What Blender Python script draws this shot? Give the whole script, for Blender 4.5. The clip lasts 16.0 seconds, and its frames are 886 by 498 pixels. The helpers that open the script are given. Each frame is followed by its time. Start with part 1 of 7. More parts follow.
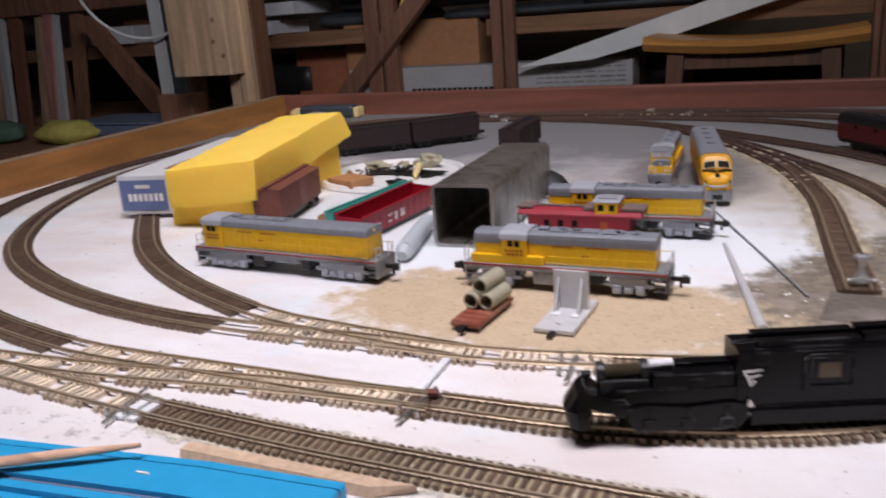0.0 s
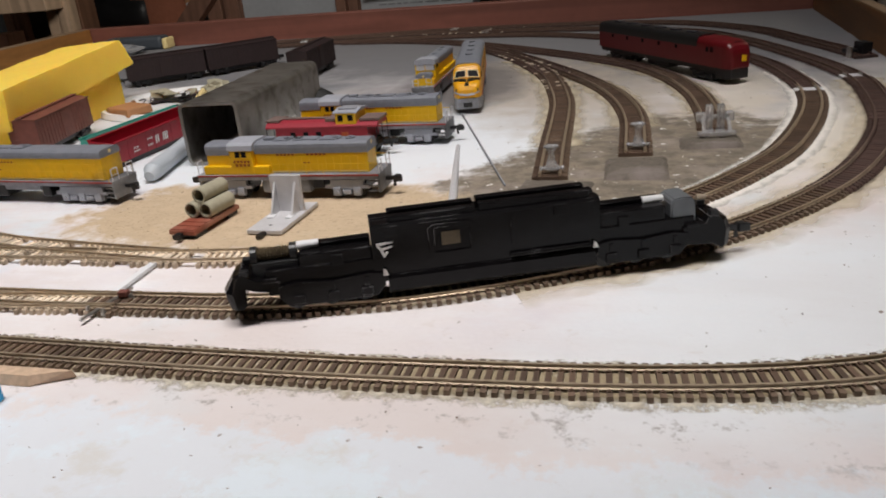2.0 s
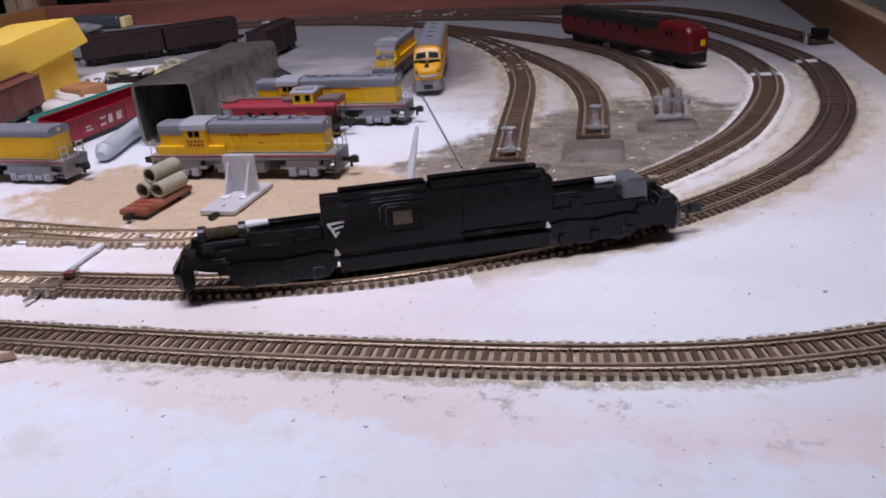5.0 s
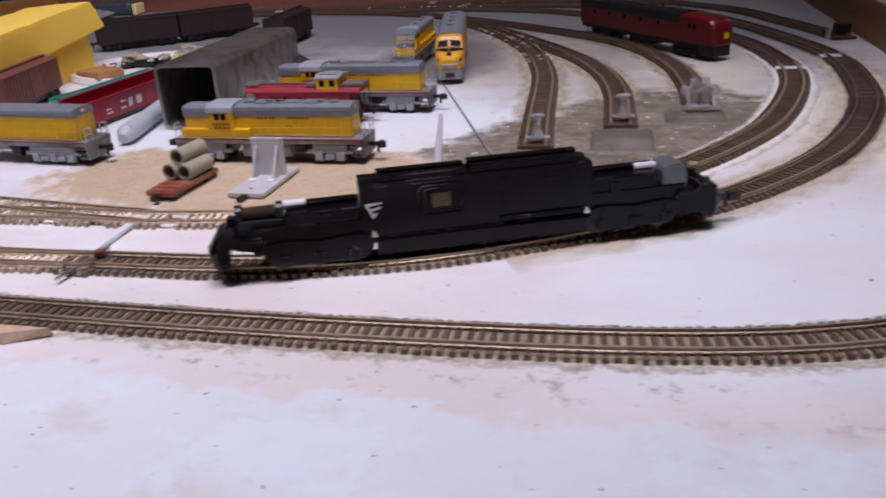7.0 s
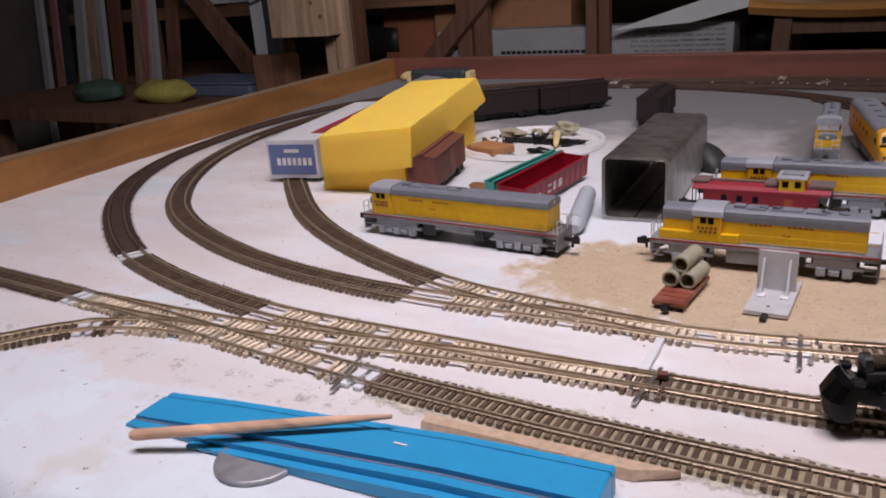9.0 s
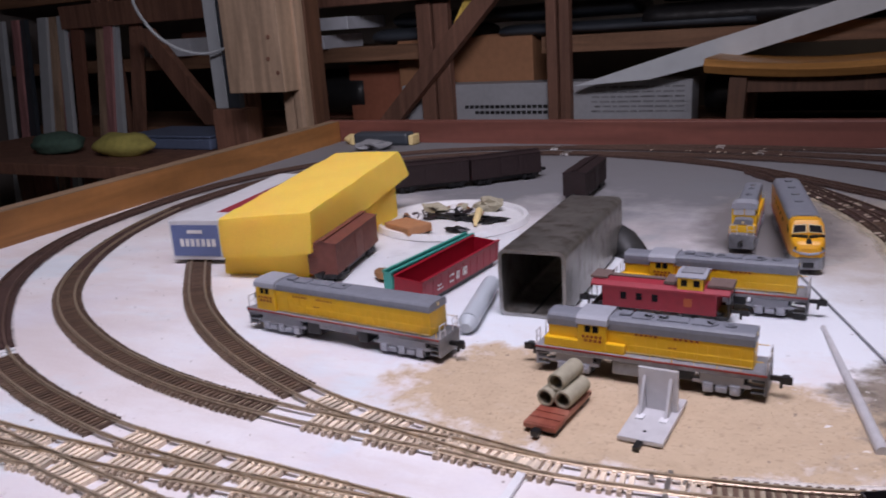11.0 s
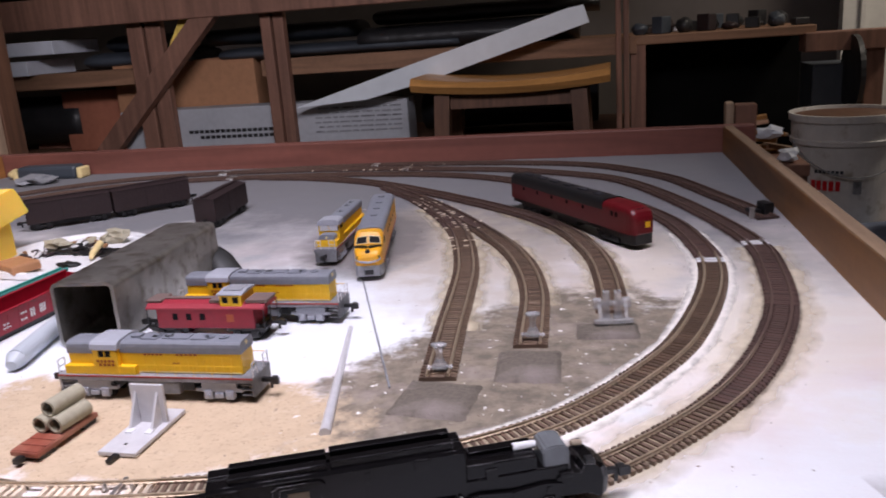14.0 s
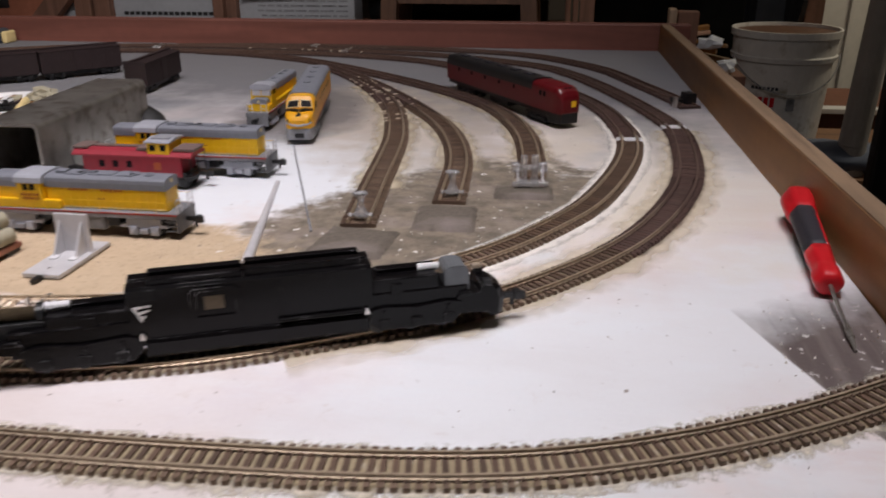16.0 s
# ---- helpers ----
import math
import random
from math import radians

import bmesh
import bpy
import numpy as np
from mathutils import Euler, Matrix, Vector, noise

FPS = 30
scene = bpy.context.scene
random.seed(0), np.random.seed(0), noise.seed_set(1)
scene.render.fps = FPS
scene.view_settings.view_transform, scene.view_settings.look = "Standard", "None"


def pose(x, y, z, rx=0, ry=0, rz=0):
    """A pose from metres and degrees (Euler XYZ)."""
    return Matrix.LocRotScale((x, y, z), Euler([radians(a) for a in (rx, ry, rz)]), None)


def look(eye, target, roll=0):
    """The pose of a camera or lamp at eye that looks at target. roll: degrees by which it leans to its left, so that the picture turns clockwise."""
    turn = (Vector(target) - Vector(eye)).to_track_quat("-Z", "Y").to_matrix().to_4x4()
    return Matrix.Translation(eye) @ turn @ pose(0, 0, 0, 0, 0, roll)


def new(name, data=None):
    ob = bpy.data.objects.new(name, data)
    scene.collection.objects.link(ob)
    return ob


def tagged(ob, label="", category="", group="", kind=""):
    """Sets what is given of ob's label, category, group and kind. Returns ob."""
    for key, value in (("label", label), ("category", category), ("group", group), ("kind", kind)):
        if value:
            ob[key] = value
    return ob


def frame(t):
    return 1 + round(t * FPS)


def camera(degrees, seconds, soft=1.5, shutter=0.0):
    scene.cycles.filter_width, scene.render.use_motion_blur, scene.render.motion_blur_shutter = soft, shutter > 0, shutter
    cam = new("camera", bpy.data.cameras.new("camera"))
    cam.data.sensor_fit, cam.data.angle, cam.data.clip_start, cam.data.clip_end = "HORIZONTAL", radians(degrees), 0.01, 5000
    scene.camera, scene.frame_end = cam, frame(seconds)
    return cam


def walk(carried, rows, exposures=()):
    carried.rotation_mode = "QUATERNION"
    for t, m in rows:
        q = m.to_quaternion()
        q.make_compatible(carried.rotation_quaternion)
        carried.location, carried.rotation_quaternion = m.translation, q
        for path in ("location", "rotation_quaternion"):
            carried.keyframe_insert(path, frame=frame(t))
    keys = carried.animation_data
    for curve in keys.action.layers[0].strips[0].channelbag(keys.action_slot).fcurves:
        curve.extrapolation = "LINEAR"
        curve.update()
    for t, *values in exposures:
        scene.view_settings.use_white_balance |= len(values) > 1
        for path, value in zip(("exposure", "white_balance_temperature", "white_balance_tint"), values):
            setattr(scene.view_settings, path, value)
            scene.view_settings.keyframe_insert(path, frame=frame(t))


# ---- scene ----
cam = camera(58.0, 16.0, 1.8, 0.35)
PATH = [
    (0, (0.079, -0.007, 0.13), (-0.759, 1.718, -0.438), -4.3),
    (0.5, (0.111, -0.008, 0.122), (-0.617, 1.746, -0.506), -5.2),
    (1, (0.138, -0.008, 0.12), (-0.497, 1.758, -0.57), -5.3),
    (1.5, (0.154, -0.008, 0.122), (-0.444, 1.755, -0.608), -5.8),
    (2, (0.157, -0.007, 0.118), (-0.398, 1.763, -0.628), -5.5),
    (2.5, (0.177, -0.005, 0.117), (-0.339, 1.768, -0.651), -6.3),
    (3, (0.184, -0.008, 0.117), (-0.268, 1.778, -0.662), -6.3),
    (3.5, (0.186, -0.003, 0.116), (-0.244, 1.782, -0.677), -6.0),
    (4, (0.173, -0.002, 0.112), (-0.237, 1.79, -0.674), -4.7),
    (4.5, (0.167, -0.004, 0.121), (-0.269, 1.778, -0.676), -4.6),
    (4.7, (0.162, -0.005, 0.117), (-0.302, 1.775, -0.669), -4.6),
    (6.8, (0.161, -0.005, 0.112), (-0.338, 1.762, -0.683), -4.3),
    (7, (0.149, -0.007, 0.111), (-0.328, 1.766, -0.684), -3.6),
    (7.5, (0.098, -0.021, 0.121), (-0.536, 1.701, -0.674), -3.8),
    (8, (0.065, -0.022, 0.125), (-0.731, 1.647, -0.635), -4.1),
    (8.5, (0.035, -0.028, 0.135), (-0.896, 1.595, -0.572), -4.4),
    (8.7, (0.026, -0.03, 0.136), (-0.948, 1.581, -0.54), -4.6),
    (10.8, (0.049, 0.018, 0.152), (-0.916, 1.682, -0.395), -3.8),
    (11, (0.054, 0.023, 0.153), (-0.887, 1.703, -0.387), -3.8),
    (11.5, (0.073, 0.034, 0.155), (-0.803, 1.754, -0.37), -4.3),
    (12, (0.091, 0.035, 0.157), (-0.714, 1.793, -0.358), -4.3),
    (12.5, (0.119, 0.04, 0.155), (-0.593, 1.837, -0.359), -4.6),
    (13, (0.139, 0.042, 0.156), (-0.469, 1.874, -0.368), -4.4),
    (13.5, (0.165, 0.04, 0.156), (-0.348, 1.899, -0.372), -4.5),
    (14, (0.179, 0.035, 0.155), (-0.244, 1.916, -0.378), -4.1),
    (14.5, (0.197, 0.038, 0.149), (-0.156, 1.93, -0.393), -4.6),
    (15, (0.206, 0.052, 0.131), (-0.098, 1.943, -0.443), -4.8),
    (15.5, (0.214, 0.048, 0.122), (-0.057, 1.912, -0.553), -2.2),
    (16, (0.193, 0.013, 0.134), (-0.086, 1.845, -0.618), -0.3),
]
EXPOSURE = [(0, 0.12, 6550, 11), (1, 0.04, 6750, 8), (1.5, 0.02, 7000, 6), (2, -0.04, 7000, 3), (2.5, -0.08, 6750, 2), (3, -0.1, 6600, 5), (3.5, -0.12, 6350, 9), (4.5, -0.08, 6100, 16), (7, -0.16, 6220, 19), (7.5, -0.22, 6650, 19), (8, -0.24, 6750, 17), (9, -0.16, 6700, 16), (11, -0.10, 6150, 19), (12.5, 0.28, 6000, 19), (13.5, 0.39, 6100, 18), (14.5, 0.47, 6450, 16), (15.3, 0.38, 6800, 13), (16, 0.04, 6800, 10)]
walk(cam, [(t, look(eye, target, roll)) for t, eye, target, roll in PATH], EXPOSURE)

# ---------------------------------------------------------------- light
world = bpy.data.worlds.new("workshop_air")
world.use_nodes = True
scene.world = world
world.node_tree.nodes["Background"].inputs[0].default_value = (0.55, 0.6, 0.75, 1)
world.node_tree.nodes["Background"].inputs[1].default_value = 0.05


def area_lamp(name, at, aim, sx, sy, watts, colour, spread=180):
    data = bpy.data.lights.new(name, "AREA")
    data.shape, data.size, data.size_y = "RECTANGLE", sx, sy
    data.energy, data.color, data.spread = watts, colour, radians(spread)
    ob = new(name, data)
    ob.matrix_world = look(at, aim)
    return ob


area_lamp("bench_lamp_light", (0.05, 0.11, 1.05), (-0.07, 0.27, 0), 0.8, 0.26, 2.6, (0.955, 0.915, 1.0), 68)
# Unseen fill light added to brighten the workshop behind the layout.
area_lamp("background_fill_light", (0.0, 0.15, 0.90), (-1.45, 2.3, 0.08), 0.9, 0.25, 6.6, (0.98, 0.93, 0.95), 108)
# Unseen warm light added to lift the pale corner wall.
area_lamp("corner_fill_light", (1.55, 2.1, 1.35), (1.15, 2.8, -0.1), 0.5, 0.2, 7.0, (1.0, 0.90, 0.72), 150)

# ---------------------------------------------------------------- helpers


def mesh_object(name, bm, material, smooth=False):
    me = bpy.data.meshes.new(name)
    bmesh.ops.recalc_face_normals(bm, faces=bm.faces)
    if smooth:
        for f in bm.faces:
            f.smooth = True
    bm.to_mesh(me)
    bm.free()
    me.materials.append(material)
    return new(name, me)


def part(name, bm, material, parent, label="", smooth=False):
    ob = mesh_object(name, bm, material, smooth)
    ob.parent = parent
    if label:
        tagged(ob, label)
    return ob


def thing(name, m, label, category, group=""):
    ob = new(name)
    ob.empty_display_size = 0.01
    ob.matrix_world = m
    return tagged(ob, label, category, group)


def solo(name, bm, material, m, label, category, group="", kind="", smooth=False):
    ob = mesh_object(name, bm, material, smooth)
    ob.matrix_world = m
    return tagged(ob, label, category, group, kind)


def box(bm, x0, x1, y0, y1, z0, z1, bevel=0.0):
    vs = [bm.verts.new((x, y, z)) for x in (x0, x1) for y in (y0, y1) for z in (z0, z1)]
    fs = [bm.faces.new([vs[i] for i in q]) for q in ((0, 1, 3, 2), (4, 6, 7, 5), (0, 4, 5, 1), (2, 3, 7, 6), (0, 2, 6, 4), (1, 5, 7, 3))]
    if bevel:
        bmesh.ops.bevel(bm, geom=list({e for f in fs for e in f.edges}), offset=bevel, segments=2, profile=0.5, affect="EDGES")
    return bm


def boxes(*rows, bevel=0.0):
    bm = bmesh.new()
    for r in rows:
        box(bm, *r, bevel=bevel)
    return bm


def rod(bm, a, b, r, seg=10, r2=None, caps=True):
    a, b = Vector(a), Vector(b)
    d = b - a
    q = d.to_track_quat("Z", "Y").to_matrix()
    r2 = r if r2 is None else r2
    rings = [[bm.verts.new(p + q @ Vector((math.cos(i * math.tau / seg) * s, math.sin(i * math.tau / seg) * s, 0))) for i in range(seg)] for p, s in ((a, r), (b, r2))]
    for i in range(seg):
        bm.faces.new((rings[0][i], rings[0][(i + 1) % seg], rings[1][(i + 1) % seg], rings[1][i]))
    if caps:
        bm.faces.new(rings[0][::-1])
        bm.faces.new(rings[1])
    return bm


def loft(bm, rings, caps=True):
    made = [[bm.verts.new(p) for p in ring] for ring in rings]
    for a, b in zip(made, made[1:]):
        n = len(a)
        for i in range(n):
            bm.faces.new((a[i], a[(i + 1) % n], b[(i + 1) % n], b[i]))
    if caps:
        bm.faces.new(made[0][::-1])
        bm.faces.new(made[-1])
    return bm


def prism_x(bm, profile, x0, x1):
    return loft(bm, [[(x, y, z) for y, z in profile] for x in (x0, x1)])


def prism_y(bm, profile, y0, y1):
    return loft(bm, [[(x, y, z) for x, z in profile] for y in (y0, y1)])


def spline(points, step):
    """Evenly spaced places and headings along a smooth line through the given corners."""
    pts = [Vector((*p, 0)) for p in points]
    pts = [2 * pts[0] - pts[1]] + pts + [2 * pts[-1] - pts[-2]]
    fine = []
    for a, b, c, d in zip(pts, pts[1:], pts[2:], pts[3:]):
        n = max(4, int((c - b).length / 0.004))
        for i in range(n):
            t = i / n
            fine.append(0.5 * (2 * b + (c - a) * t + (2 * a - 5 * b + 4 * c - d) * t * t + (3 * b - a - 3 * c + d) * t ** 3))
    fine.append(pts[-2])
    for _ in range(12):
        fine = [fine[0]] + [(a + 2 * b + c) / 4 for a, b, c in zip(fine, fine[1:], fine[2:])] + [fine[-1]]
    out, due, run = [], 0.0, 0.0
    for a, b in zip(fine, fine[1:]):
        n = (b - a).length
        while due <= run + n:
            out.append((a + (b - a) * ((due - run) / n), (b - a).normalized()))
            due += step
        run += n
    return out


# ---------------------------------------------------------------- materials


def material(name, colour, rough=0.6, metal=0.0, vary=0.25, grain=60.0, bump=0.15, blotch=6.0, spec=0.5, island=0.0, coat=0.0, depth=0.0006, dirt=None, dirt_amount=0.0, each=0.0):
    m = bpy.data.materials.new(name)
    m.use_nodes = True
    nt = m.node_tree
    n, l = nt.nodes, nt.links
    p = n["Principled BSDF"]
    p.inputs["Roughness"].default_value, p.inputs["Metallic"].default_value = rough, metal
    p.inputs["Specular IOR Level"].default_value = spec
    p.inputs["Coat Weight"].default_value = coat
    tc = n.new("ShaderNodeTexCoord")
    fine, broad = n.new("ShaderNodeTexNoise"), n.new("ShaderNodeTexNoise")
    fine.inputs["Scale"].default_value, broad.inputs["Scale"].default_value = grain, blotch
    fine.inputs["Detail"].default_value, broad.inputs["Detail"].default_value = 6, 4
    for q in (fine, broad):
        l.new(tc.outputs["Object"], q.inputs["Vector"])
    mul = n.new("ShaderNodeMath")
    mul.operation = "ADD"
    l.new(fine.outputs["Fac"], mul.inputs[0])
    l.new(broad.outputs["Fac"], mul.inputs[1])
    val = n.new("ShaderNodeMapRange")
    val.inputs["From Min"].default_value, val.inputs["From Max"].default_value = 0.6, 1.4
    val.inputs["To Min"].default_value, val.inputs["To Max"].default_value = 1 - vary, 1 + vary
    l.new(mul.outputs[0], val.inputs["Value"])
    hsv = n.new("ShaderNodeHueSaturation")
    hsv.inputs["Color"].default_value = (*colour, 1)
    l.new(val.outputs[0], hsv.inputs["Value"])
    out = hsv.outputs["Color"]
    if each:
        info = n.new("ShaderNodeObjectInfo")
        geo = n.new("ShaderNodeNewGeometry")
        add = n.new("ShaderNodeMath")
        add.operation = "ADD"
        l.new(info.outputs["Random"], add.inputs[0])
        l.new(geo.outputs["Random Per Island"], add.inputs[1])
        fr = n.new("ShaderNodeMath")
        fr.operation = "FRACT"
        l.new(add.outputs[0], fr.inputs[0])
        mr = n.new("ShaderNodeMapRange")
        mr.inputs["To Min"].default_value, mr.inputs["To Max"].default_value = 1 - each, 1 + each
        l.new(fr.outputs[0], mr.inputs["Value"])
        h2 = n.new("ShaderNodeHueSaturation")
        l.new(out, h2.inputs["Color"])
        l.new(mr.outputs[0], h2.inputs["Value"])
        out = h2.outputs["Color"]
    if dirt:
        ns = n.new("ShaderNodeTexNoise")
        ns.inputs["Scale"].default_value, ns.inputs["Detail"].default_value = blotch * 5, 8
        l.new(tc.outputs["Object"], ns.inputs["Vector"])
        rp = n.new("ShaderNodeMapRange")
        rp.inputs["From Min"].default_value, rp.inputs["From Max"].default_value = 0.62 - dirt_amount * 0.3, 0.72
        l.new(ns.outputs["Fac"], rp.inputs["Value"])
        mx = n.new("ShaderNodeMix")
        mx.data_type = "RGBA"
        l.new(rp.outputs[0], mx.inputs["Factor"])
        l.new(out, mx.inputs["A"])
        mx.inputs["B"].default_value = (*dirt, 1)
        out = mx.outputs["Result"]
    l.new(out, p.inputs["Base Color"])
    if bump:
        b = n.new("ShaderNodeBump")
        b.inputs["Strength"].default_value, b.inputs["Distance"].default_value = bump, depth
        l.new(fine.outputs["Fac"], b.inputs["Height"])
        l.new(b.outputs[0], p.inputs["Normal"])
    return m


def wood(name, colour, rough=0.65, along=0, scale=14.0, each=0.0):
    m = material(name, colour, rough, vary=0.12, grain=90, bump=0.2, each=each)
    nt = m.node_tree
    n, l = nt.nodes, nt.links
    tc = n.new("ShaderNodeTexCoord")
    mp = n.new("ShaderNodeMapping")
    s = [scale * 6] * 3
    s[along] = scale * 0.4
    mp.inputs["Scale"].default_value = s
    ns = n.new("ShaderNodeTexNoise")
    ns.inputs["Scale"].default_value, ns.inputs["Detail"].default_value, ns.inputs["Distortion"].default_value = 1.0, 5, 0.8
    l.new(tc.outputs["Object"], mp.inputs["Vector"])
    l.new(mp.outputs[0], ns.inputs["Vector"])
    mr = n.new("ShaderNodeMapRange")
    mr.inputs["From Min"].default_value, mr.inputs["From Max"].default_value = 0.3, 0.7
    mr.inputs["To Min"].default_value, mr.inputs["To Max"].default_value = 0.68, 1.25
    l.new(ns.outputs["Fac"], mr.inputs["Value"])
    p = n["Principled BSDF"]
    src = p.inputs["Base Color"].links[0].from_socket
    h = n.new("ShaderNodeHueSaturation")
    l.new(src, h.inputs["Color"])
    l.new(mr.outputs[0], h.inputs["Value"])
    l.new(h.outputs["Color"], p.inputs["Base Color"])
    return m


M_RAIL = material("nickel_rail", (0.43, 0.35, 0.255), 0.58, 0.75, vary=0.3, grain=300)
M_RAILFAR = material("far_painted_rail", (0.50, 0.40, 0.285), 0.50, 0.75, vary=0.3, grain=300)
M_RAILBROWN = material("brown_painted_rail", (0.50, 0.40, 0.285), 0.50, 0.75, vary=0.3, grain=300)
M_RAILDARK = material("umber_painted_rail", (0.14, 0.088, 0.068), 0.55, 0.3, vary=0.3, grain=300)
M_TIE = material("brown_tie", (0.105, 0.064, 0.042), 0.7, vary=0.3, grain=400, each=0.3, dirt=(0.22, 0.16, 0.11), dirt_amount=0.15)
M_TIEDARK = material("chocolate_tie", (0.068, 0.036, 0.029), 0.7, vary=0.3, grain=400, each=0.3)
M_PALETIE = material("pale_tie", (0.72, 0.60, 0.46), 0.7, vary=0.3, grain=400, each=0.35, dirt=(0.2, 0.13, 0.08), dirt_amount=0.3)
M_SOLDER = material("solder", (0.62, 0.6, 0.57), 0.3, 0.9, vary=0.2, grain=500)
M_YELLOW = material("yellow_paint", (0.80, 0.47, 0.010), 0.42, vary=0.1, grain=300, bump=0.05, dirt=(0.4, 0.25, 0.03), dirt_amount=0.1)
M_ORANGE = material("orange_yellow_paint", (0.80, 0.38, 0.012), 0.35, vary=0.08, grain=300, bump=0.05)
M_GREY = material("grey_paint", (0.20, 0.21, 0.24), 0.5, vary=0.15, grain=300, bump=0.08, dirt=(0.3, 0.3, 0.32), dirt_amount=0.15)
M_LIGHTGREY = material("light_grey_paint", (0.36, 0.37, 0.41), 0.45, vary=0.1, grain=300, bump=0.05)
M_UNDER = material("grey_underframe", (0.28, 0.285, 0.305), 0.55, vary=0.3, grain=400, bump=0.15, dirt=(0.09, 0.09, 0.095), dirt_amount=0.3)
M_REDLINE = material("red_stripe", (0.30, 0.02, 0.015), 0.45, vary=0.1)
M_DARK = material("dark_plastic", (0.010, 0.010, 0.011), 0.4, vary=0.3, grain=300)
M_BLACK = material("black_chassis", (0.0045, 0.0040, 0.0045), 0.24, vary=0.5, grain=250, bump=0.15, spec=0.22)
M_WINDOW = material("dark_window", (0.010, 0.009, 0.010), 0.45, vary=0.1, bump=0, spec=0.05)
M_RED = material("red_paint", (0.30, 0.006, 0.020), 0.4, vary=0.15, grain=300, bump=0.05)
M_CABOOSE = material("dark_red_paint", (0.23, 0.006, 0.018), 0.42, vary=0.15, grain=300, bump=0.05)
# Lighter copy of the caboose red for its lit roof; also a box print.
M_PINKRED = material("lit_roof_red", (0.33, 0.026, 0.042), 0.5, vary=0.15, grain=300)
M_CRIMSON = material("crimson_paint", (0.12, 0.004, 0.008), 0.35, vary=0.1, grain=300, bump=0.05)
M_OXIDE = material("oxide_brown", (0.175, 0.056, 0.040), 0.6, vary=0.25, grain=250, dirt=(0.2, 0.1, 0.07), dirt_amount=0.2)
M_DARKOXIDE = material("dark_oxide", (0.021, 0.0105, 0.0115), 0.6, vary=0.25, grain=250)
M_TEAL = material("teal_plastic", (0.05, 0.34, 0.28), 0.4, vary=0.1)
M_STEEL = material("mill_steel", (0.27, 0.255, 0.23), 0.36, 0.7, vary=0.45, grain=60, blotch=22, bump=0.05, dirt=(0.11, 0.09, 0.07), dirt_amount=0.45)
M_CUT = material("sawn_steel", (0.34, 0.33, 0.32), 0.4, 0.7, vary=0.3, grain=200)
M_FOAM = material("yellow_foam", (0.97, 0.605, 0.095), 0.95, vary=0.06, grain=900, blotch=25, bump=0.35, spec=0.1)
foam_skin = M_FOAM.node_tree.nodes["Principled BSDF"]
foam_skin.inputs["Subsurface Weight"].default_value = 0.45
foam_skin.inputs["Subsurface Radius"].default_value = (1.0, 0.55, 0.12)
foam_skin.inputs["Subsurface Scale"].default_value = 0.010
M_WHITE = material("white_plastic", (0.75, 0.75, 0.76), 0.45, vary=0.08, grain=200, bump=0.05)
M_CARD = material("white_card", (0.62, 0.62, 0.64), 0.6, vary=0.1, grain=80)
M_BLUECARD = material("blue_card", (0.13, 0.17, 0.34), 0.45, vary=0.15, grain=100)
M_BLUE = material("blue_plastic", (0.022, 0.33, 0.62), 0.38, vary=0.08, grain=200, bump=0.05)
M_STICK = wood("bamboo", (0.68, 0.42, 0.28), 0.6, 0, 30)
M_CORK = material("cork", (0.56, 0.40, 0.28), 0.9, vary=0.3, grain=400, bump=0.4)
M_PIPE = material("tan_pipe", (0.36, 0.33, 0.24), 0.7, vary=0.2, grain=250)
M_CLEAR = material("cloudy_plastic", (0.92, 0.92, 0.93), 0.2, vary=0.1, grain=250)
M_CLEAR.node_tree.nodes["Principled BSDF"].inputs["Transmission Weight"].default_value = 0.75
M_SILVER = material("silver_grey_plastic", (0.58, 0.57, 0.58), 0.4, 0.1, vary=0.12, grain=250)
M_TOOLRED = material("tool_red_rubber", (0.60, 0.012, 0.02), 0.35, vary=0.08, bump=0.03)
M_TOOLBLACK = material("tool_black_rubber", (0.03, 0.028, 0.035), 0.55, vary=0.2, grain=300)
M_LEAF = material("brown_clay", (0.24, 0.12, 0.05), 0.7, vary=0.35, grain=150, bump=0.4, depth=0.001)
M_CLAY = material("terracotta_clay", (0.40, 0.19, 0.085), 0.7, vary=0.2, grain=150, bump=0.3, depth=0.0006)
M_INK = material("dark_red_ink", (0.33, 0.065, 0.012), 0.5)
M_WHITEINK = material("white_ink", (0.8, 0.78, 0.76), 0.5)
M_CREAM = material("cream_paint", (0.78, 0.62, 0.30), 0.5)

M_FASCIA = wood("fascia_board", (0.37, 0.165, 0.050), 0.5, 1, 9)
# Fascia wood darkened to imitate shade on the right board's inner face.
M_FASCIARIGHT = wood("shaded_fascia_board", (0.27, 0.125, 0.040), 0.55, 1, 9)
M_WORNEDGE = wood("worn_bare_edge", (0.25, 0.165, 0.10), 0.7, 1, 16)
M_FASCIADARK = wood("fascia_stained", (0.195, 0.070, 0.052), 0.55, 0, 9)
M_PINE = wood("pine_lumber", (0.44, 0.31, 0.215), 0.65, 2, 7)
M_LUMBER = wood("aged_lumber", (0.23, 0.115, 0.078), 0.7, 2, 7)
M_LUMBERX = wood("aged_shelf_lumber", (0.26, 0.14, 0.08), 0.7, 0, 7)
M_SEAT = wood("honey_oak", (0.44, 0.215, 0.065), 0.4, 0, 8)
M_BOXCARD = material("brown_cardboard", (0.43, 0.215, 0.11), 0.8, vary=0.15, grain=60, blotch=3)
M_BOXRED = material("reddish_cardboard", (0.36, 0.13, 0.075), 0.8, vary=0.15, grain=60, blotch=3)
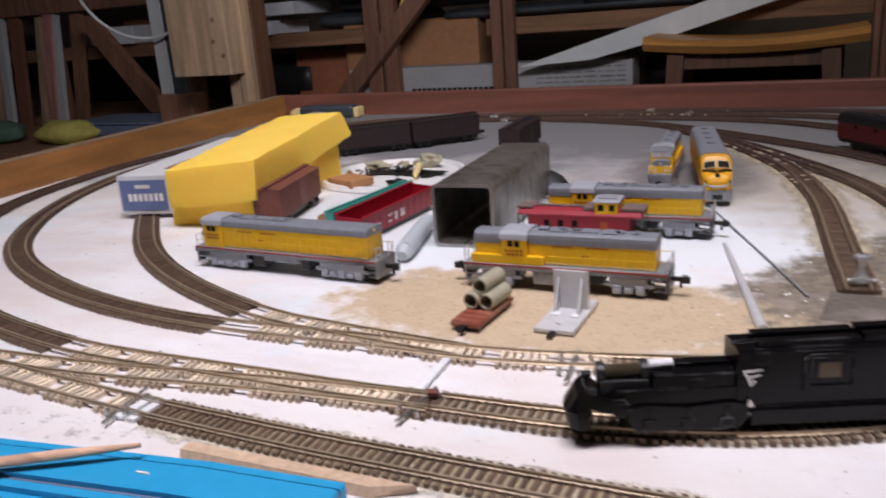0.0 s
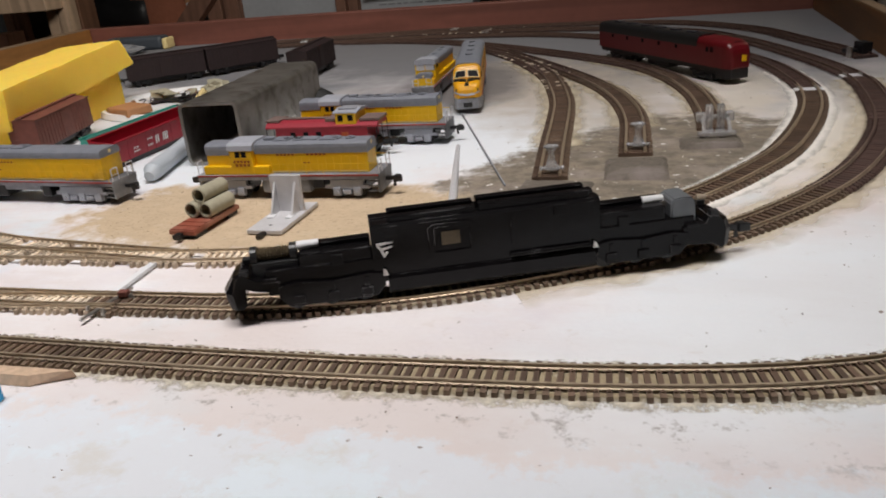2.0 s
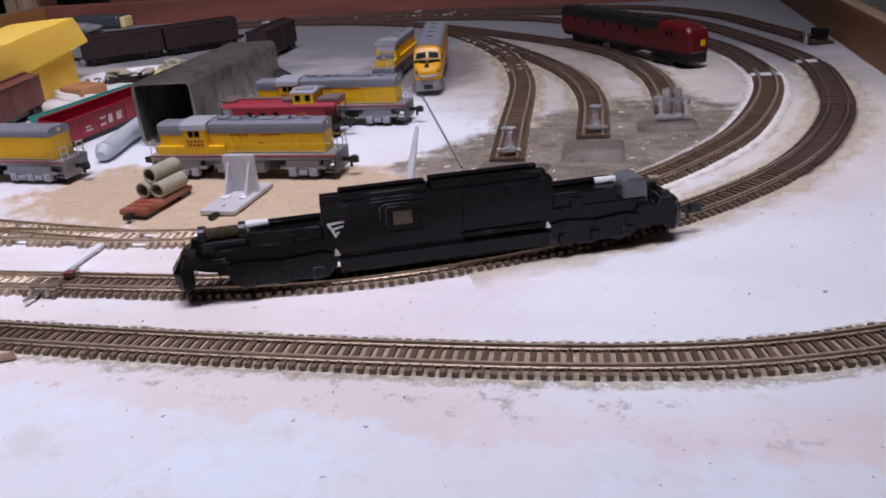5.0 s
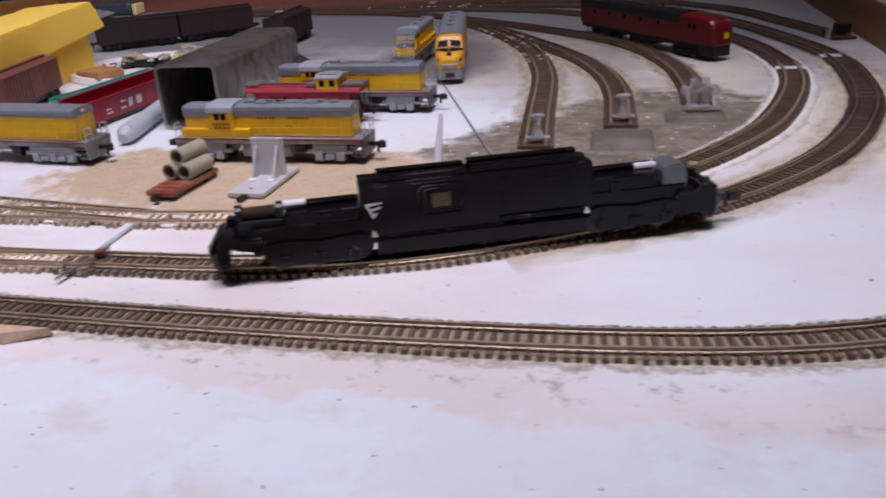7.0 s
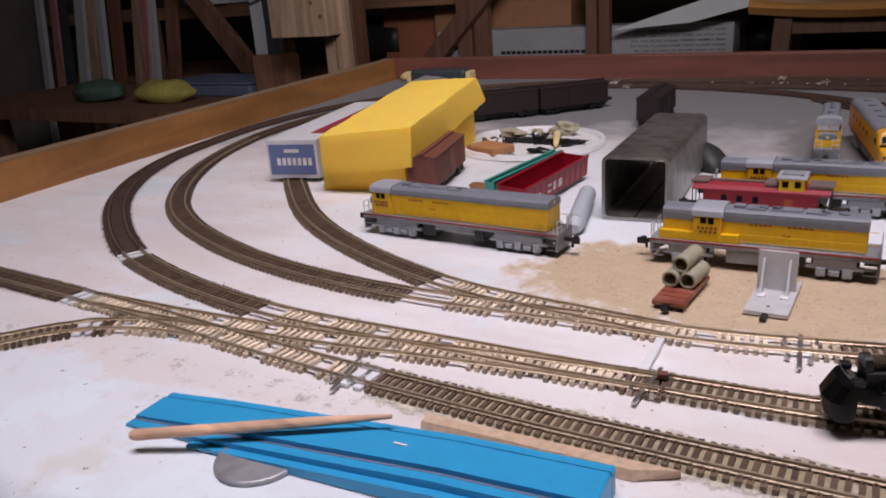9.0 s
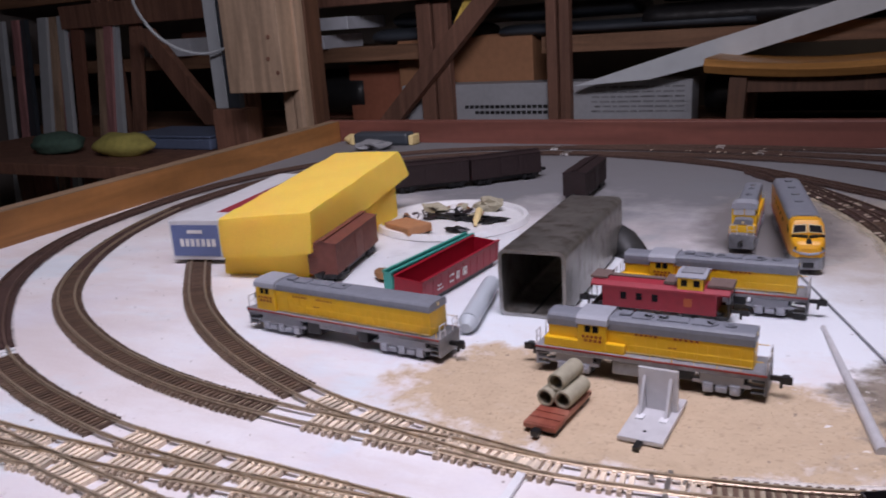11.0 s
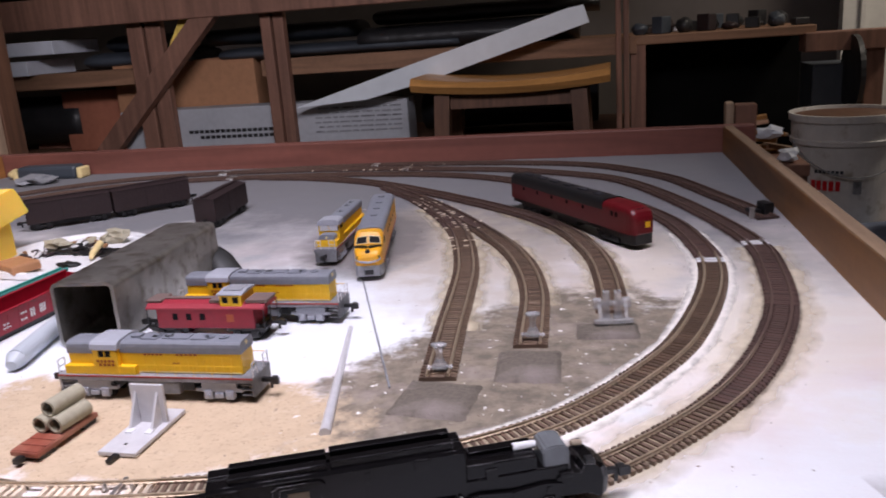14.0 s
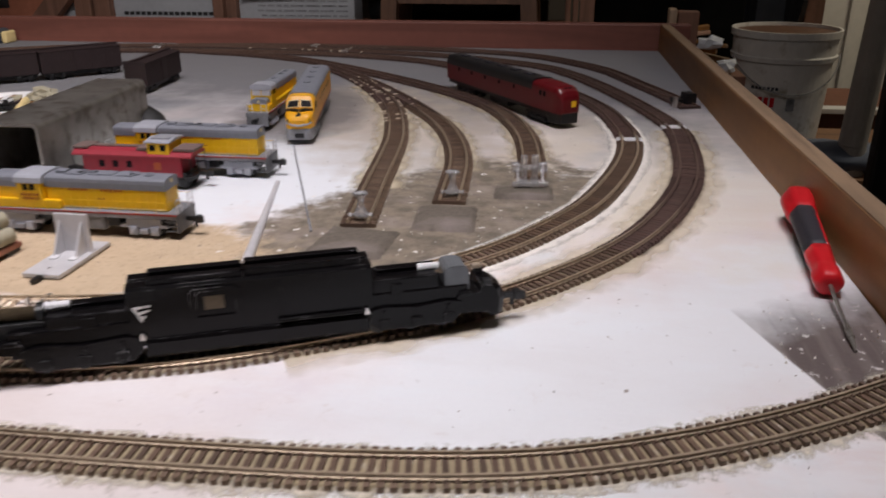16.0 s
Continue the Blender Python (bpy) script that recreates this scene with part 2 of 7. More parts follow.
M_BOXDARK = material("dark_cardboard", (0.20, 0.085, 0.055), 0.8, vary=0.15, grain=60, blotch=3)
M_PAPER = material("pale_sheet", (0.76, 0.80, 0.88), 0.5, vary=0.12, grain=30, blotch=3)
M_BEDTAN = material("tan_roadbed", (0.34, 0.275, 0.175), 0.9, vary=0.25, grain=700, blotch=40, bump=0.4, dirt=(0.60, 0.54, 0.45), dirt_amount=0.1)
M_BEDBROWN = material("brown_roadbed", (0.28, 0.21, 0.145), 0.9, vary=0.3, grain=700, blotch=40, bump=0.5, dirt=(0.36, 0.28, 0.20), dirt_amount=0.25)
M_BEDCREAM = material("cream_roadbed", (0.55, 0.47, 0.335), 0.9, vary=0.2, grain=600, blotch=30, bump=0.4, dirt=(0.40, 0.32, 0.24), dirt_amount=0.4)
M_BEDWHITE = material("white_roadbed", (0.80, 0.76, 0.70), 0.85, vary=0.12, grain=600, blotch=40, bump=0.4)
M_BEDWASH = material("olive_wash", (0.62, 0.57, 0.47), 0.9, vary=0.2, grain=500, blotch=30, bump=0.3, dirt=(0.34, 0.28, 0.20), dirt_amount=0.3)
M_DULLBLUE = material("dull_blue_paint", (0.12, 0.16, 0.26), 0.6, vary=0.2, grain=60)
M_BRASS = material("dull_brass", (0.12, 0.092, 0.058), 0.4, 0.5, vary=0.4, grain=300)
M_TOWER = material("grey_gear_plastic", (0.15, 0.16, 0.17), 0.14, vary=0.2, grain=200, bump=0.05)


def worn_glint_edges(m, radius, colour, lo, hi):
    """Pale colour in places along the sharp edges, for bare metal and for painted highlights."""
    nt = m.node_tree
    n, l = nt.nodes, nt.links
    p = n["Principled BSDF"]
    bev, geo, dot = n.new("ShaderNodeBevel"), n.new("ShaderNodeNewGeometry"), n.new("ShaderNodeVectorMath")
    bev.samples = 4
    bev.inputs["Radius"].default_value = radius
    dot.operation = "DOT_PRODUCT"
    l.new(bev.outputs[0], dot.inputs[0])
    l.new(geo.outputs["Normal"], dot.inputs[1])
    r = n.new("ShaderNodeMapRange")
    r.inputs["From Min"].default_value, r.inputs["From Max"].default_value = 0.97, 0.86
    l.new(dot.outputs["Value"], r.inputs["Value"])
    tc, ns, r2, mul = n.new("ShaderNodeTexCoord"), n.new("ShaderNodeTexNoise"), n.new("ShaderNodeMapRange"), n.new("ShaderNodeMath")
    ns.inputs["Scale"].default_value, ns.inputs["Detail"].default_value = 110, 5
    l.new(tc.outputs["Object"], ns.inputs["Vector"])
    r2.inputs["From Min"].default_value, r2.inputs["From Max"].default_value = lo, hi
    l.new(ns.outputs["Fac"], r2.inputs["Value"])
    mul.operation = "MULTIPLY"
    l.new(r.outputs[0], mul.inputs[0])
    l.new(r2.outputs[0], mul.inputs[1])
    mx = n.new("ShaderNodeMix")
    mx.data_type = "RGBA"
    l.new(mul.outputs[0], mx.inputs["Factor"])
    l.new(p.inputs["Base Color"].links[0].from_socket, mx.inputs["A"])
    mx.inputs["B"].default_value = (*colour, 1)
    l.new(mx.outputs["Result"], p.inputs["Base Color"])


worn_glint_edges(M_STEEL, 0.0008, (0.50, 0.48, 0.45), 0.42, 0.60)
# Rubbed edges and their highlights, painted into the black.
worn_glint_edges(M_BLACK, 0.0005, (0.30, 0.29, 0.30), 0.52, 0.66)


def painted_stretch(m, colour, axis, lo, hi):
    """Rails brushed over with matt paint past a place along one axis."""
    nt = m.node_tree
    n, l = nt.nodes, nt.links
    p = n["Principled BSDF"]
    tc, sep, noise, add = n.new("ShaderNodeTexCoord"), n.new("ShaderNodeSeparateXYZ"), n.new("ShaderNodeTexNoise"), n.new("ShaderNodeMath")
    noise.inputs["Scale"].default_value, noise.inputs["Detail"].default_value = 60, 6
    add.operation = "MULTIPLY_ADD"
    add.inputs[1].default_value = 0.05
    l.new(tc.outputs["Object"], sep.inputs[0])
    l.new(tc.outputs["Object"], noise.inputs["Vector"])
    l.new(noise.outputs["Fac"], add.inputs[0])
    l.new(sep.outputs[axis], add.inputs[2])
    fac = n.new("ShaderNodeMapRange")
    fac.inputs["From Min"].default_value, fac.inputs["From Max"].default_value = lo, hi
    l.new(add.outputs[0], fac.inputs["Value"])
    src = p.inputs["Base Color"].links[0].from_socket
    mx = n.new("ShaderNodeMix")
    mx.data_type = "RGBA"
    l.new(fac.outputs[0], mx.inputs["Factor"])
    l.new(src, mx.inputs["A"])
    mx.inputs["B"].default_value = (*colour, 1)
    l.new(mx.outputs["Result"], p.inputs["Base Color"])
    for name, a, b in (("Metallic", 0.75, 0.0), ("Roughness", 0.52, 0.75)):
        r = n.new("ShaderNodeMapRange")
        r.inputs["To Min"].default_value, r.inputs["To Max"].default_value = a, b
        l.new(fac.outputs[0], r.inputs["Value"])
        l.new(r.outputs[0], p.inputs[name])


painted_stretch(M_RAILBROWN, (0.10, 0.060, 0.045), "Y", 0.34, 0.44)
painted_stretch(M_RAILFAR, (0.10, 0.065, 0.050), "Y", 0.56, 0.64)


def thin_edges(m, inner, spread, scale=130, soft=1.0):
    """Let a strip's paint break up and vanish towards its two edges."""
    nt = m.node_tree
    n, l = nt.nodes, nt.links
    uvn = n.new("ShaderNodeUVMap")
    uvn.uv_map = "strip"
    sep = n.new("ShaderNodeSeparateXYZ")
    l.new(uvn.outputs[0], sep.inputs[0])
    ops = []
    for op, value in (("SUBTRACT", 0.5), ("ABSOLUTE", 0), ("MULTIPLY", 2.0)):
        q = n.new("ShaderNodeMath")
        q.operation = op
        q.inputs[1].default_value = value
        l.new(ops[-1].outputs[0] if ops else sep.outputs["X"], q.inputs[0])
        ops.append(q)
    tc = n.new("ShaderNodeTexCoord")
    ns = n.new("ShaderNodeTexNoise")
    ns.inputs["Scale"].default_value, ns.inputs["Detail"].default_value, ns.inputs["Roughness"].default_value = scale, 9, 0.75 if soft == 1.0 else 0.5
    l.new(tc.outputs["Object"], ns.inputs["Vector"])
    mr = n.new("ShaderNodeMapRange")
    mr.inputs["From Min"].default_value, mr.inputs["From Max"].default_value = 0.3, 0.7
    mr.inputs["To Min"].default_value, mr.inputs["To Max"].default_value = -spread, spread
    l.new(ns.outputs["Fac"], mr.inputs["Value"])
    add = n.new("ShaderNodeMath")
    add.operation = "ADD"
    l.new(ops[-1].outputs[0], add.inputs[0])
    l.new(mr.outputs[0], add.inputs[1])
    cov = n.new("ShaderNodeMapRange")
    cov.inputs["From Min"].default_value, cov.inputs["From Max"].default_value = inner + 0.22 * soft, inner - 0.12 * soft
    l.new(add.outputs[0], cov.inputs["Value"])
    edge = n.new("ShaderNodeMapRange")
    edge.inputs["From Min"].default_value, edge.inputs["From Max"].default_value = 0.99, 0.90
    l.new(ops[-1].outputs[0], edge.inputs["Value"])
    mul = n.new("ShaderNodeMath")
    mul.operation = "MULTIPLY"
    l.new(cov.outputs[0], mul.inputs[0])
    l.new(edge.outputs[0], mul.inputs[1])
    l.new(mul.outputs[0], n["Principled BSDF"].inputs["Alpha"])
    return m


M_BEDMID = material("umber_roadbed", (0.34, 0.28, 0.195), 0.9, vary=0.3, grain=700, blotch=40, bump=0.4, dirt=(0.55, 0.48, 0.38), dirt_amount=0.1)
M_BEDDARK = material("chocolate_roadbed", (0.088, 0.050, 0.039), 0.9, vary=0.3, grain=700, blotch=40, bump=0.5, dirt=(0.12, 0.085, 0.065), dirt_amount=0.2)
for strip in (M_BEDTAN, M_BEDBROWN, M_BEDMID, M_BEDDARK):
    thin_edges(strip, 0.74, 0.16)
M_TANWASH = material("tan_overspray", (0.66, 0.57, 0.42), 0.85, vary=0.12, grain=500, blotch=25, bump=0.3)
thin_edges(M_TANWASH, 0.42, 0.22, 45, 2.2)
thin_edges(M_BEDCREAM, 0.52, 0.20, 45, 2.0)
thin_edges(M_BEDWASH, 0.66, 0.30)
thin_edges(M_BEDWHITE, 0.80, 0.12)
M_PVC = material("pale_pvc", (0.50, 0.54, 0.58), 0.4, vary=0.08, grain=30, bump=0.03)
M_BAG = material("black_sheet", (0.022, 0.022, 0.024), 0.45, vary=0.4, grain=20, blotch=4, bump=0.5, depth=0.01)
M_BAGBLUE = material("dark_blue_sheet", (0.05, 0.06, 0.075), 0.5, vary=0.3, grain=20, blotch=4, bump=0.5, depth=0.01)
M_BUCKET = material("bucket_plastic", (0.74, 0.725, 0.70), 0.45, vary=0.1, grain=40, blotch=4, dirt=(0.4, 0.36, 0.3), dirt_amount=0.15)
M_GALV = material("painted_pipe", (0.58, 0.56, 0.54), 0.45, vary=0.1, grain=40)
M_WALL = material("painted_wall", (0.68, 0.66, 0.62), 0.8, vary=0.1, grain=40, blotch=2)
# Dark copy of the wall paint: dim light put into the colour.
M_DARKWALL = material("shade_toned_wall", (0.14, 0.12, 0.11), 0.85, vary=0.2, grain=10, blotch=1.5)
M_FLOOR = material("concrete_floor", (0.30, 0.29, 0.28), 0.8, vary=0.25, grain=30, blotch=2)


def ground_material():
    """White scenery paint with sand, grey ballast, warm stains by the tracks, scuffs and painted-in light."""
    m = material("scenery_paint", (0.80, 0.78, 0.79), 0.75, vary=0.05, grain=500, blotch=20, bump=0.35, depth=0.0006)
    nt = m.node_tree
    n, l = nt.nodes, nt.links
    p = n["Principled BSDF"]
    tc = n.new("ShaderNodeTexCoord")
    sep = n.new("ShaderNodeSeparateXYZ")
    l.new(tc.outputs["Object"], sep.inputs[0])
    base = [p.inputs["Base Color"].links[0].from_socket]

    def noise_tex(scale, detail=6, rough=0.6):
        q = n.new("ShaderNodeTexNoise")
        q.inputs["Scale"].default_value, q.inputs["Detail"].default_value, q.inputs["Roughness"].default_value = scale, detail, rough
        l.new(tc.outputs["Object"], q.inputs["Vector"])
        return q.outputs["Fac"]

    def math_node(op, a, b):
        q = n.new("ShaderNodeMath")
        q.operation = op
        for i, v in enumerate((a, b)):
            if isinstance(v, (int, float)):
                q.inputs[i].default_value = v
            else:
                l.new(v, q.inputs[i])
        return q.outputs[0]

    def ramp(v, lo, hi, a=0.0, b=1.0):
        q = n.new("ShaderNodeMapRange")
        q.inputs["From Min"].default_value, q.inputs["From Max"].default_value = lo, hi
        q.inputs["To Min"].default_value, q.inputs["To Max"].default_value = a, b
        l.new(v, q.inputs["Value"])
        return q.outputs[0]

    def mix(fac, colour):
        q = n.new("ShaderNodeMix")
        q.data_type = "RGBA"
        l.new(fac, q.inputs["Factor"])
        l.new(base[0], q.inputs["A"])
        if isinstance(colour, tuple):
            q.inputs["B"].default_value = (*colour, 1)
        else:
            l.new(colour, q.inputs["B"])
        base[0] = q.outputs["Result"]

    def patch(cx, cy, a, b, turn, scale, ragged):
        """1 inside an uneven oval, falling to 0 outside."""
        c, s = math.cos(radians(turn)), math.sin(radians(turn))
        dx, dy = math_node("SUBTRACT", sep.outputs["X"], cx), math_node("SUBTRACT", sep.outputs["Y"], cy)
        u = math_node("DIVIDE", math_node("ADD", math_node("MULTIPLY", dx, c), math_node("MULTIPLY", dy, s)), a)
        v = math_node("DIVIDE", math_node("SUBTRACT", math_node("MULTIPLY", dy, c), math_node("MULTIPLY", dx, s)), b)
        d = math_node("ADD", math_node("POWER", math_node("ABSOLUTE", u, 0), 2.6), math_node("POWER", math_node("ABSOLUTE", v, 0), 2.6))
        e = math_node("ADD", d, ramp(noise_tex(scale, 8, 0.65), 0.3, 0.7, -ragged, ragged))
        return e

    fine, mid, wide = noise_tex(900, 4), noise_tex(90, 8, 0.7), noise_tex(7, 4)
    # broad pinkish and bluish drifts in the paint
    mix(ramp(wide, 0.38, 0.60, 0.1, 0.8), (0.70, 0.62, 0.60))
    mix(ramp(noise_tex(11, 5, 0.6), 0.50, 0.66, 0.0, 0.6), (0.69, 0.65, 0.70))
    mix(ramp(noise_tex(9, 6, 0.6), 0.54, 0.64, 0.0, 0.6), (0.66, 0.77, 0.83))
    mix(ramp(noise_tex(34, 9, 0.75), 0.60, 0.75, 0.0, 0.5), (0.56, 0.47, 0.40))
    brush = n.new("ShaderNodeMapping")
    brush.inputs["Rotation"].default_value = (0, 0, math.radians(-35))
    brush.inputs["Scale"].default_value = (9, 30, 1)
    l.new(tc.outputs["Object"], brush.inputs["Vector"])
    stroke = n.new("ShaderNodeTexNoise")
    stroke.inputs["Scale"].default_value, stroke.inputs["Detail"].default_value, stroke.inputs["Roughness"].default_value = 1.0, 9, 0.68
    l.new(brush.outputs[0], stroke.inputs["Vector"])
    mix(ramp(stroke.outputs["Fac"], 0.50, 0.64, 0.0, 0.6), (0.66, 0.58, 0.55))
    mix(ramp(stroke.outputs["Fac"], 0.46, 0.36, 0.0, 0.5), (0.80, 0.83, 0.86))
    # beige band before the first track, then brushed bluish white up to the table edge
    ragged = math_node("ADD", sep.outputs["Y"], ramp(noise_tex(28, 9, 0.72), 0.3, 0.7, -0.016, 0.016))
    mix(ramp(ragged, 0.215, 0.165, 0.0, 0.5), (0.67, 0.605, 0.585))
    mix(ramp(ragged, 0.152, 0.146, 0.0, 0.85), (0.70, 0.74, 0.79))
    mix(math_node("MULTIPLY", ramp(ragged, 0.146, 0.140), ramp(noise_tex(22, 8, 0.7), 0.52, 0.60, 0.0, 0.55)), (0.62, 0.585, 0.53))
    mix(math_node("MULTIPLY", ramp(ragged, 0.146, 0.140), ramp(noise_tex(18, 8, 0.7), 0.50, 0.55, 0.0, 0.7)), (0.71, 0.79, 0.85))
    # clean bluish white beside the outer curve
    e = patch(0.235, 0.262, 0.15, 0.050, 42, 14, 0.5)
    mix(ramp(e, 1.5, 0.3, 0.0, 0.7), (0.76, 0.80, 0.83))
    # open white between the locomotives, its colour brightened for the pool of lamplight
    e = patch(-0.02, 0.45, 0.17, 0.10, 10, 30, 0.5)
    mix(ramp(e, 1.2, 0.5, 0.0, 0.9), (0.755, 0.79, 0.825))
    e = patch(-0.19, 0.44, 0.13, 0.12, 20, 30, 0.5)
    mix(ramp(e, 1.2, 0.5, 0.0, 0.85), (0.75, 0.78, 0.815))
    e = patch(0.262, 0.50, 0.075, 0.16, 8, 26, 0.6)
    mix(ramp(e, 1.4, 0.3, 0.0, 0.6), (0.72, 0.66, 0.55))
    e = patch(0.20, 0.40, 0.035, 0.12, -38, 26, 0.6)
    mix(ramp(e, 1.4, 0.3, 0.0, 0.5), (0.74, 0.68, 0.57))
    # grey paint over the far half, made darker for the lamplight falling off there
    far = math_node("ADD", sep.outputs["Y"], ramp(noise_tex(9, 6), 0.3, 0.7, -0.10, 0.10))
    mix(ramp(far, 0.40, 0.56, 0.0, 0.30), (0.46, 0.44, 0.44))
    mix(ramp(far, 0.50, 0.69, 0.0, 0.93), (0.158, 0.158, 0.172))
    # grey ballast round the spurs and by the edge board
    e = patch(0.132, 0.383, 0.120, 0.063, 56, 60, 0.45)
    ballast = e
    # unpainted corner: a straight masked edge on one side, brushed out on the other
    edge = math_node("ADD", math_node("MULTIPLY", sep.outputs["X"], 0.94), math_node("MULTIPLY", sep.outputs["Y"], 0.34))
    far_side = math_node("ADD", math_node("SUBTRACT", sep.outputs["Y"], math_node("MULTIPLY", sep.outputs["X"], 0.75)), ramp(noise_tex(30, 8, 0.62), 0.3, 0.7, -0.009, 0.009))
    bare = math_node("MULTIPLY", ramp(edge, 0.3430, 0.3438), ramp(far_side, 0.100, 0.064))
    bare = math_node("MULTIPLY", bare, ramp(sep.outputs["X"], 0.36, 0.34))
    mix(bare, (0.115, 0.090, 0.084))
    streak = n.new("ShaderNodeMapping")
    streak.inputs["Rotation"].default_value = (0, 0, math.radians(8))
    streak.inputs["Scale"].default_value = (130, 14, 1)
    l.new(tc.outputs["Object"], streak.inputs["Vector"])
    rub = n.new("ShaderNodeTexNoise")
    rub.inputs["Scale"].default_value, rub.inputs["Detail"].default_value = 1.0, 6
    l.new(streak.outputs[0], rub.inputs["Vector"])
    mix(math_node("MULTIPLY", bare, ramp(rub.outputs["Fac"], 0.48, 0.68, 0.0, 0.45)), (0.30, 0.26, 0.24))
    mix(math_node("MULTIPLY", bare, ramp(rub.outputs["Fac"], 0.48, 0.34, 0.0, 0.6)), (0.10, 0.08, 0.078))
    mix(math_node("MULTIPLY", bare, ramp(noise_tex(150, 5, 0.6), 0.62, 0.67, 0.0, 0.9)), (0.66, 0.63, 0.60))
    e = patch(0.070, 0.58, 0.075, 0.15, 28, 40, 0.6)
    mix(ramp(e, 1.6, 0.1, 0.0, 0.75), (0.47, 0.40, 0.32))
    # brownish grey spray round the two parked locomotives
    e = patch(-0.008, 0.610, 0.050, 0.090, 8, 25, 0.4)
    mix(ramp(e, 1.4, 0.5, 0.0, 0.9), (0.165, 0.15, 0.148))
    e = patch(0.190, 0.545, 0.03, 0.09, -10, 40, 0.6)
    mix(ramp(e, 1.3, 0.3, 0.0, 0.5), (0.66, 0.58, 0.47))
    mix(ramp(ballast, 1.22, 0.70), (0.25, 0.207, 0.155))
    mix(math_node("MULTIPLY", ramp(ballast, 1.1, 0.7), ramp(mid, 0.40, 0.60)), (0.135, 0.112, 0.086))
    mix(math_node("MULTIPLY", ramp(ballast, 1.2, 0.8), ramp(noise_tex(25, 5, 0.6), 0.52, 0.64, 0.0, 0.6)), (0.36, 0.30, 0.26))
    # sand yard
    e = patch(-0.030, 0.312, 0.098, 0.047, -2, 70, 0.55)
    mix(ramp(e, 1.36, 0.74), (0.56, 0.43, 0.29))
    mix(math_node("MULTIPLY", ramp(e, 1.0, 0.85), ramp(mid, 0.40, 0.70, 0.0, 0.7)), (0.45, 0.335, 0.22))
    e = patch(-0.030, 0.312, 0.098, 0.047, -2, 70, 0.55)
    mix(math_node("MULTIPLY", ramp(e, 1.0, 0.9), ramp(noise_tex(420, 3, 0.6), 0.56, 0.66, 0.0, 0.4)), (0.30, 0.21, 0.13))
    mix(math_node("MULTIPLY", ramp(e, 1.1, 0.9), ramp(noise_tex(60, 6, 0.7), 0.58, 0.68, 0.0, 0.35)), (0.66, 0.55, 0.42))
    # thin umber streaks rubbed along the tracks
    mix(math_node("MULTIPLY", ramp(noise_tex(60, 10, 0.8), 0.60, 0.70, 0.0, 0.5), ramp(sep.outputs["Y"], 0.34, 0.20)), (0.50, 0.40, 0.33))
    # specks and scuffs
    mix(ramp(noise_tex(260, 3, 0.5), 0.71, 0.74, 0.0, 0.85), (0.20, 0.15, 0.12))
    mix(math_node("MULTIPLY", ramp(noise_tex(70, 9, 0.8), 0.55, 0.64, 0.0, 0.85), math_node("MULTIPLY", ramp(sep.outputs["Y"], 0.172, 0.166), ramp(sep.outputs["Y"], 0.148, 0.158))), (0.26, 0.23, 0.21))
    # bright crumbs in the ballast
    e = patch(0.128, 0.385, 0.125, 0.068, 56, 60, 0.3)
    mix(math_node("MULTIPLY", ramp(e, 1.2, 1.0), ramp(noise_tex(150, 3, 0.6), 0.67, 0.69)), (0.76, 0.72, 0.68))
    l.new(base[0], p.inputs["Base Color"])
    return m


M_GROUND = ground_material()

# ---------------------------------------------------------------- room and layout table
LEFT, RIGHT, BACK, FRONT = -0.640, 0.3125, 0.967, 0.080
tagged(mesh_object("floor", boxes((-3.6, 2.6, -1.6, 3.4, -1.04, -0.964)), M_FLOOR), "grey concrete workshop floor", "floor", kind="structure")
# Unseen ceiling, added pale so that it bounces fill light.
tagged(mesh_object("ceiling", boxes((-3.6, 2.6, -1.6, 3.4, 1.5, 1.56)), M_WALL), "pale unseen ceiling added to bounce light", "ceiling", kind="structure")
# Dim light behind the shelves is put into this wall's colour.
tagged(mesh_object("wall_north", boxes((-3.6, 2.6, 3.2, 3.3, -0.964, 1.5)), M_DARKWALL), "wall behind the storage shelves, coloured dark for dim light", "wall", kind="structure")
# Unseen wall behind the camera, kept pale to throw fill light back.
tagged(mesh_object("wall_south", boxes((-3.6, 2.6, -1.6, -1.5, -0.964, 1.5)), M_WALL), "plain workshop wall added to close the room", "wall", kind="structure")
tagged(mesh_object("wall_west", boxes((-3.6, -3.5, -1.5, 3.2, -0.964, 1.5)), M_DARKWALL), "plain workshop wall added to close the room", "wall", kind="structure")
tagged(mesh_object("wall_east", boxes((2.5, 2.6, -1.5, 3.2, -0.964, 1.5)), M_DARKWALL), "plain workshop wall added to close the room", "wall", kind="structure")


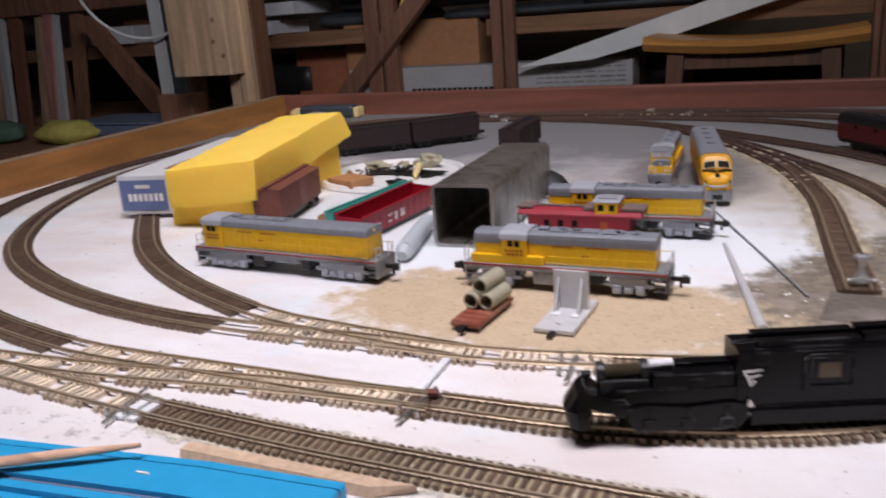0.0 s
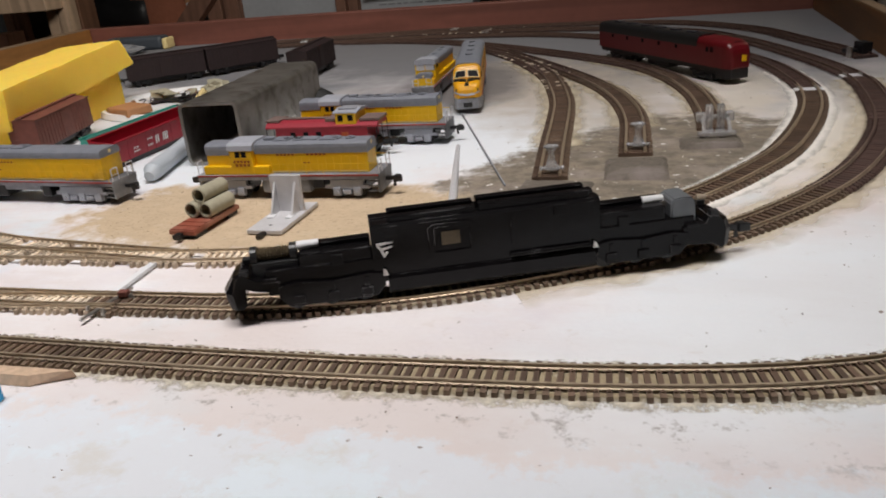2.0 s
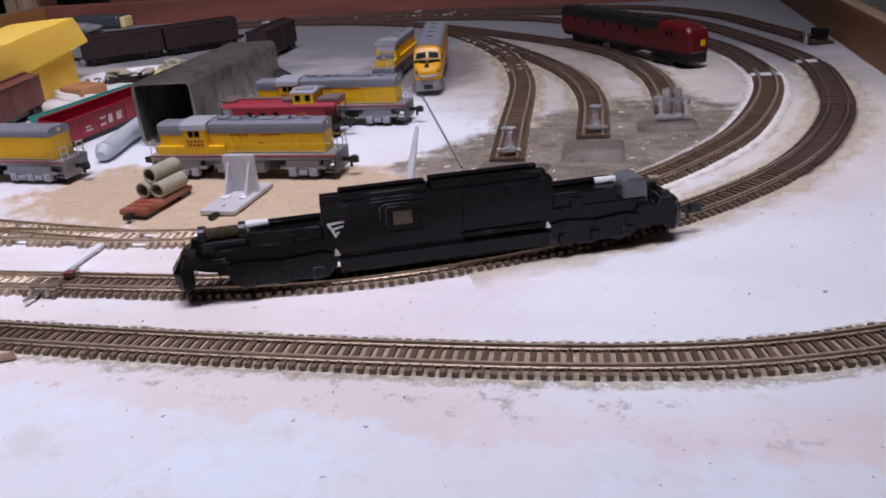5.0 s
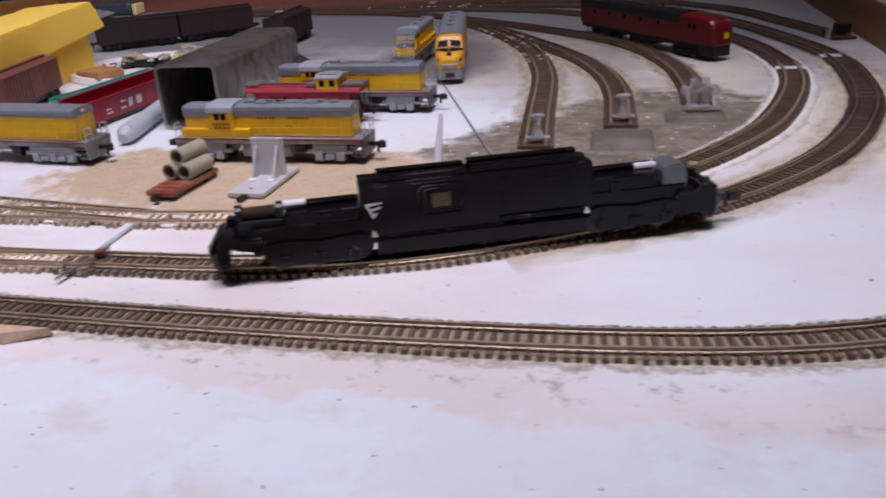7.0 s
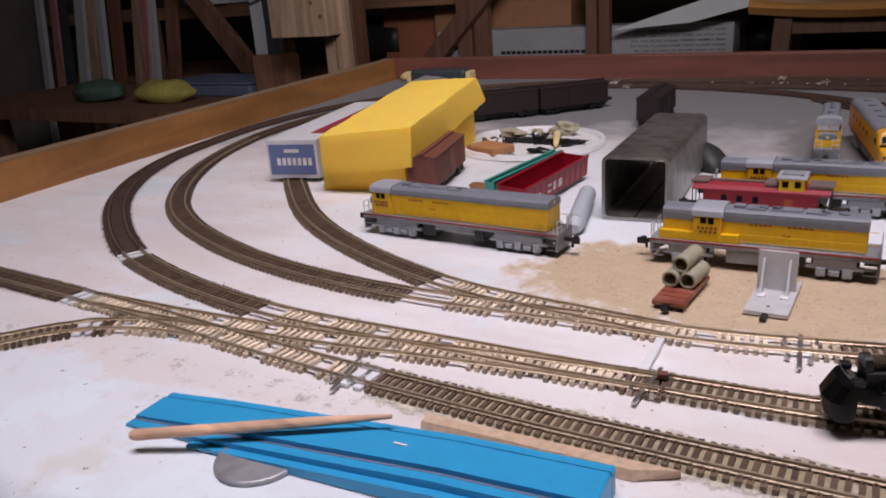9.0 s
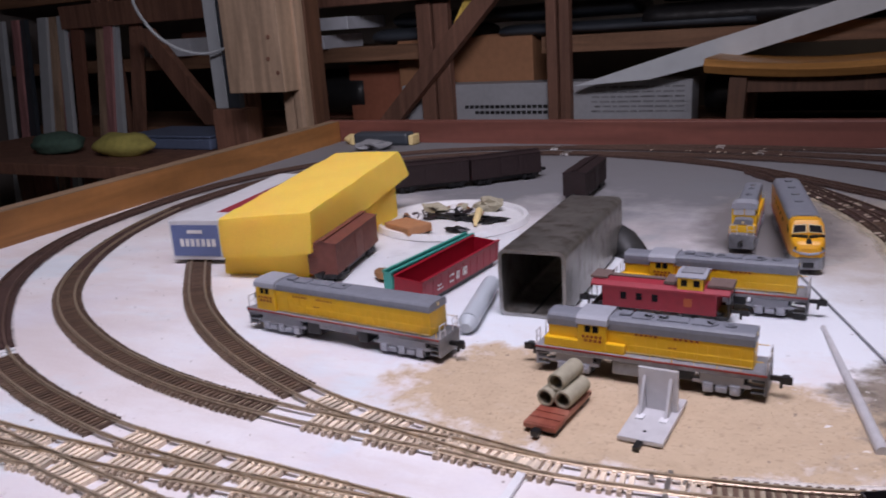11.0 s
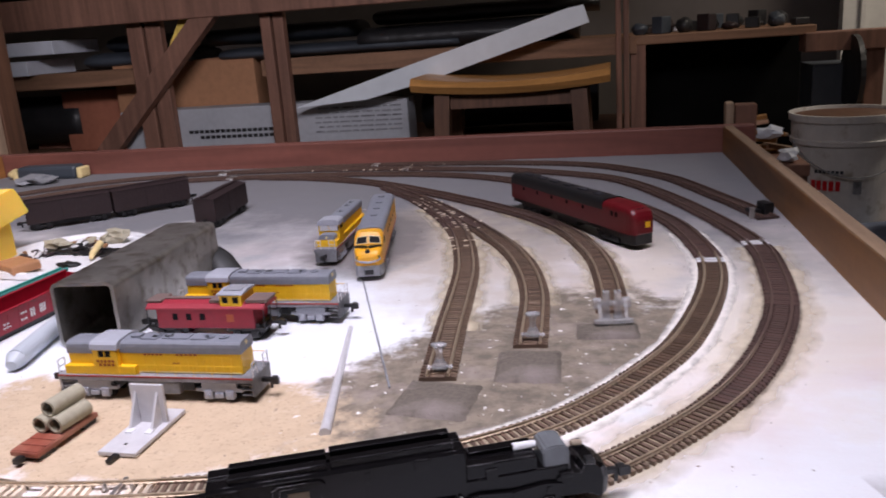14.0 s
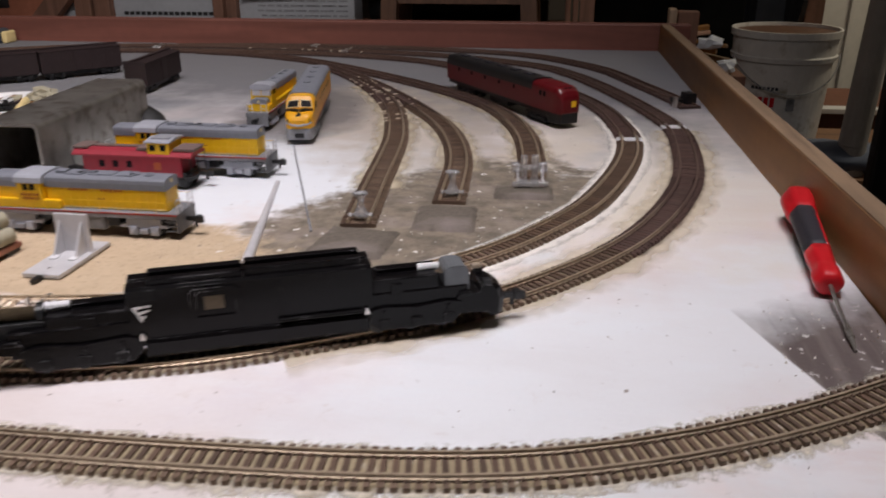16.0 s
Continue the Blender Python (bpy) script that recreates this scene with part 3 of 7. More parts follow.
def table_top():
    """The uneven painted top: wide in front, narrower between the edge boards behind."""
    bm = bmesh.new()
    x0, x1, y0, y1 = LEFT + 0.001, 0.62, FRONT, BACK - 0.001

    def sheet(xa, xb, ya, yb, nx, ny):
        grid = []
        for j in range(ny + 1):
            row = []
            y = ya + (yb - ya) * j / ny
            for i in range(nx + 1):
                x = xa + (xb - xa) * i / nx
                h = 0.00025 * noise.noise(Vector((x * 40, y * 40, 0))) + 0.00015 * noise.noise(Vector((x * 130, y * 130, 3)))
                drop = 0.005 * max(0.0, 1 - (y - y0) / 0.008) ** 2
                row.append(bm.verts.new((x, y + 0.0015 * noise.noise(Vector((x * 30, 0, 9))) * (j == 0), h - 0.0003 - drop)))
            grid.append(row)
        for j in range(ny):
            for i in range(nx):
                bm.faces.new((grid[j][i], grid[j][i + 1], grid[j + 1][i + 1], grid[j + 1][i]))

    sheet(x0, RIGHT - 0.0005, y0, y1, 230, 230)
    sheet(RIGHT - 0.0005, x1, y0, 0.2615, 60, 46)
    box(bm, x0, RIGHT - 0.001, y0 + 0.05, y1, -0.03, -0.0075)
    box(bm, RIGHT, x1, y0 + 0.006, 0.261, -0.03, -0.0075)
    return bm


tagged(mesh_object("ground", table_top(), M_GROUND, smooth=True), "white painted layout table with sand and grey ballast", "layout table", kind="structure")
tagged(mesh_object("trim_front", boxes((LEFT, 0.62, 0.040, FRONT + 0.003, -0.09, -0.014), bevel=0.002), M_DULLBLUE), "dull blue board along the table's near edge", "edge board", kind="structure")
FASCIA = 0.0285
tagged(mesh_object("trim_back", boxes((LEFT - 0.018, RIGHT + 0.018, BACK, BACK + 0.018, -0.09, FASCIA), bevel=0.0012), M_FASCIADARK), "reddish brown wooden edge board behind the tracks", "edge board", kind="structure")


def edge_board(name, at, y0, y1, x0, x1, z0, z1, mat, label):
    """A board along y whose inner face follows the line at(y)."""
    bm = loft(bmesh.new(), [[(at(y) + dx, y, z) for dx, z in ((x0, z0), (x0, z1), (x1, z1), (x1, z0))] for y in [y0 + (y1 - y0) * i / 12 for i in range(13)]])
    bmesh.ops.bevel(bm, geom=[e for e in bm.edges if len(e.link_faces) == 2 and e.calc_face_angle() > 1.0], offset=0.0004, segments=2, affect="EDGES")
    tagged(mesh_object(name, bm, mat), label, "edge board", kind="structure")


def left_line(y):
    return -0.592 - 0.105 * (y - 0.6)


def right_line(y):
    return 0.3140 - 0.0250 * (y - 0.262)


edge_board("trim_left", left_line, 0.05, BACK - 0.002, -0.018, 0.0, -0.09, FASCIA, M_FASCIA, "bare wooden edge board of the layout")
edge_board("trim_right", right_line, 0.262, BACK - 0.002, 0.0, 0.0108, -0.09, FASCIA, M_FASCIARIGHT, "bare wooden edge board with worn top")
edge_board("trim_cap", right_line, 0.2625, BACK - 0.003, 0.0005, 0.0102, FASCIA, FASCIA + 0.0008, M_WORNEDGE, "worn bare top of the edge board")
edge_board("trim_cap_left", left_line, 0.05, BACK - 0.003, -0.0175, -0.0005, FASCIA, FASCIA + 0.0008, M_WORNEDGE, "worn bare top of the edge board")
legs = bmesh.new()
for lx, ly in ((-0.5, 0.14), (0.5, 0.14), (-0.5, 0.9), (0.25, 0.9)):
    box(legs, lx - 0.045, lx + 0.045, ly - 0.02, ly + 0.02, -0.964, -0.032)
tagged(mesh_object("table_frame", legs, M_LUMBER), "lumber legs under the layout table", "table legs", kind="structure")

# ---------------------------------------------------------------- tracks
TIE, PITCH, TIE_TOP, RAIL_TOP, HALF = 0.0172, 0.0033, 0.0017, 0.0032, 0.0049


def tie_mesh(name, length, width, mat, pieces=1):
    bm = bmesh.new()
    if pieces == 1:
        box(bm, -width / 2, width / 2, -length / 2, length / 2, -0.0006, TIE_TOP)
    else:
        for a, b in ((-length / 2, -HALF - 0.0005), (-HALF + 0.0005, HALF - 0.0005), (HALF + 0.0005, length / 2)):
            box(bm, -width / 2, width / 2, a, b, -0.0006, TIE_TOP)
    for s in (-HALF - 0.0012, -HALF + 0.0012, HALF - 0.0012, HALF + 0.0012):
        box(bm, -0.0004, 0.0004, s - 0.0005, s + 0.0005, TIE_TOP - 0.0001, TIE_TOP + 0.0005)
    me = bpy.data.meshes.new(name)
    bm.to_mesh(me)
    bm.free()
    me.materials.append(mat)
    return me


TIE_MESH = tie_mesh("tie", TIE, 0.0017, M_TIE)


PALE_MESH = tie_mesh("pale_tie", 0.0150, 0.0017, M_PALETIE, 3)
DARK_MESH = tie_mesh("tie", TIE, 0.0017, M_TIEDARK)


def rail(bm, places, side):
    prof = ((-0.0008, TIE_TOP), (-0.0008, TIE_TOP + 0.0003), (-0.0003, TIE_TOP + 0.0006), (-0.00042, RAIL_TOP - 0.0007), (-0.00042, RAIL_TOP), (0.00042, RAIL_TOP), (0.00042, RAIL_TOP - 0.0007), (0.0003, TIE_TOP + 0.0006), (0.0008, TIE_TOP + 0.0003), (0.0008, TIE_TOP))
    rings = []
    for p, d in places:
        n = Vector((-d.y, d.x, 0))
        rings.append([p + n * (side + u) + Vector((0, 0, z)) for u, z in prof])
    return loft(bm, rings)


def ribbon(parent, name, line, half, mat, z, label, zone=None, skip=()):
    """A painted strip along a line; its material thins out towards the edges."""
    last, bm = None, None

    def close():
        if bm and len(bm.faces):
            part(name, bm, mat, parent, label)
        elif bm:
            bm.free()

    for k, (p, d) in enumerate(spline(line, 0.0030)):
        if any(a <= p.x <= b and c <= p.y <= e for a, b, c, e in skip) or zone and not any(a <= p.x <= b and c <= p.y <= e for a, b, c, e in zone):
            close()
            last, bm = None, None
            continue
        if not bm:
            bm = bmesh.new()
            uv = bm.loops.layers.uv.new("strip")
        n = Vector((-d.y, d.x, 0))
        across = ((-1.3, -0.0004), (-0.85, z), (0.0, z), (0.85, z), (1.3, -0.0004))
        row = [bm.verts.new(p + n * (half * u) + Vector((0, 0, h))) for u, h in across]
        if last:
            for i in range(4):
                f = bm.faces.new((last[i], row[i], row[i + 1], last[i + 1]))
                u0, u1 = (across[i][0] + 1.3) / 2.6, (across[i + 1][0] + 1.3) / 2.6
                for loop, (u, v) in zip(f.loops, ((u0, k - 1), (u0, k), (u1, k), (u1, k - 1))):
                    loop[uv].uv = (u, v)
        last = row
    close()


def track(label, line, near, pale=(), gaps=(), bed=M_BEDTAN, shoulder=None, dark=()):
    """A track along the line. near: singles out the stretch (of x, y) with ties of their own; pale: stretches with light ties; gaps: ones with no ties."""
    t = thing("railway_track", Matrix(), label, "model track", "tracks on the layout")
    places = spline(line, 0.005)
    ribbon(t, "roadbed", line, 0.0076, bed, 0.0013 if bed is M_BEDBROWN else 0.0009, "painted bed between the ties", None, list(pale) + list(gaps) + list(dark))
    if dark:
        ribbon(t, "dark_roadbed", line, 0.0086, M_BEDDARK, 0.0015, "dark brown bed filled up to the ties", dark, gaps)
    if shoulder:
        ribbon(t, "shoulder", line, shoulder[1], shoulder[0], 0.00010, "paint along the bed", [shoulder[2]])
    runs = []
    for p, d in places:
        deep = any(a <= p.x <= b and c <= p.y <= e for a, b, c, e in dark) and (p.y > 0.56 or p.x < 0)
        if not runs or runs[-1][0] != deep:
            runs.append((deep, [runs[-1][1][-1]] if runs else []))
        runs[-1][1].append((p, d))
    for side in (-HALF, HALF):
        for deep, run in runs:
            if len(run) > 1:
                part("rail", rail(bmesh.new(), run, side), M_RAILDARK if deep else M_RAILBROWN if line is MIDDLE_LINE else M_RAIL if line is FRONT_LINE else M_RAILFAR, t, "dark painted rail" if deep else "weathered nickel rail")
    rest, restpale, single = bmesh.new(), bmesh.new(), 0
    for k, (p, d) in enumerate(spline(line, PITCH)):
        inside = lambda zones: any(a <= p.x <= b and c <= p.y <= e for a, b, c, e in zones)
        if inside(gaps):
            continue
        light = inside(pale)
        jitter = random.uniform(-2.0, 2.0)
        m = Matrix.Translation(p + Vector((random.uniform(-0.00015, 0.00015), random.uniform(-0.0002, 0.0002), random.uniform(-0.0001, 0.0001)))) @ Matrix.Rotation(math.atan2(d.y, d.x) + radians(jitter), 4, "Z")
        if inside(near) and single < 300:
            if light:
                picks = [("pale_tie", PALE_MESH)] if k % 9 not in (5, 6) else []
            else:
                picks = [("tie", DARK_MESH if inside(dark) else TIE_MESH)]
            for name, me in picks:
                ob = new(name, me)
                ob.parent = t
                ob.matrix_local = m
                single += 1
        else:
            bm = restpale if light else rest
            n0 = len(bm.verts)
            half, w = TIE / 2, 0.00095
            vs = [bm.verts.new(m @ Vector((x, y, z))) for x in (-w, w) for y in (-half, half) for z in (0.0002, TIE_TOP)]
            for q in ((0, 1, 3, 2), (4, 6, 7, 5), (0, 4, 5, 1), (2, 3, 7, 6), (1, 5, 7, 3)):
                bm.faces.new([vs[i] for i in q])
    if rest.verts:
        tagged(part("far_tie_run", rest, M_TIEDARK if dark else M_TIE, t, "brown plastic ties"), kind="stuff")
    if restpale.verts:
        tagged(part("far_pale_run", restpale, M_PALETIE, t, "pale wooden ties"), kind="stuff")
    return t


FRONT_LINE = [(-0.56, 0.216), (-0.46, 0.204), (-0.37, 0.1985), (-0.32, 0.1955), (-0.26, 0.191), (-0.209, 0.1855), (-0.157, 0.181), (-0.121, 0.1792), (-0.06, 0.1768), (0.03, 0.1768), (0.094, 0.1786), (0.15, 0.1822), (0.198, 0.1906), (0.25, 0.2115), (0.294, 0.2375), (0.33, 0.2655), (0.4, 0.325)]
MIDDLE_LINE = [(-0.035, 0.214), (0.012, 0.2158), (0.05, 0.2225), (0.088, 0.236), (0.146, 0.269), (0.19, 0.3065), (0.2325, 0.366), (0.2625, 0.45), (0.2715, 0.53), (0.2705, 0.585), (0.253, 0.655), (0.228, 0.728), (0.2, 0.79), (0.165, 0.836), (0.073, 0.888), (-0.026, 0.912), (-0.1, 0.925), (-0.2, 0.932), (-0.32, 0.927), (-0.43, 0.893), (-0.51, 0.825), (-0.553, 0.745), (-0.571, 0.66), (-0.571, 0.59), (-0.562, 0.531), (-0.543, 0.456), (-0.507, 0.389), (-0.46, 0.333), (-0.403, 0.2865), (-0.346, 0.251), (-0.297, 0.2325), (-0.25, 0.221), (-0.198, 0.2135), (-0.12, 0.213), (-0.065, 0.2128), (-0.035, 0.214)]
INNER_LINE = [(-0.08, 0.2545), (-0.03, 0.255), (0.03, 0.2645), (0.067, 0.2745), (0.105, 0.29), (0.137, 0.3085), (0.166, 0.335), (0.193, 0.375), (0.212, 0.413), (0.2305, 0.48), (0.2375, 0.535), (0.2335, 0.585), (0.218, 0.655), (0.175, 0.735), (0.083, 0.825), (0.01, 0.868), (-0.09, 0.89), (-0.2, 0.895), (-0.31, 0.888), (-0.41, 0.855), (-0.475, 0.8), (-0.52, 0.725), (-0.536, 0.645), (-0.532, 0.57), (-0.516, 0.51), (-0.492, 0.453), (-0.456, 0.395), (-0.41, 0.3425), (-0.367, 0.3105), (-0.325, 0.289), (-0.275, 0.2705), (-0.215, 0.2575), (-0.151, 0.253), (-0.08, 0.2545)]
SIDING_LINE = [(-0.42, 0.52), (-0.385, 0.442), (-0.341, 0.390), (-0.287, 0.339), (-0.223, 0.299), (-0.151, 0.270), (-0.10, 0.2615), (-0.04, 0.2550)]
CROSS_LINE = [(-0.306, 0.195), (-0.24, 0.1955), (-0.178, 0.199), (-0.128, 0.205), (-0.074, 0.2105), (-0.036, 0.2125)]
BRANCH_LINE = [(-0.218, 0.187), (-0.252, 0.183), (-0.278, 0.174), (-0.298, 0.156), (-0.316, 0.130), (-0.330, 0.100)]
SPUR_A = [(0.0985, 0.362), (0.092, 0.43), (0.087, 0.49), (0.080, 0.545), (0.061, 0.622), (0.032, 0.69), (-0.003, 0.752), (-0.05, 0.815)]
SPUR_B = [(0.137, 0.402), (0.1325, 0.476), (0.122, 0.53), (0.103, 0.583), (0.064, 0.655), (0.013, 0.735), (-0.04, 0.8)]
SPUR_C = [(0.1765, 0.452), (0.1755, 0.49), (0.1655, 0.56), (0.138, 0.634), (0.093, 0.694), (0.035, 0.752), (-0.034, 0.812), (-0.09, 0.85), (-0.16, 0.878), (-0.22, 0.89)]
OUTER_STUB = [(0.291, 0.655), (0.2805, 0.69), (0.259, 0.749), (0.245, 0.788), (0.225, 0.83), (0.167, 0.896), (0.1, 0.926), (0, 0.945), (-0.1, 0.951), (-0.2, 0.946), (-0.27, 0.934)]
PALE = [(-0.315, -0.131, 0.15, 0.235)]
PALE_CROSS = [(-0.315, -0.045, 0.15, 0.235)]
PALE_IN = [(-0.150, 0.014, 0.235, 0.295)]
track("gently curved track of brown ties and worn rails", FRONT_LINE, [(-0.30, 0.32, 0.1, 0.3)], PALE, gaps=[(-0.143, -0.131, 0.15, 0.2), (-0.325, -0.312, 0.15, 0.23)], shoulder=(M_BEDWASH, 0.0112, (-0.13, 0.32, 0.1, 0.3)))
track("oval main track of brown ties and worn rails", MIDDLE_LINE, [(-0.5, 0.29, 0.1, 0.46)], [(-0.205, -0.050, 0.15, 0.235)], gaps=[(-0.352, -0.340, 0.2, 0.30), (0.25, 0.30, 0.580, 0.590), (-0.222, -0.206, 0.2, 0.24)], bed=M_BEDMID, shoulder=(M_TANWASH, 0.0175, (0.10, 0.40, 0.24, 0.58)), dark=[(-1, -0.35, 0.2, 1), (0.19, 0.4, 0.345, 1), (-1, 1, 0.6, 1)])
track("inner oval track curving past the spurs", INNER_LINE, [(-0.44, 0.25, 0.1, 0.55)], PALE_IN, gaps=[(-0.165, -0.150, 0.235, 0.27), (-0.010, 0.003, 0.235, 0.27), (0.2, 0.26, 0.540, 0.550)], bed=M_BEDMID, shoulder=(M_BEDWHITE, 0.0116, (0.02, 0.26, 0.24, 0.62)), dark=[(-1, 1, 0.547, 1)])
track("curved siding running under the cardboard box", SIDING_LINE, [(-0.5, -0.04, 0.2, 0.6)], PALE_IN, gaps=[(-0.165, -0.150, 0.24, 0.295)], bed=M_BEDMID)
track("crossover track with pale ties", CROSS_LINE, [(-0.4, 0, 0.1, 0.3)], PALE_CROSS)
track("short branch leaving the crossover", BRANCH_LINE, [(-0.4, 0, 0.05, 0.3)], [(-0.27, -0.2, 0.15, 0.2)], gaps=[(-0.286, -0.276, 0.15, 0.2)])
track("short storage spur ending at a bumper", SPUR_A, [(-0.2, 0.2, 0.3, 0.9)], bed=M_BEDBROWN, shoulder=(M_BEDCREAM, 0.0145, (-1, 1, 0.42, 0.72)), dark=[(-1, 1, 0.64, 1)])
track("middle storage spur ending at a bumper", SPUR_B, [(-0.2, 0.2, 0.3, 0.9)], bed=M_BEDBROWN, shoulder=(M_BEDCREAM, 0.0140, (-1, 1, 0.46, 0.60)), dark=[(-1, 1, 0.64, 1)])
track("long storage spur ending at a bumper", SPUR_C, [(-0.2, 0.2, 0.3, 0.9)], bed=M_BEDBROWN, shoulder=(M_BEDCREAM, 0.0135, (-1, 1, 0.49, 0.70)), dark=[(-1, 1, 0.64, 1)])
track("outer stub track along the back", OUTER_STUB, [(-0.3, 0.4, 0.6, 1.0)], dark=[(-1, 1, 0, 1)])


def joint(x, y, turn, label="bright soldered rail joint on white ties"):
    t = thing("rail_joint", pose(x, y, 0.0, 0, 0, turn), label, "rail joint", "soldered rail joints")
    part("joint_tie", boxes((-0.0048, -0.0008, -0.0085, 0.0085, 0.0002, 0.0016), bevel=0.0002), M_WHITE, t, "white tie")
    part("joint_tie", boxes((0.0010, 0.0046, -0.0085, 0.0085, 0.0002, 0.0015), bevel=0.0002), M_WHITE, t, "white tie")
    for sy in (-HALF, HALF):
        bm = boxes((-0.0042, 0.0042, sy - 0.0011, sy + 0.0011, 0.0017, 0.0030), bevel=0.0003)
        part("joiner", bm, M_SOLDER, t, "bright metal rail joiner")
    return t


for x, y, turn in ((-0.3455, 0.2508, -30), (-0.318, 0.1955, -5), (-0.137, 0.1802, -2), (0.2705, 0.5850, 96), (0.2375, 0.545, 91), (-0.281, 0.172, 30), (-0.288, 0.9290, 176), (-0.102, 0.9510, 179), (-0.055, 0.9185, 170), (-0.262, 0.8930, 178)):
    joint(x, y, turn)


M_STUB = material("tie_wood_and_glint", (0.70, 0.60, 0.47), 0.6, vary=0.2, grain=400, each=0.3)


def pale_stubs(label, line, y0, y1, x0, x1, count, seed):
    """Broken white tie ends, or chips set for rail glints, scattered along a stretch of track."""
    random.seed(seed)
    t = thing("tie_ends_and_glints", Matrix(), label, "track ties", "broken pale ties")
    run = [(p, d) for p, d in spline(line, 0.0020) if y0 <= p.y <= y1 and x0 <= p.x <= x1]
    for _ in range(count):
        p, d = random.choice(run)
        off = random.choice((-1, 1)) * random.uniform(0.0060, 0.0080) if random.random() < 0.6 else random.uniform(-0.003, 0.003)
        long_, wide = random.uniform(0.0028, 0.0058), random.uniform(0.0006, 0.0009)
        n = Vector((-d.y, d.x, 0))
        stub = boxes((-wide, wide, -long_ / 2, long_ / 2, TIE_TOP - 0.0004, TIE_TOP + 0.0003))
        stub.transform(Matrix.Translation(p + n * off) @ Matrix.Rotation(math.atan2(d.y, d.x) + random.uniform(-0.15, 0.15), 4, "Z"))
        part("tie_stub", stub, M_STUB, t)


pale_stubs("broken white tie ends along the far turnout", SPUR_A, 0.575, 0.755, -1, 1, 42, 71)
pale_stubs("white tie ends beside the middle spur's turnout", SPUR_B, 0.62, 0.745, -1, 1, 26, 72)
# Pale chips added along the back to imitate glints on the track.
pale_stubs("pale chips set for rail glints along the back", MIDDLE_LINE, 0.86, 1.0, -0.24, 0.0, 20, 73)
pale_stubs("pale chips set for rail glints along the outer stub", OUTER_STUB, 0.86, 1.0, -0.22, 0.0, 14, 74)


def points_motor(x, y, turn):
    """Hand-built switch parts: a throw bar, solder blobs and a wired block."""
    t = thing("switch_throw", pose(x, y, 0.0, 0, 0, turn), "bright metal switch throw bar beside the points", "switch part", "switch parts")
    part("throw_bar", boxes((-0.0008, 0.0008, -0.0145, 0.0125, 0.0012, 0.0022), bevel=0.0002), M_SOLDER, t, "bright throw bar")
    for k, (dx, dy) in enumerate(((-0.004, -0.0062), (0.0035, -0.0070), (0.0055, 0.0056), (-0.0055, 0.0060))):
        b = rod(bmesh.new(), (dx, dy, 0.0006), (dx, dy, 0.0030), 0.0012, 10, 0.0007)
        part("solder_blob", b, M_SOLDER, t, "solder blob")
    return t


points_motor(-0.1440, 0.1800, 12)
points_motor(0.0010, 0.2560, 6)
points_motor(-0.0410, 0.2120, -4)
solo("white_strip", boxes((-0.0016, 0.0016, -0.0145, 0.0145, 0.0004, 0.0020), bevel=0.0003), M_WHITE, pose(-0.0462, 0.2340, 0.0, 0, 0, 3), "narrow white plastic strip lying between the tracks", "plastic strip")
solo("red_block", boxes((-0.0018, 0.0018, -0.0015, 0.0015, 0.0024, 0.0046), bevel=0.0004), M_OXIDE, pose(-0.0375, 0.2165, 0.0, 0, 0, 10), "tiny red block at the switch points", "switch block")

# ---------------------------------------------------------------- rolling stock parts


def wheelset(parent, x, r=0.0028, mat=M_SOLDER):
    bm = bmesh.new()
    for s in (-1, 1):
        rod(bm, (x, s * 0.0040, r), (x, s * 0.0056, r), r, 14)
        rod(bm, (x, s * 0.0037, r), (x, s * 0.0042, r), r * 1.18, 14)
    rod(bm, (x, -0.0056, r), (x, 0.0056, r), 0.0006, 6)
    return part("wheelset", bm, mat, parent, "wheelset")


def truck(parent, x, axles, mat, base=0.0105):
    t = bmesh.new()
    for s in (-1, 1):
        y0, y1 = sorted((s * 0.0062, s * 0.0082))
        box(t, x - axles * base / 2 - 0.001, x + axles * base / 2 + 0.001, y0, y1, 0.0050, 0.0066)
        box(t, x - axles * base / 2 + 0.002, x + axles * base / 2 - 0.002, y0, y1, 0.0064, 0.0092)
        for k in range(axles):
            xx = x + (k - (axles - 1) / 2) * base
            y2, y3 = sorted((s * 0.0064, s * 0.0092))
            box(t, xx - 0.0020, xx + 0.0020, y2, y3, 0.0016, 0.0058, bevel=0.0004)
            rod(t, (xx, s * 0.0090, 0.0034), (xx, s * 0.0098, 0.0034), 0.0011, 8)
            if k < axles - 1:
                box(t, xx + base / 2 - 0.0022, xx + base / 2 + 0.0022, y2, y3, 0.0022, 0.0046, bevel=0.0003)
                for q in (-0.0008, 0.0008):
                    rod(t, (xx + base / 2 + q, s * 0.0090, 0.0024), (xx + base / 2 + q, s * 0.0090, 0.0044), 0.0006, 6)
    ob = part("truck", t, mat, parent, "grey truck with coil springs")
    # Block and wheels coloured dark to imitate shade between the sideframes.
    part("bolster", boxes((x - axles * base / 2 + 0.001, x + axles * base / 2 - 0.001, -0.0060, 0.0060, 0.0035, 0.0085), bevel=0.0004), M_DARK, ob, "inner block coloured dark for shaded truck gaps")
    for k in range(axles):
        wheelset(ob, x + (k - (axles - 1) / 2) * base, 0.0028, M_DARK)
    return ob


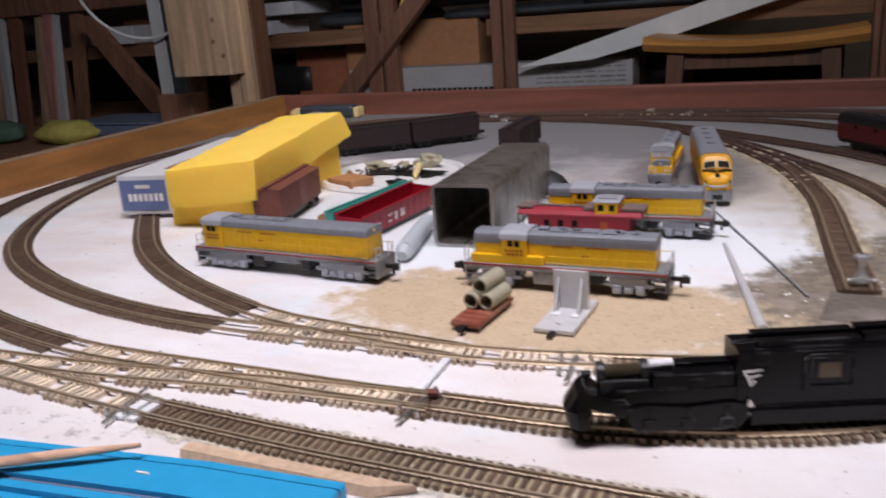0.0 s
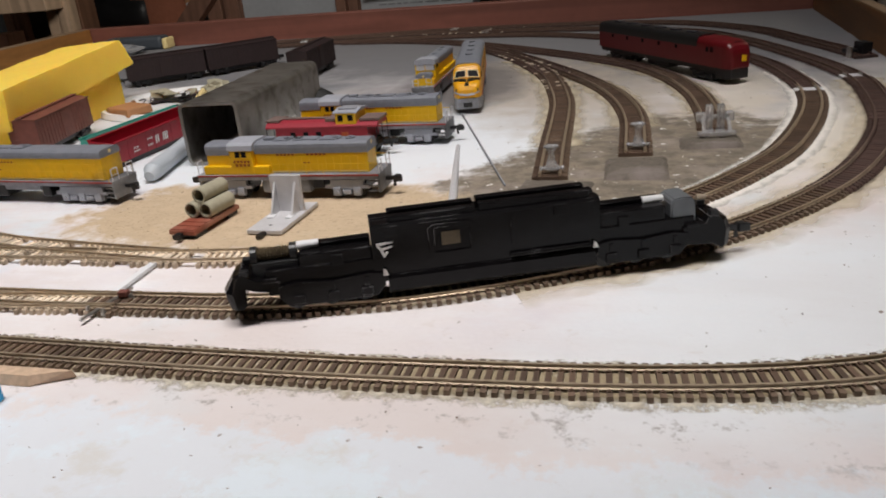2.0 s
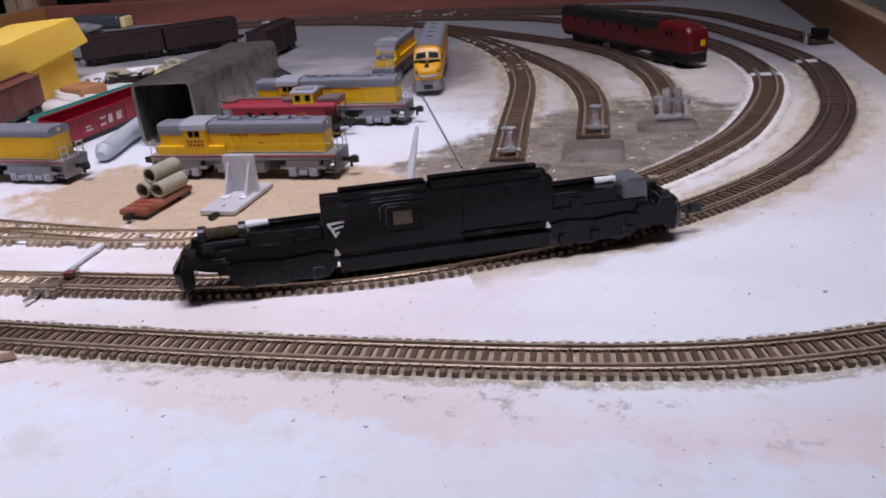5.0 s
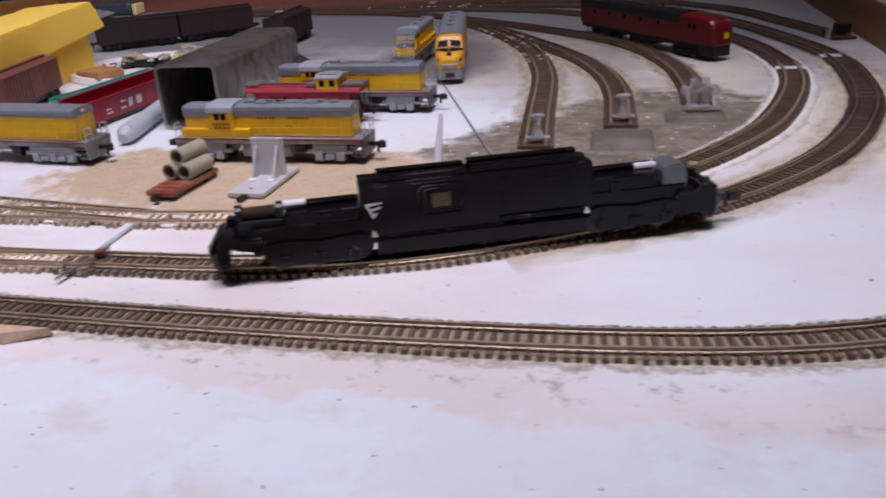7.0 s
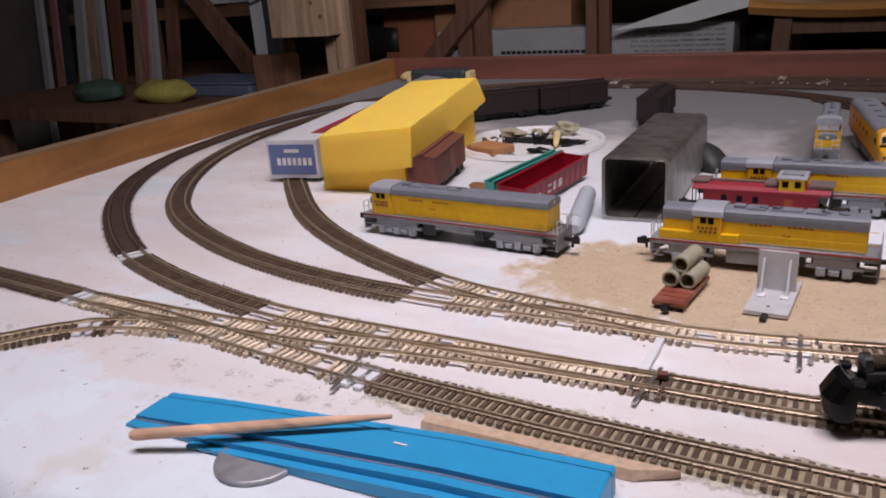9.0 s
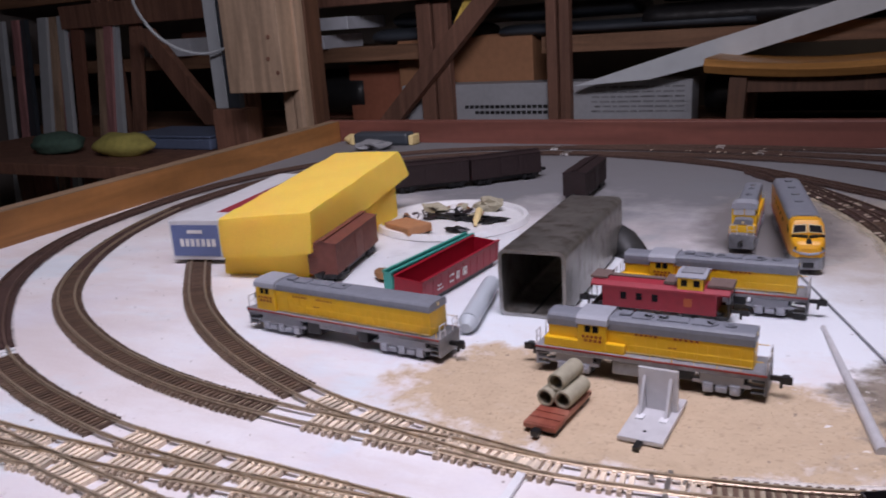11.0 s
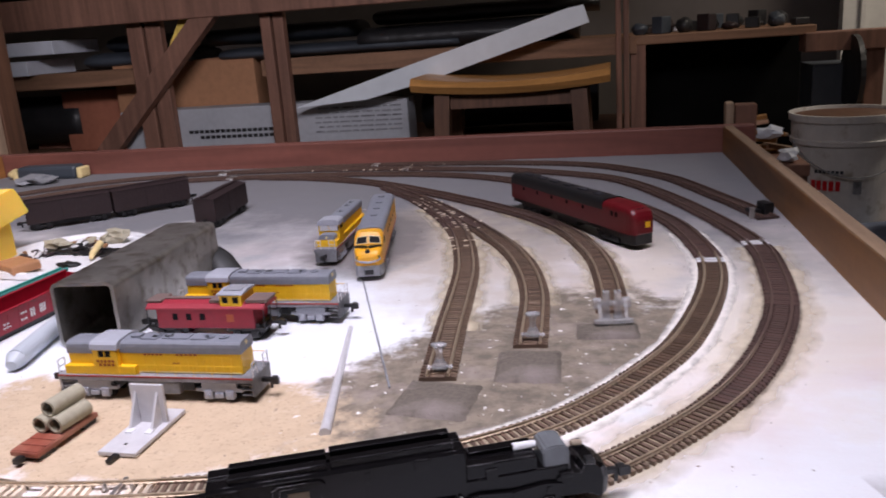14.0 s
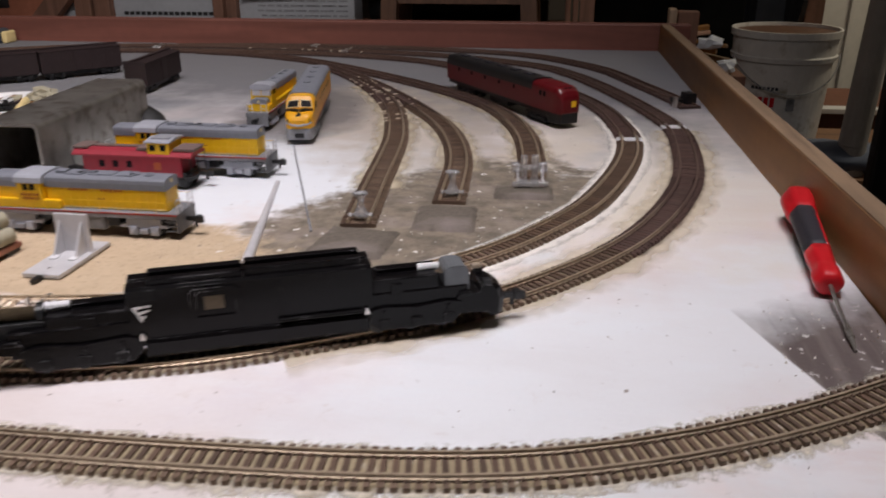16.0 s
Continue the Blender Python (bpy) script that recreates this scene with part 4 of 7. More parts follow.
def coupler(parent, x, s, z=0.0078):
    bm = boxes((min(x, x + s * 0.0050), max(x, x + s * 0.0050), -0.0009, 0.0009, z - 0.0009, z + 0.0009))
    a, b = sorted((x + s * 0.0045, x + s * 0.0072))
    box(bm, a, b, -0.0020, 0.0016, z - 0.0016, z + 0.0016, bevel=0.0004)
    a, b = sorted((x + s * 0.0066, x + s * 0.0084))
    box(bm, a, b, -0.0020, -0.0004, z - 0.0014, z + 0.0014)
    box(bm, x + s * 0.0042 - 0.0006, x + s * 0.0042 + 0.0006, -0.0004, 0.0004, z - 0.004, z)
    return part("coupler", bm, M_DARK, parent, "black plastic coupler")


def roofed(w, z0, z1, n=8, crown=0.0012, shoulder=0.0016):
    """A hood's roof section: straight sides, round shoulders, slight crown."""
    pts = [(-w / 2, z0)]
    for i in range(n + 1):
        a = math.pi - math.pi * i / n
        y = math.cos(a)
        e = abs(y) ** 0.55 * (1 if y > 0 else -1)
        pts.append((e * w / 2, z1 - shoulder - crown + (shoulder + crown) * max(0, math.sin(a)) ** 0.6))
    pts.append((w / 2, z0))
    return pts


def railing(parent, x0, x1, y, z0, h, step, mat):
    bm = bmesh.new()
    x = x0
    while x <= x1 + 1e-6:
        rod(bm, (x, y, z0), (x, y, z0 + h), 0.00017, 5)
        x += step
    rod(bm, (x0, y, z0 + h), (x1, y, z0 + h), 0.00017, 5)
    return part("handrail", bm, mat, parent, "thin handrail")


def end_rails(parent, x, s, z0, mat):
    bm = bmesh.new()
    for y in (-0.0082, -0.0035, 0.0035, 0.0082):
        rod(bm, (x, y, z0 - 0.003), (x, y, z0 + 0.0062), 0.00028, 5)
    for a, b in ((-0.0082, -0.0035), (0.0035, 0.0082)):
        rod(bm, (x, a, z0 + 0.0062), (x, b, z0 + 0.0062), 0.00028, 5)
        rod(bm, (x, a, z0 + 0.003), (x, b, z0 + 0.003), 0.00022, 5)
    return part("end_railing", bm, mat, parent, "bent end handrails")


def bars(parent, name, rows, y, mat, label):
    """Lettering as plain bars: (x0, x1, z0, z1) on the side at y."""
    bm = bmesh.new()
    for x0, x1, z0, z1 in rows:
        n = max(1, round((x1 - x0) / 0.0021))
        w = (x1 - x0) / n
        for i in range(n):
            a, b = sorted((y, y + math.copysign(0.00012, y)))
            box(bm, x0 + i * w, x0 + (i + 0.62) * w, a, b, z0, z1)
    return part(name, bm, mat, parent, label)


def hood_loco(m, label, L, cab, hood_w, axles, short_roof, top, cab_top, body, fans, letter=True, side_box=True, low_nose=False):
    """A hood diesel: short hood, cab and long hood on a walkway frame with two trucks. cab: (x0, x1)."""
    t = thing("model_locomotive", m, label, "model locomotive", "yellow and grey locomotives")
    h = L / 2
    W, SILL = 0.0190, 0.0125
    frame_ = boxes((-h, h, -W / 2, W / 2, 0.0098, SILL), bevel=0.0003)
    for s in (-1, 1):
        a, b = sorted((s * (h - 0.0012), s * h))
        box(frame_, a, b, -W / 2 + 0.0006, W / 2 - 0.0006, 0.0032, 0.0102)
        for k in range(3):
            for y in (-0.0088, 0.0074):
                a, b = sorted((s * (h - 0.0062), s * (h - 0.0012)))
                box(frame_, a, b, y, y + 0.0014, 0.0036 + 0.0024 * k, 0.0042 + 0.0024 * k)
    part("frame", frame_, M_UNDER, t, "grey walkway frame with steps")
    part("stripe", boxes((-h + 0.0002, h - 0.0002, -W / 2 - 0.00015, W / 2 + 0.00015, SILL - 0.0009, SILL - 0.0001)), M_REDLINE, t, "thin dark red sill stripe")
    if axles == 2:
        part("fuel_tank", boxes((-0.014, 0.012, -0.0086, 0.0086, 0.0030, 0.0099), bevel=0.0010), M_UNDER, t)
        part("battery_box", boxes((0.0135, 0.0195, -0.0084, 0.0084, 0.0052, 0.0099), bevel=0.0005), M_DARK, t, "dark battery box")
    else:
        part("fuel_tank", boxes((-0.021, -0.012, -0.0080, 0.0080, 0.0030, 0.0099), bevel=0.0008), M_DARK, t, "short dark tank")
        part("fuel_tank", boxes((0.012, 0.018, -0.0080, 0.0080, 0.0034, 0.0099), bevel=0.0008), M_DARK, t, "short dark tank")
        part("skirt", boxes((-0.012, 0.012, -0.0088, 0.0088, 0.0072, 0.0099), bevel=0.0004), M_UNDER, t, "shallow grey side skirt")
    hood = boxes((cab[1] - 0.0002, h - 0.0058, -hood_w / 2, hood_w / 2, SILL, top - 0.0032), (-h + 0.0052, cab[0] + 0.0002, -hood_w / 2, hood_w / 2, SILL, short_roof - 0.0030), bevel=0.0005)
    for k in range(int((h - 0.012 - cab[1]) / 0.0042)):
        x = cab[1] + 0.005 + 0.0042 * k
        for s in (-1, 1):
            a, b = sorted((s * hood_w / 2, s * (hood_w / 2 + 0.00022)))
            box(hood, x, x + 0.0032, a, b, SILL + 0.0012, top - 0.0072)
    if side_box:
        box(hood, -h + 0.004, cab[1] + 0.008, -W / 2 + 0.0008, W / 2 - 0.0008, SILL, SILL + 0.0042, bevel=0.0003)
    part("hood", hood, body, t, "yellow hood with door panels")
    if not low_nose:
        part("pale_line", boxes((cab[1] + 0.004, h - 0.0064, -hood_w / 2 - 0.0004, hood_w / 2 + 0.0004, SILL + 0.0006, SILL + 0.0010)), M_CREAM, t, "thin pale line low on the hood")
    roof = bmesh.new()
    drop = 0.0056 if axles == 2 else 0.0042
    prism_x(roof, roofed(hood_w + 0.0006, top - (0.0034 if low_nose else drop), top), cab[1] - 0.0001, h - 0.0055)
    prism_x(roof, roofed(hood_w + 0.0006, short_roof - drop, short_roof), -h + 0.0050, cab[0] + 0.0001)
    part("roof", roof, M_GREY, t, "grey rounded hood roof reaching down the hood sides")
    c = boxes((cab[0], cab[1], -W / 2 + 0.0006, W / 2 - 0.0006, SILL, cab_top - 0.0030), bevel=0.0004)
    cabin = part("cab", c, body, t, "yellow cab")
    cr = bmesh.new()
    prism_x(cr, roofed(W - 0.0004, cab_top - 0.0038, cab_top + 0.0003, crown=0.0016, shoulder=0.002), cab[0] - 0.0007, cab[1] + 0.0007)
    part("cab_roof", cr, M_LIGHTGREY, t, "light grey cab roof")
    cx = (cab[0] + cab[1]) / 2
    for s in (-1, 1):
        for q in (-0.0030, 0.0004):
            a, b = sorted((s * (W / 2 - 0.0008), s * (W / 2 - 0.00045)))
            part("window", boxes((cx + q, cx + q + 0.0026, a, b, cab_top - 0.0072, cab_top - 0.0042)), M_WINDOW, cabin, "dark cab window")
    for q in (-1, 1):
        part("window", boxes((cab[0] - 0.0002 if q < 0 else cab[1], cab[0] if q < 0 else cab[1] + 0.0002, q * 0.0072 - 0.0012, q * 0.0072 + 0.0012, cab_top - 0.0075, cab_top - 0.0045)), M_WINDOW, cabin, "dark cab window")
    for x, r in fans:
        z = short_roof if x < cab[0] else top
        f = rod(bmesh.new(), (x, 0, z - 0.0006), (x, 0, z + 0.0006), r, 18)
        rod(f, (x, 0, z + 0.0005), (x, 0, z + 0.0010), r * 0.45, 12)
        part("fan", f, M_GREY, t, "round roof fan")
    if low_nose:
        for y0 in (-0.0076, 0.0004):
            part("windshield", boxes((cab[1], cab[1] + 0.0003, y0, y0 + 0.0072, cab_top - 0.0078, cab_top - 0.0036)), M_SILVER, cabin, "silvery windshield pane")
        part("number_board", boxes((h - 0.0059, h - 0.0056, -0.0018, 0.0018, top - 0.0066, top - 0.0052)), M_DARK, t, "small dark number board")
    else:
        part("exhaust_stack", boxes((cab[1] + 0.004, cab[1] + 0.009, -0.0022, 0.0022, top - 0.0004, top + 0.0012), bevel=0.0003), M_GREY, t)
        for x0, x1, y in ((0.0095, 0.0180, 0.0036), (0.0200, 0.0330, 0.0030), (0.0345, 0.0430, 0.0036)):
            if cab[1] + x1 < h - 0.007:
                part("roof_hatch", boxes((cab[1] + x0, cab[1] + x1, -y, y, top - 0.0006, top + 0.0006), bevel=0.0003), M_GREY, t, "raised roof plate")
    for s in (-1, 1):
        truck(t, s * (h - (0.0175 if axles == 2 else 0.0225)), axles, M_LIGHTGREY)
        coupler(t, s * h, s)
        end_rails(t, s * (h - 0.0003), s, SILL, M_SILVER)
    for s in (-1, 1):
        railing(t, cab[1] + 0.010, h - 0.002, s * (W / 2 - 0.0004), SILL, 0.0052, 0.0090, M_YELLOW)
    part("headlight", rod(bmesh.new(), (-h + 0.0046, 0, short_roof - 0.002), (-h + 0.0054, 0, short_roof - 0.002), 0.001, 10), M_CREAM, t)
    part("headlight", rod(bmesh.new(), (h - 0.0062, 0, top - 0.002), (h - 0.0053, 0, top - 0.002), 0.001, 10), M_CREAM, t)
    if letter:
        for s in (-1, 1):
            y = s * (hood_w / 2 + 0.0003)
            z = top - 0.0066
            bars(t, "lettering", [(cab[1] + 0.012, cab[1] + 0.022, z, z + 0.0008), (cab[1] + 0.028, cab[1] + 0.039, z, z + 0.0008), (cab[1] + 0.026, cab[1] + 0.030, z - 0.0040, z - 0.0034)], y, M_INK, "small dark red lettering")
            y = s * (W / 2 - 0.0004)
            bars(t, "lettering", [(cab[0] + 0.002, cab[1] - 0.001, cab_top - 0.0098, cab_top - 0.0086), (cab[0] + 0.003, cab[1] - 0.001, cab_top - 0.0116, cab_top - 0.0104)], y, M_INK, "dark red lettering under the cab window")
    return t


hood_loco(pose(-0.0265, 0.342, 0.0, 0, 0, 0.3), "yellow and grey road switcher standing on sand", 0.0975, (-0.0290, -0.0165), 0.0122, 2, 0.0275, 0.0280, 0.0285, M_YELLOW, [(0.0, 0.0022), (0.006, 0.0022), (0.026, 0.0024), (0.033, 0.0024)])
hood_loco(pose(-0.020, 0.4400, 0.0, 0, 0, 0.2), "yellow and grey road switcher parked behind a caboose", 0.0975, (-0.0290, -0.0165), 0.0122, 2, 0.0275, 0.0280, 0.0285, M_YELLOW, [(0.0, 0.0022), (0.006, 0.0022), (0.026, 0.0024), (0.033, 0.0024)])
hood_loco(pose(-0.1790, 0.3345, 0.0, 0, 0, -3.0), "dusty yellow six-axle locomotive with grey roof", 0.122, (-0.0540, -0.0410), 0.0150, 3, 0.0225, 0.0285, 0.0290, M_YELLOW, [(0.0, 0.0016)], side_box=False)
hood_loco(pose(-0.0215, 0.588, 0.0, 0, 0, -86.5) @ Matrix.Diagonal((1.0, 0.86, 1.0, 1.0)), "yellow hood locomotive parked beside a streamliner", 0.094, (0.0220, 0.0335), 0.0130, 2, 0.0285, 0.0212, 0.0300, M_YELLOW, [(0.0, 0.0024), (-0.02, 0.0024), (-0.032, 0.0024)], letter=False, low_nose=True)


def streamliner(m, label, group, L, low, high, roof_mat, skirt_mat, red=False):
    """A rounded-nose cab locomotive: the nose points to +x."""
    t = thing("model_locomotive", m, label, "model locomotive", group)
    h, w = L / 2, 0.0190
    z0, zs, ztop = 0.0075, 0.0105, 0.0305

    def section(x, scale, top, bottom, squeeze=1.0):
        n, pts = 20, []
        for i in range(n + 1):
            a = math.pi * i / n
            y = math.cos(a)
            e = abs(y) ** 0.42 * (1 if y > 0 else -1)
            pts.append((x, e * w / 2 * scale * squeeze, bottom + (top - bottom) * (0.70 + 0.30 * math.sin(a) ** 0.8) if 0 < i < n else bottom + (top - bottom) * 0.62))
        return [(x, w / 2 * scale, bottom)] + pts + [(x, -w / 2 * scale, bottom)]

    body = bmesh.new()
    rings = [section(-h, 1, ztop - 0.0007, zs), section(h - 0.024, 1, ztop - 0.0007, zs), section(h - 0.0165, 1, ztop - 0.0012, zs)]
    if red:
        rings += [section(h - 0.0085, 0.985, ztop - 0.0016, zs), section(h - 0.0048, 0.95, ztop - 0.0026, zs), section(h - 0.0024, 0.885, ztop - 0.0046, zs), section(h - 0.0008, 0.78, ztop - 0.0074, zs), section(h - 0.0001, 0.64, ztop - 0.0100, zs + 0.001)]
    else:
        rings += [section(h - 0.0112, 0.995, ztop - 0.0083, zs), section(h - 0.0088, 0.98, ztop - 0.0089, zs), section(h - 0.0060, 0.94, ztop - 0.0096, zs), section(h - 0.0035, 0.86, ztop - 0.0106, zs), section(h - 0.0015, 0.73, ztop - 0.0122, zs), section(h - 0.0003, 0.52, ztop - 0.0142, zs + 0.001)]
    loft(body, rings)
    part("body", body, low, t, "crimson body" if red else "orange yellow body", smooth=False)
    roof = bmesh.new()
    prof = [(y, z) for _, y, z in section(0, 1.012, ztop, zs)][1 if red else 3:-1 if red else -3]
    prism_x(roof, prof, -h - 0.0002, h - (0.036 if red else 0.0235))
    part("roof", roof, roof_mat, t, "dark roof" if red else "grey roof")
    skirt = bmesh.new()
    loft(skirt, [[(x, y * s, z) for y, z in ((-w / 2, 0.0035), (-w / 2, zs + 0.0002), (w / 2, zs + 0.0002), (w / 2, 0.0035))] for x, s in ((h - 0.014, 1.0), (h - 0.005, 0.94), (h - 0.001, 0.72))])
    part("pilot", skirt, skirt_mat, t, "grey nose pilot" if not red else "dark pilot")
    part("underframe", boxes((-h + 0.001, h - 0.012, -w / 2 + 0.001, w / 2 - 0.001, 0.0072, zs + 0.0003), (-0.014, 0.014, -0.008, 0.008, 0.0035, 0.0075), bevel=0.0004), skirt_mat, t)
    a, b = ((h - 0.0034, ztop - 0.0062), (h - 0.0052, ztop - 0.0024)) if red else ((h - 0.0114, ztop - 0.0076), (h - 0.0144, ztop - 0.0036))
    lean = Vector((b[1] - a[1], 0, a[0] - b[0])).normalized() * 0.0006
    for s in (-1, 1):
        pane = bmesh.new()
        wide = 1.0 if red else 1.06
        q = [Vector((a[0], s * 0.0007, a[1])), Vector((a[0] - 0.0003, s * 0.0078 * wide, a[1] - 0.0008)), Vector((b[0] - 0.0003, s * 0.0070 * wide, b[1] - 0.0008)), Vector((b[0], s * 0.0007, b[1]))]
        loft(pane, [[p - lean for p in q], [p + lean for p in q]])
        shield = part("windshield", pane, M_WINDOW, t, "dark windshield pane")
        if not red:
            rim = bmesh.new()
            for c0, c1 in zip(q, q[1:] + q[:1]):
                rod(rim, c0 + lean, c1 + lean, 0.00032, 6)
            part("pane_frame", rim, M_CREAM, shield, "pale windshield frame")
    for s in (-1, 1):
        y0, y1 = sorted((s * (w / 2 - 0.0003), s * (w / 2 + 0.00015)))
        for x in (h - 0.021, h - 0.026):
            part("side_window", boxes((x, x + 0.0030, y0, y1, 0.0205, 0.0240)), M_WINDOW, t)
        for k in range(5):
            x = -h + 0.02 + k * (L - 0.06) / 5
            part("side_window", boxes((x, x + 0.0028, y0, y1, 0.0195, 0.0222)), M_WINDOW, t)
    top = bmesh.new()
    for k in range(4 if not red else 6):
        x = -h + 0.012 + k * (L - 0.05) / (4 if not red else 6)
        if red:
            box(top, x, x + 0.008, -0.0028, 0.0028, ztop - 0.0003, ztop + 0.0007, bevel=0.0003)
        else:
            rod(top, (x, 0, ztop - 0.0003), (x, 0, ztop + 0.0008), 0.0026, 16)
    part("roof_fan", top, M_TOOLBLACK if red else roof_mat, t, "dusty dark roof plates" if red else "")
    if not red:
        part("nose_light", rod(bmesh.new(), (h - 0.0050, 0, 0.0196), (h - 0.0020, 0, 0.0193), 0.0015, 12), M_DARK, t, "dark nose headlight")
        wing = bmesh.new()
        for s in (-1, 1):
            rod(wing, (h - 0.0002, 0, 0.0128), (h - 0.0006, s * 0.0050, 0.0136), 0.00080, 8)
            rod(wing, (h - 0.0006, s * 0.0050, 0.0136), (h - 0.0030, s * 0.0082, 0.0146), 0.00065, 8)
        for s in (-1, 1):
            sweep = bmesh.new()
            rod(sweep, (h - 0.0064, s * 0.0004, 0.0216), (h - 0.0076, s * 0.0046, 0.0218), 0.00105, 8)
            rod(sweep, (h - 0.0076, s * 0.0046, 0.0218), (h - 0.0098, s * 0.0086, 0.0213), 0.00085, 8)
            part("nose_trim", sweep, M_DARK, t, "dark swept nose line")
            part("nose_lamp", rod(bmesh.new(), (h - 0.0062, s * 0.0068, 0.0164), (h - 0.0014, s * 0.0066, 0.0160), 0.0011, 10), M_DARK, t, "small dark nose lamp")
        part("coupler_pocket", boxes((h - 0.0022, h - 0.0007, -0.0030, 0.0030, 0.0046, 0.0078), bevel=0.0002), M_DARK, t, "dark coupler pocket")
        part("nose_emblem", wing, M_LIGHTGREY, t, "pale nose wing emblem")
        part("sill_stripe", boxes((-h, h - 0.010, -w / 2 - 0.0002, w / 2 + 0.0002, zs, zs + 0.0008)), M_REDLINE, t)
    else:
        part("number_panel", boxes((h - 0.0022, h + 0.0002, 0.0004, 0.0044, 0.0150, 0.0192), bevel=0.0002), M_YELLOW, t, "yellow number panel")
    for s in (-1, 1):
        truck(t, s * (h - 0.030), 3, M_DARK if red else M_UNDER, 0.0095)
    coupler(t, -h, -1)
    return t


streamliner(pose(0.0100, 0.5725, 0.0, 0, 0, -78.8), "orange yellow streamlined locomotive with grey roof", "yellow and grey locomotives", 0.136, M_ORANGE, M_ORANGE, M_GREY, M_UNDER)
streamliner(pose(0.1490, 0.6445, 0.0, 0, 0, -54.5), "crimson cab locomotive with dark roof", "", 0.170, M_CRIMSON, M_CRIMSON, M_DARK, M_DARK, red=True)

# ---------------------------------------------------------------- black chassis on the main track


def black_chassis(m):
    """Split-frame chassis without its shell; the worm and the brush mark are at the -x end."""
    t = thing("locomotive_chassis", m, "black die-cast locomotive chassis without its shell on the track", "model locomotive")
    mid = bmesh.new()
    prism_x(mid, [(-0.0066, 0.0060), (-0.0066, 0.0252), (-0.0058, 0.0262), (-0.0012, 0.0262), (-0.0012, 0.0254), (0.0012, 0.0254), (0.0012, 0.0262), (0.0058, 0.0262), (0.0066, 0.0252), (0.0066, 0.0060)], -0.0360, 0.0380)
    part("motor_block", mid, M_BLACK, t, "glossy black weight block")
    for x0, x1, z1 in ((-0.0300, -0.0020, 0.0281), (-0.0010, 0.0350, 0.0287)):
        for y0, y1 in ((-0.0050, -0.0016), (0.0016, 0.0050)):
            part("roof_rib", boxes((x0, x1, y0, y1, 0.0260, z1), bevel=0.0004), M_BLACK, t, "raised black roof rib")
    low = boxes((-0.0700, 0.0700, -0.0062, 0.0062, 0.0060, 0.0150), bevel=0.0005)
    part("frame", low, M_BLACK, t, "black split frame")
    for x0, x1, z1 in ((-0.0590, -0.0362, 0.0192), (0.0382, 0.0600, 0.0200)):
        part("gear_cover", boxes((x0, x1, -0.0060, 0.0060, 0.0148, z1), bevel=0.0006), M_BLACK, t, "stepped black gear cover")
        part("wiring_channel", boxes((x0 + 0.002, x1, -0.0006, 0.0034, z1 - 0.0002, z1 + 0.0014), bevel=0.0003), M_BLACK, t)
    for s in (-1, 1):
        near = lambda a, b: sorted((s * a, s * b))
        recess = bmesh.new()
        q = [(-0.0180, 0.0125), (-0.0030, 0.0125), (-0.0030, 0.0228), (-0.0045, 0.0243), (-0.0165, 0.0243), (-0.0180, 0.0230)]
        i = [(-0.0160, 0.0142), (-0.0046, 0.0142), (-0.0046, 0.0222), (-0.0056, 0.0230), (-0.0154, 0.0230), (-0.0160, 0.0222)]
        a, b = s * 0.0060, s * 0.0073
        cols = [[recess.verts.new((x, y, z)) for x, z in ring] for ring, y in ((q, a), (q, b), (i, b), (i, a))]
        for c0, c1 in zip(cols, cols[1:]):
            for k in range(6):
                recess.faces.new((c0[k], c0[(k + 1) % 6], c1[(k + 1) % 6], c1[k]))
        part("motor_frame", recess, M_BLACK, t, "bevelled motor frame")
        part("brush_plate", boxes((-0.0138, -0.0078, *near(0.0066, 0.0068), 0.0165, 0.0212), bevel=0.0001), M_BRASS, t, "brass brown motor opening")
        part("side_post", boxes((0.0085, 0.0098, *near(0.0064, 0.0070), 0.0130, 0.0240), bevel=0.0002), M_BLACK, t)
        for x0, x1 in ((-0.0318, -0.0272), (0.0228, 0.0276)):
            part("roof_lug", boxes((x0, x1, *near(0.0060, 0.0074), 0.0218, 0.0256), bevel=0.0004), M_BLACK, t, "square roof lug")
        for x0 in (-0.0490, 0.0440):
            part("frame_lug", boxes((x0, x0 + 0.0036, *near(0.0060, 0.0068), 0.0142, 0.0180), bevel=0.0003), M_BLACK, t)
        tank = bmesh.new()
        prof = [(0.0060, 0.0016), (0.0070, 0.0016), (0.0078, 0.0028), (0.0078, 0.0072), (0.0073, 0.0084), (0.0060, 0.0088)]
        prism_x(tank, [(s * y, z) for y, z in prof], -0.0320, 0.0360)
        part("fuel_tank", tank, M_BLACK, t, "black fuel tank side")
        part("air_tank", rod(bmesh.new(), (0.0080, s * 0.0074, 0.0100), (0.0345, s * 0.0074, 0.0100), 0.0008, 12), M_BLACK, t, "slim black air tank")
        for x0, x1 in ((-0.0665, -0.0328), (0.0368, 0.0675)):
            xm = (x0 + x1) / 2
            side = bmesh.new()
            outline = [(x0, 0.0052), (x0 + 0.003, 0.0018), (x1 - 0.003, 0.0018), (x1, 0.0052), (x1, 0.0094), (x1 - 0.005, 0.0102), (xm, 0.0092), (x0 + 0.005, 0.0102), (x0, 0.0094)]
            loft(side, [[(x, y, z) for x, z in outline] for y in near(0.0058, 0.0076)])
            truck_ = part("sideframe", side, M_BLACK, t, "black truck sideframe")
            for k in range(3):
                xx = xm + (k - 1) * 0.0108
                part("axle_box", boxes((xx - 0.0019, xx + 0.0019, *near(0.0074, 0.0084), 0.0026, 0.0058), bevel=0.0004), M_BLACK, truck_)
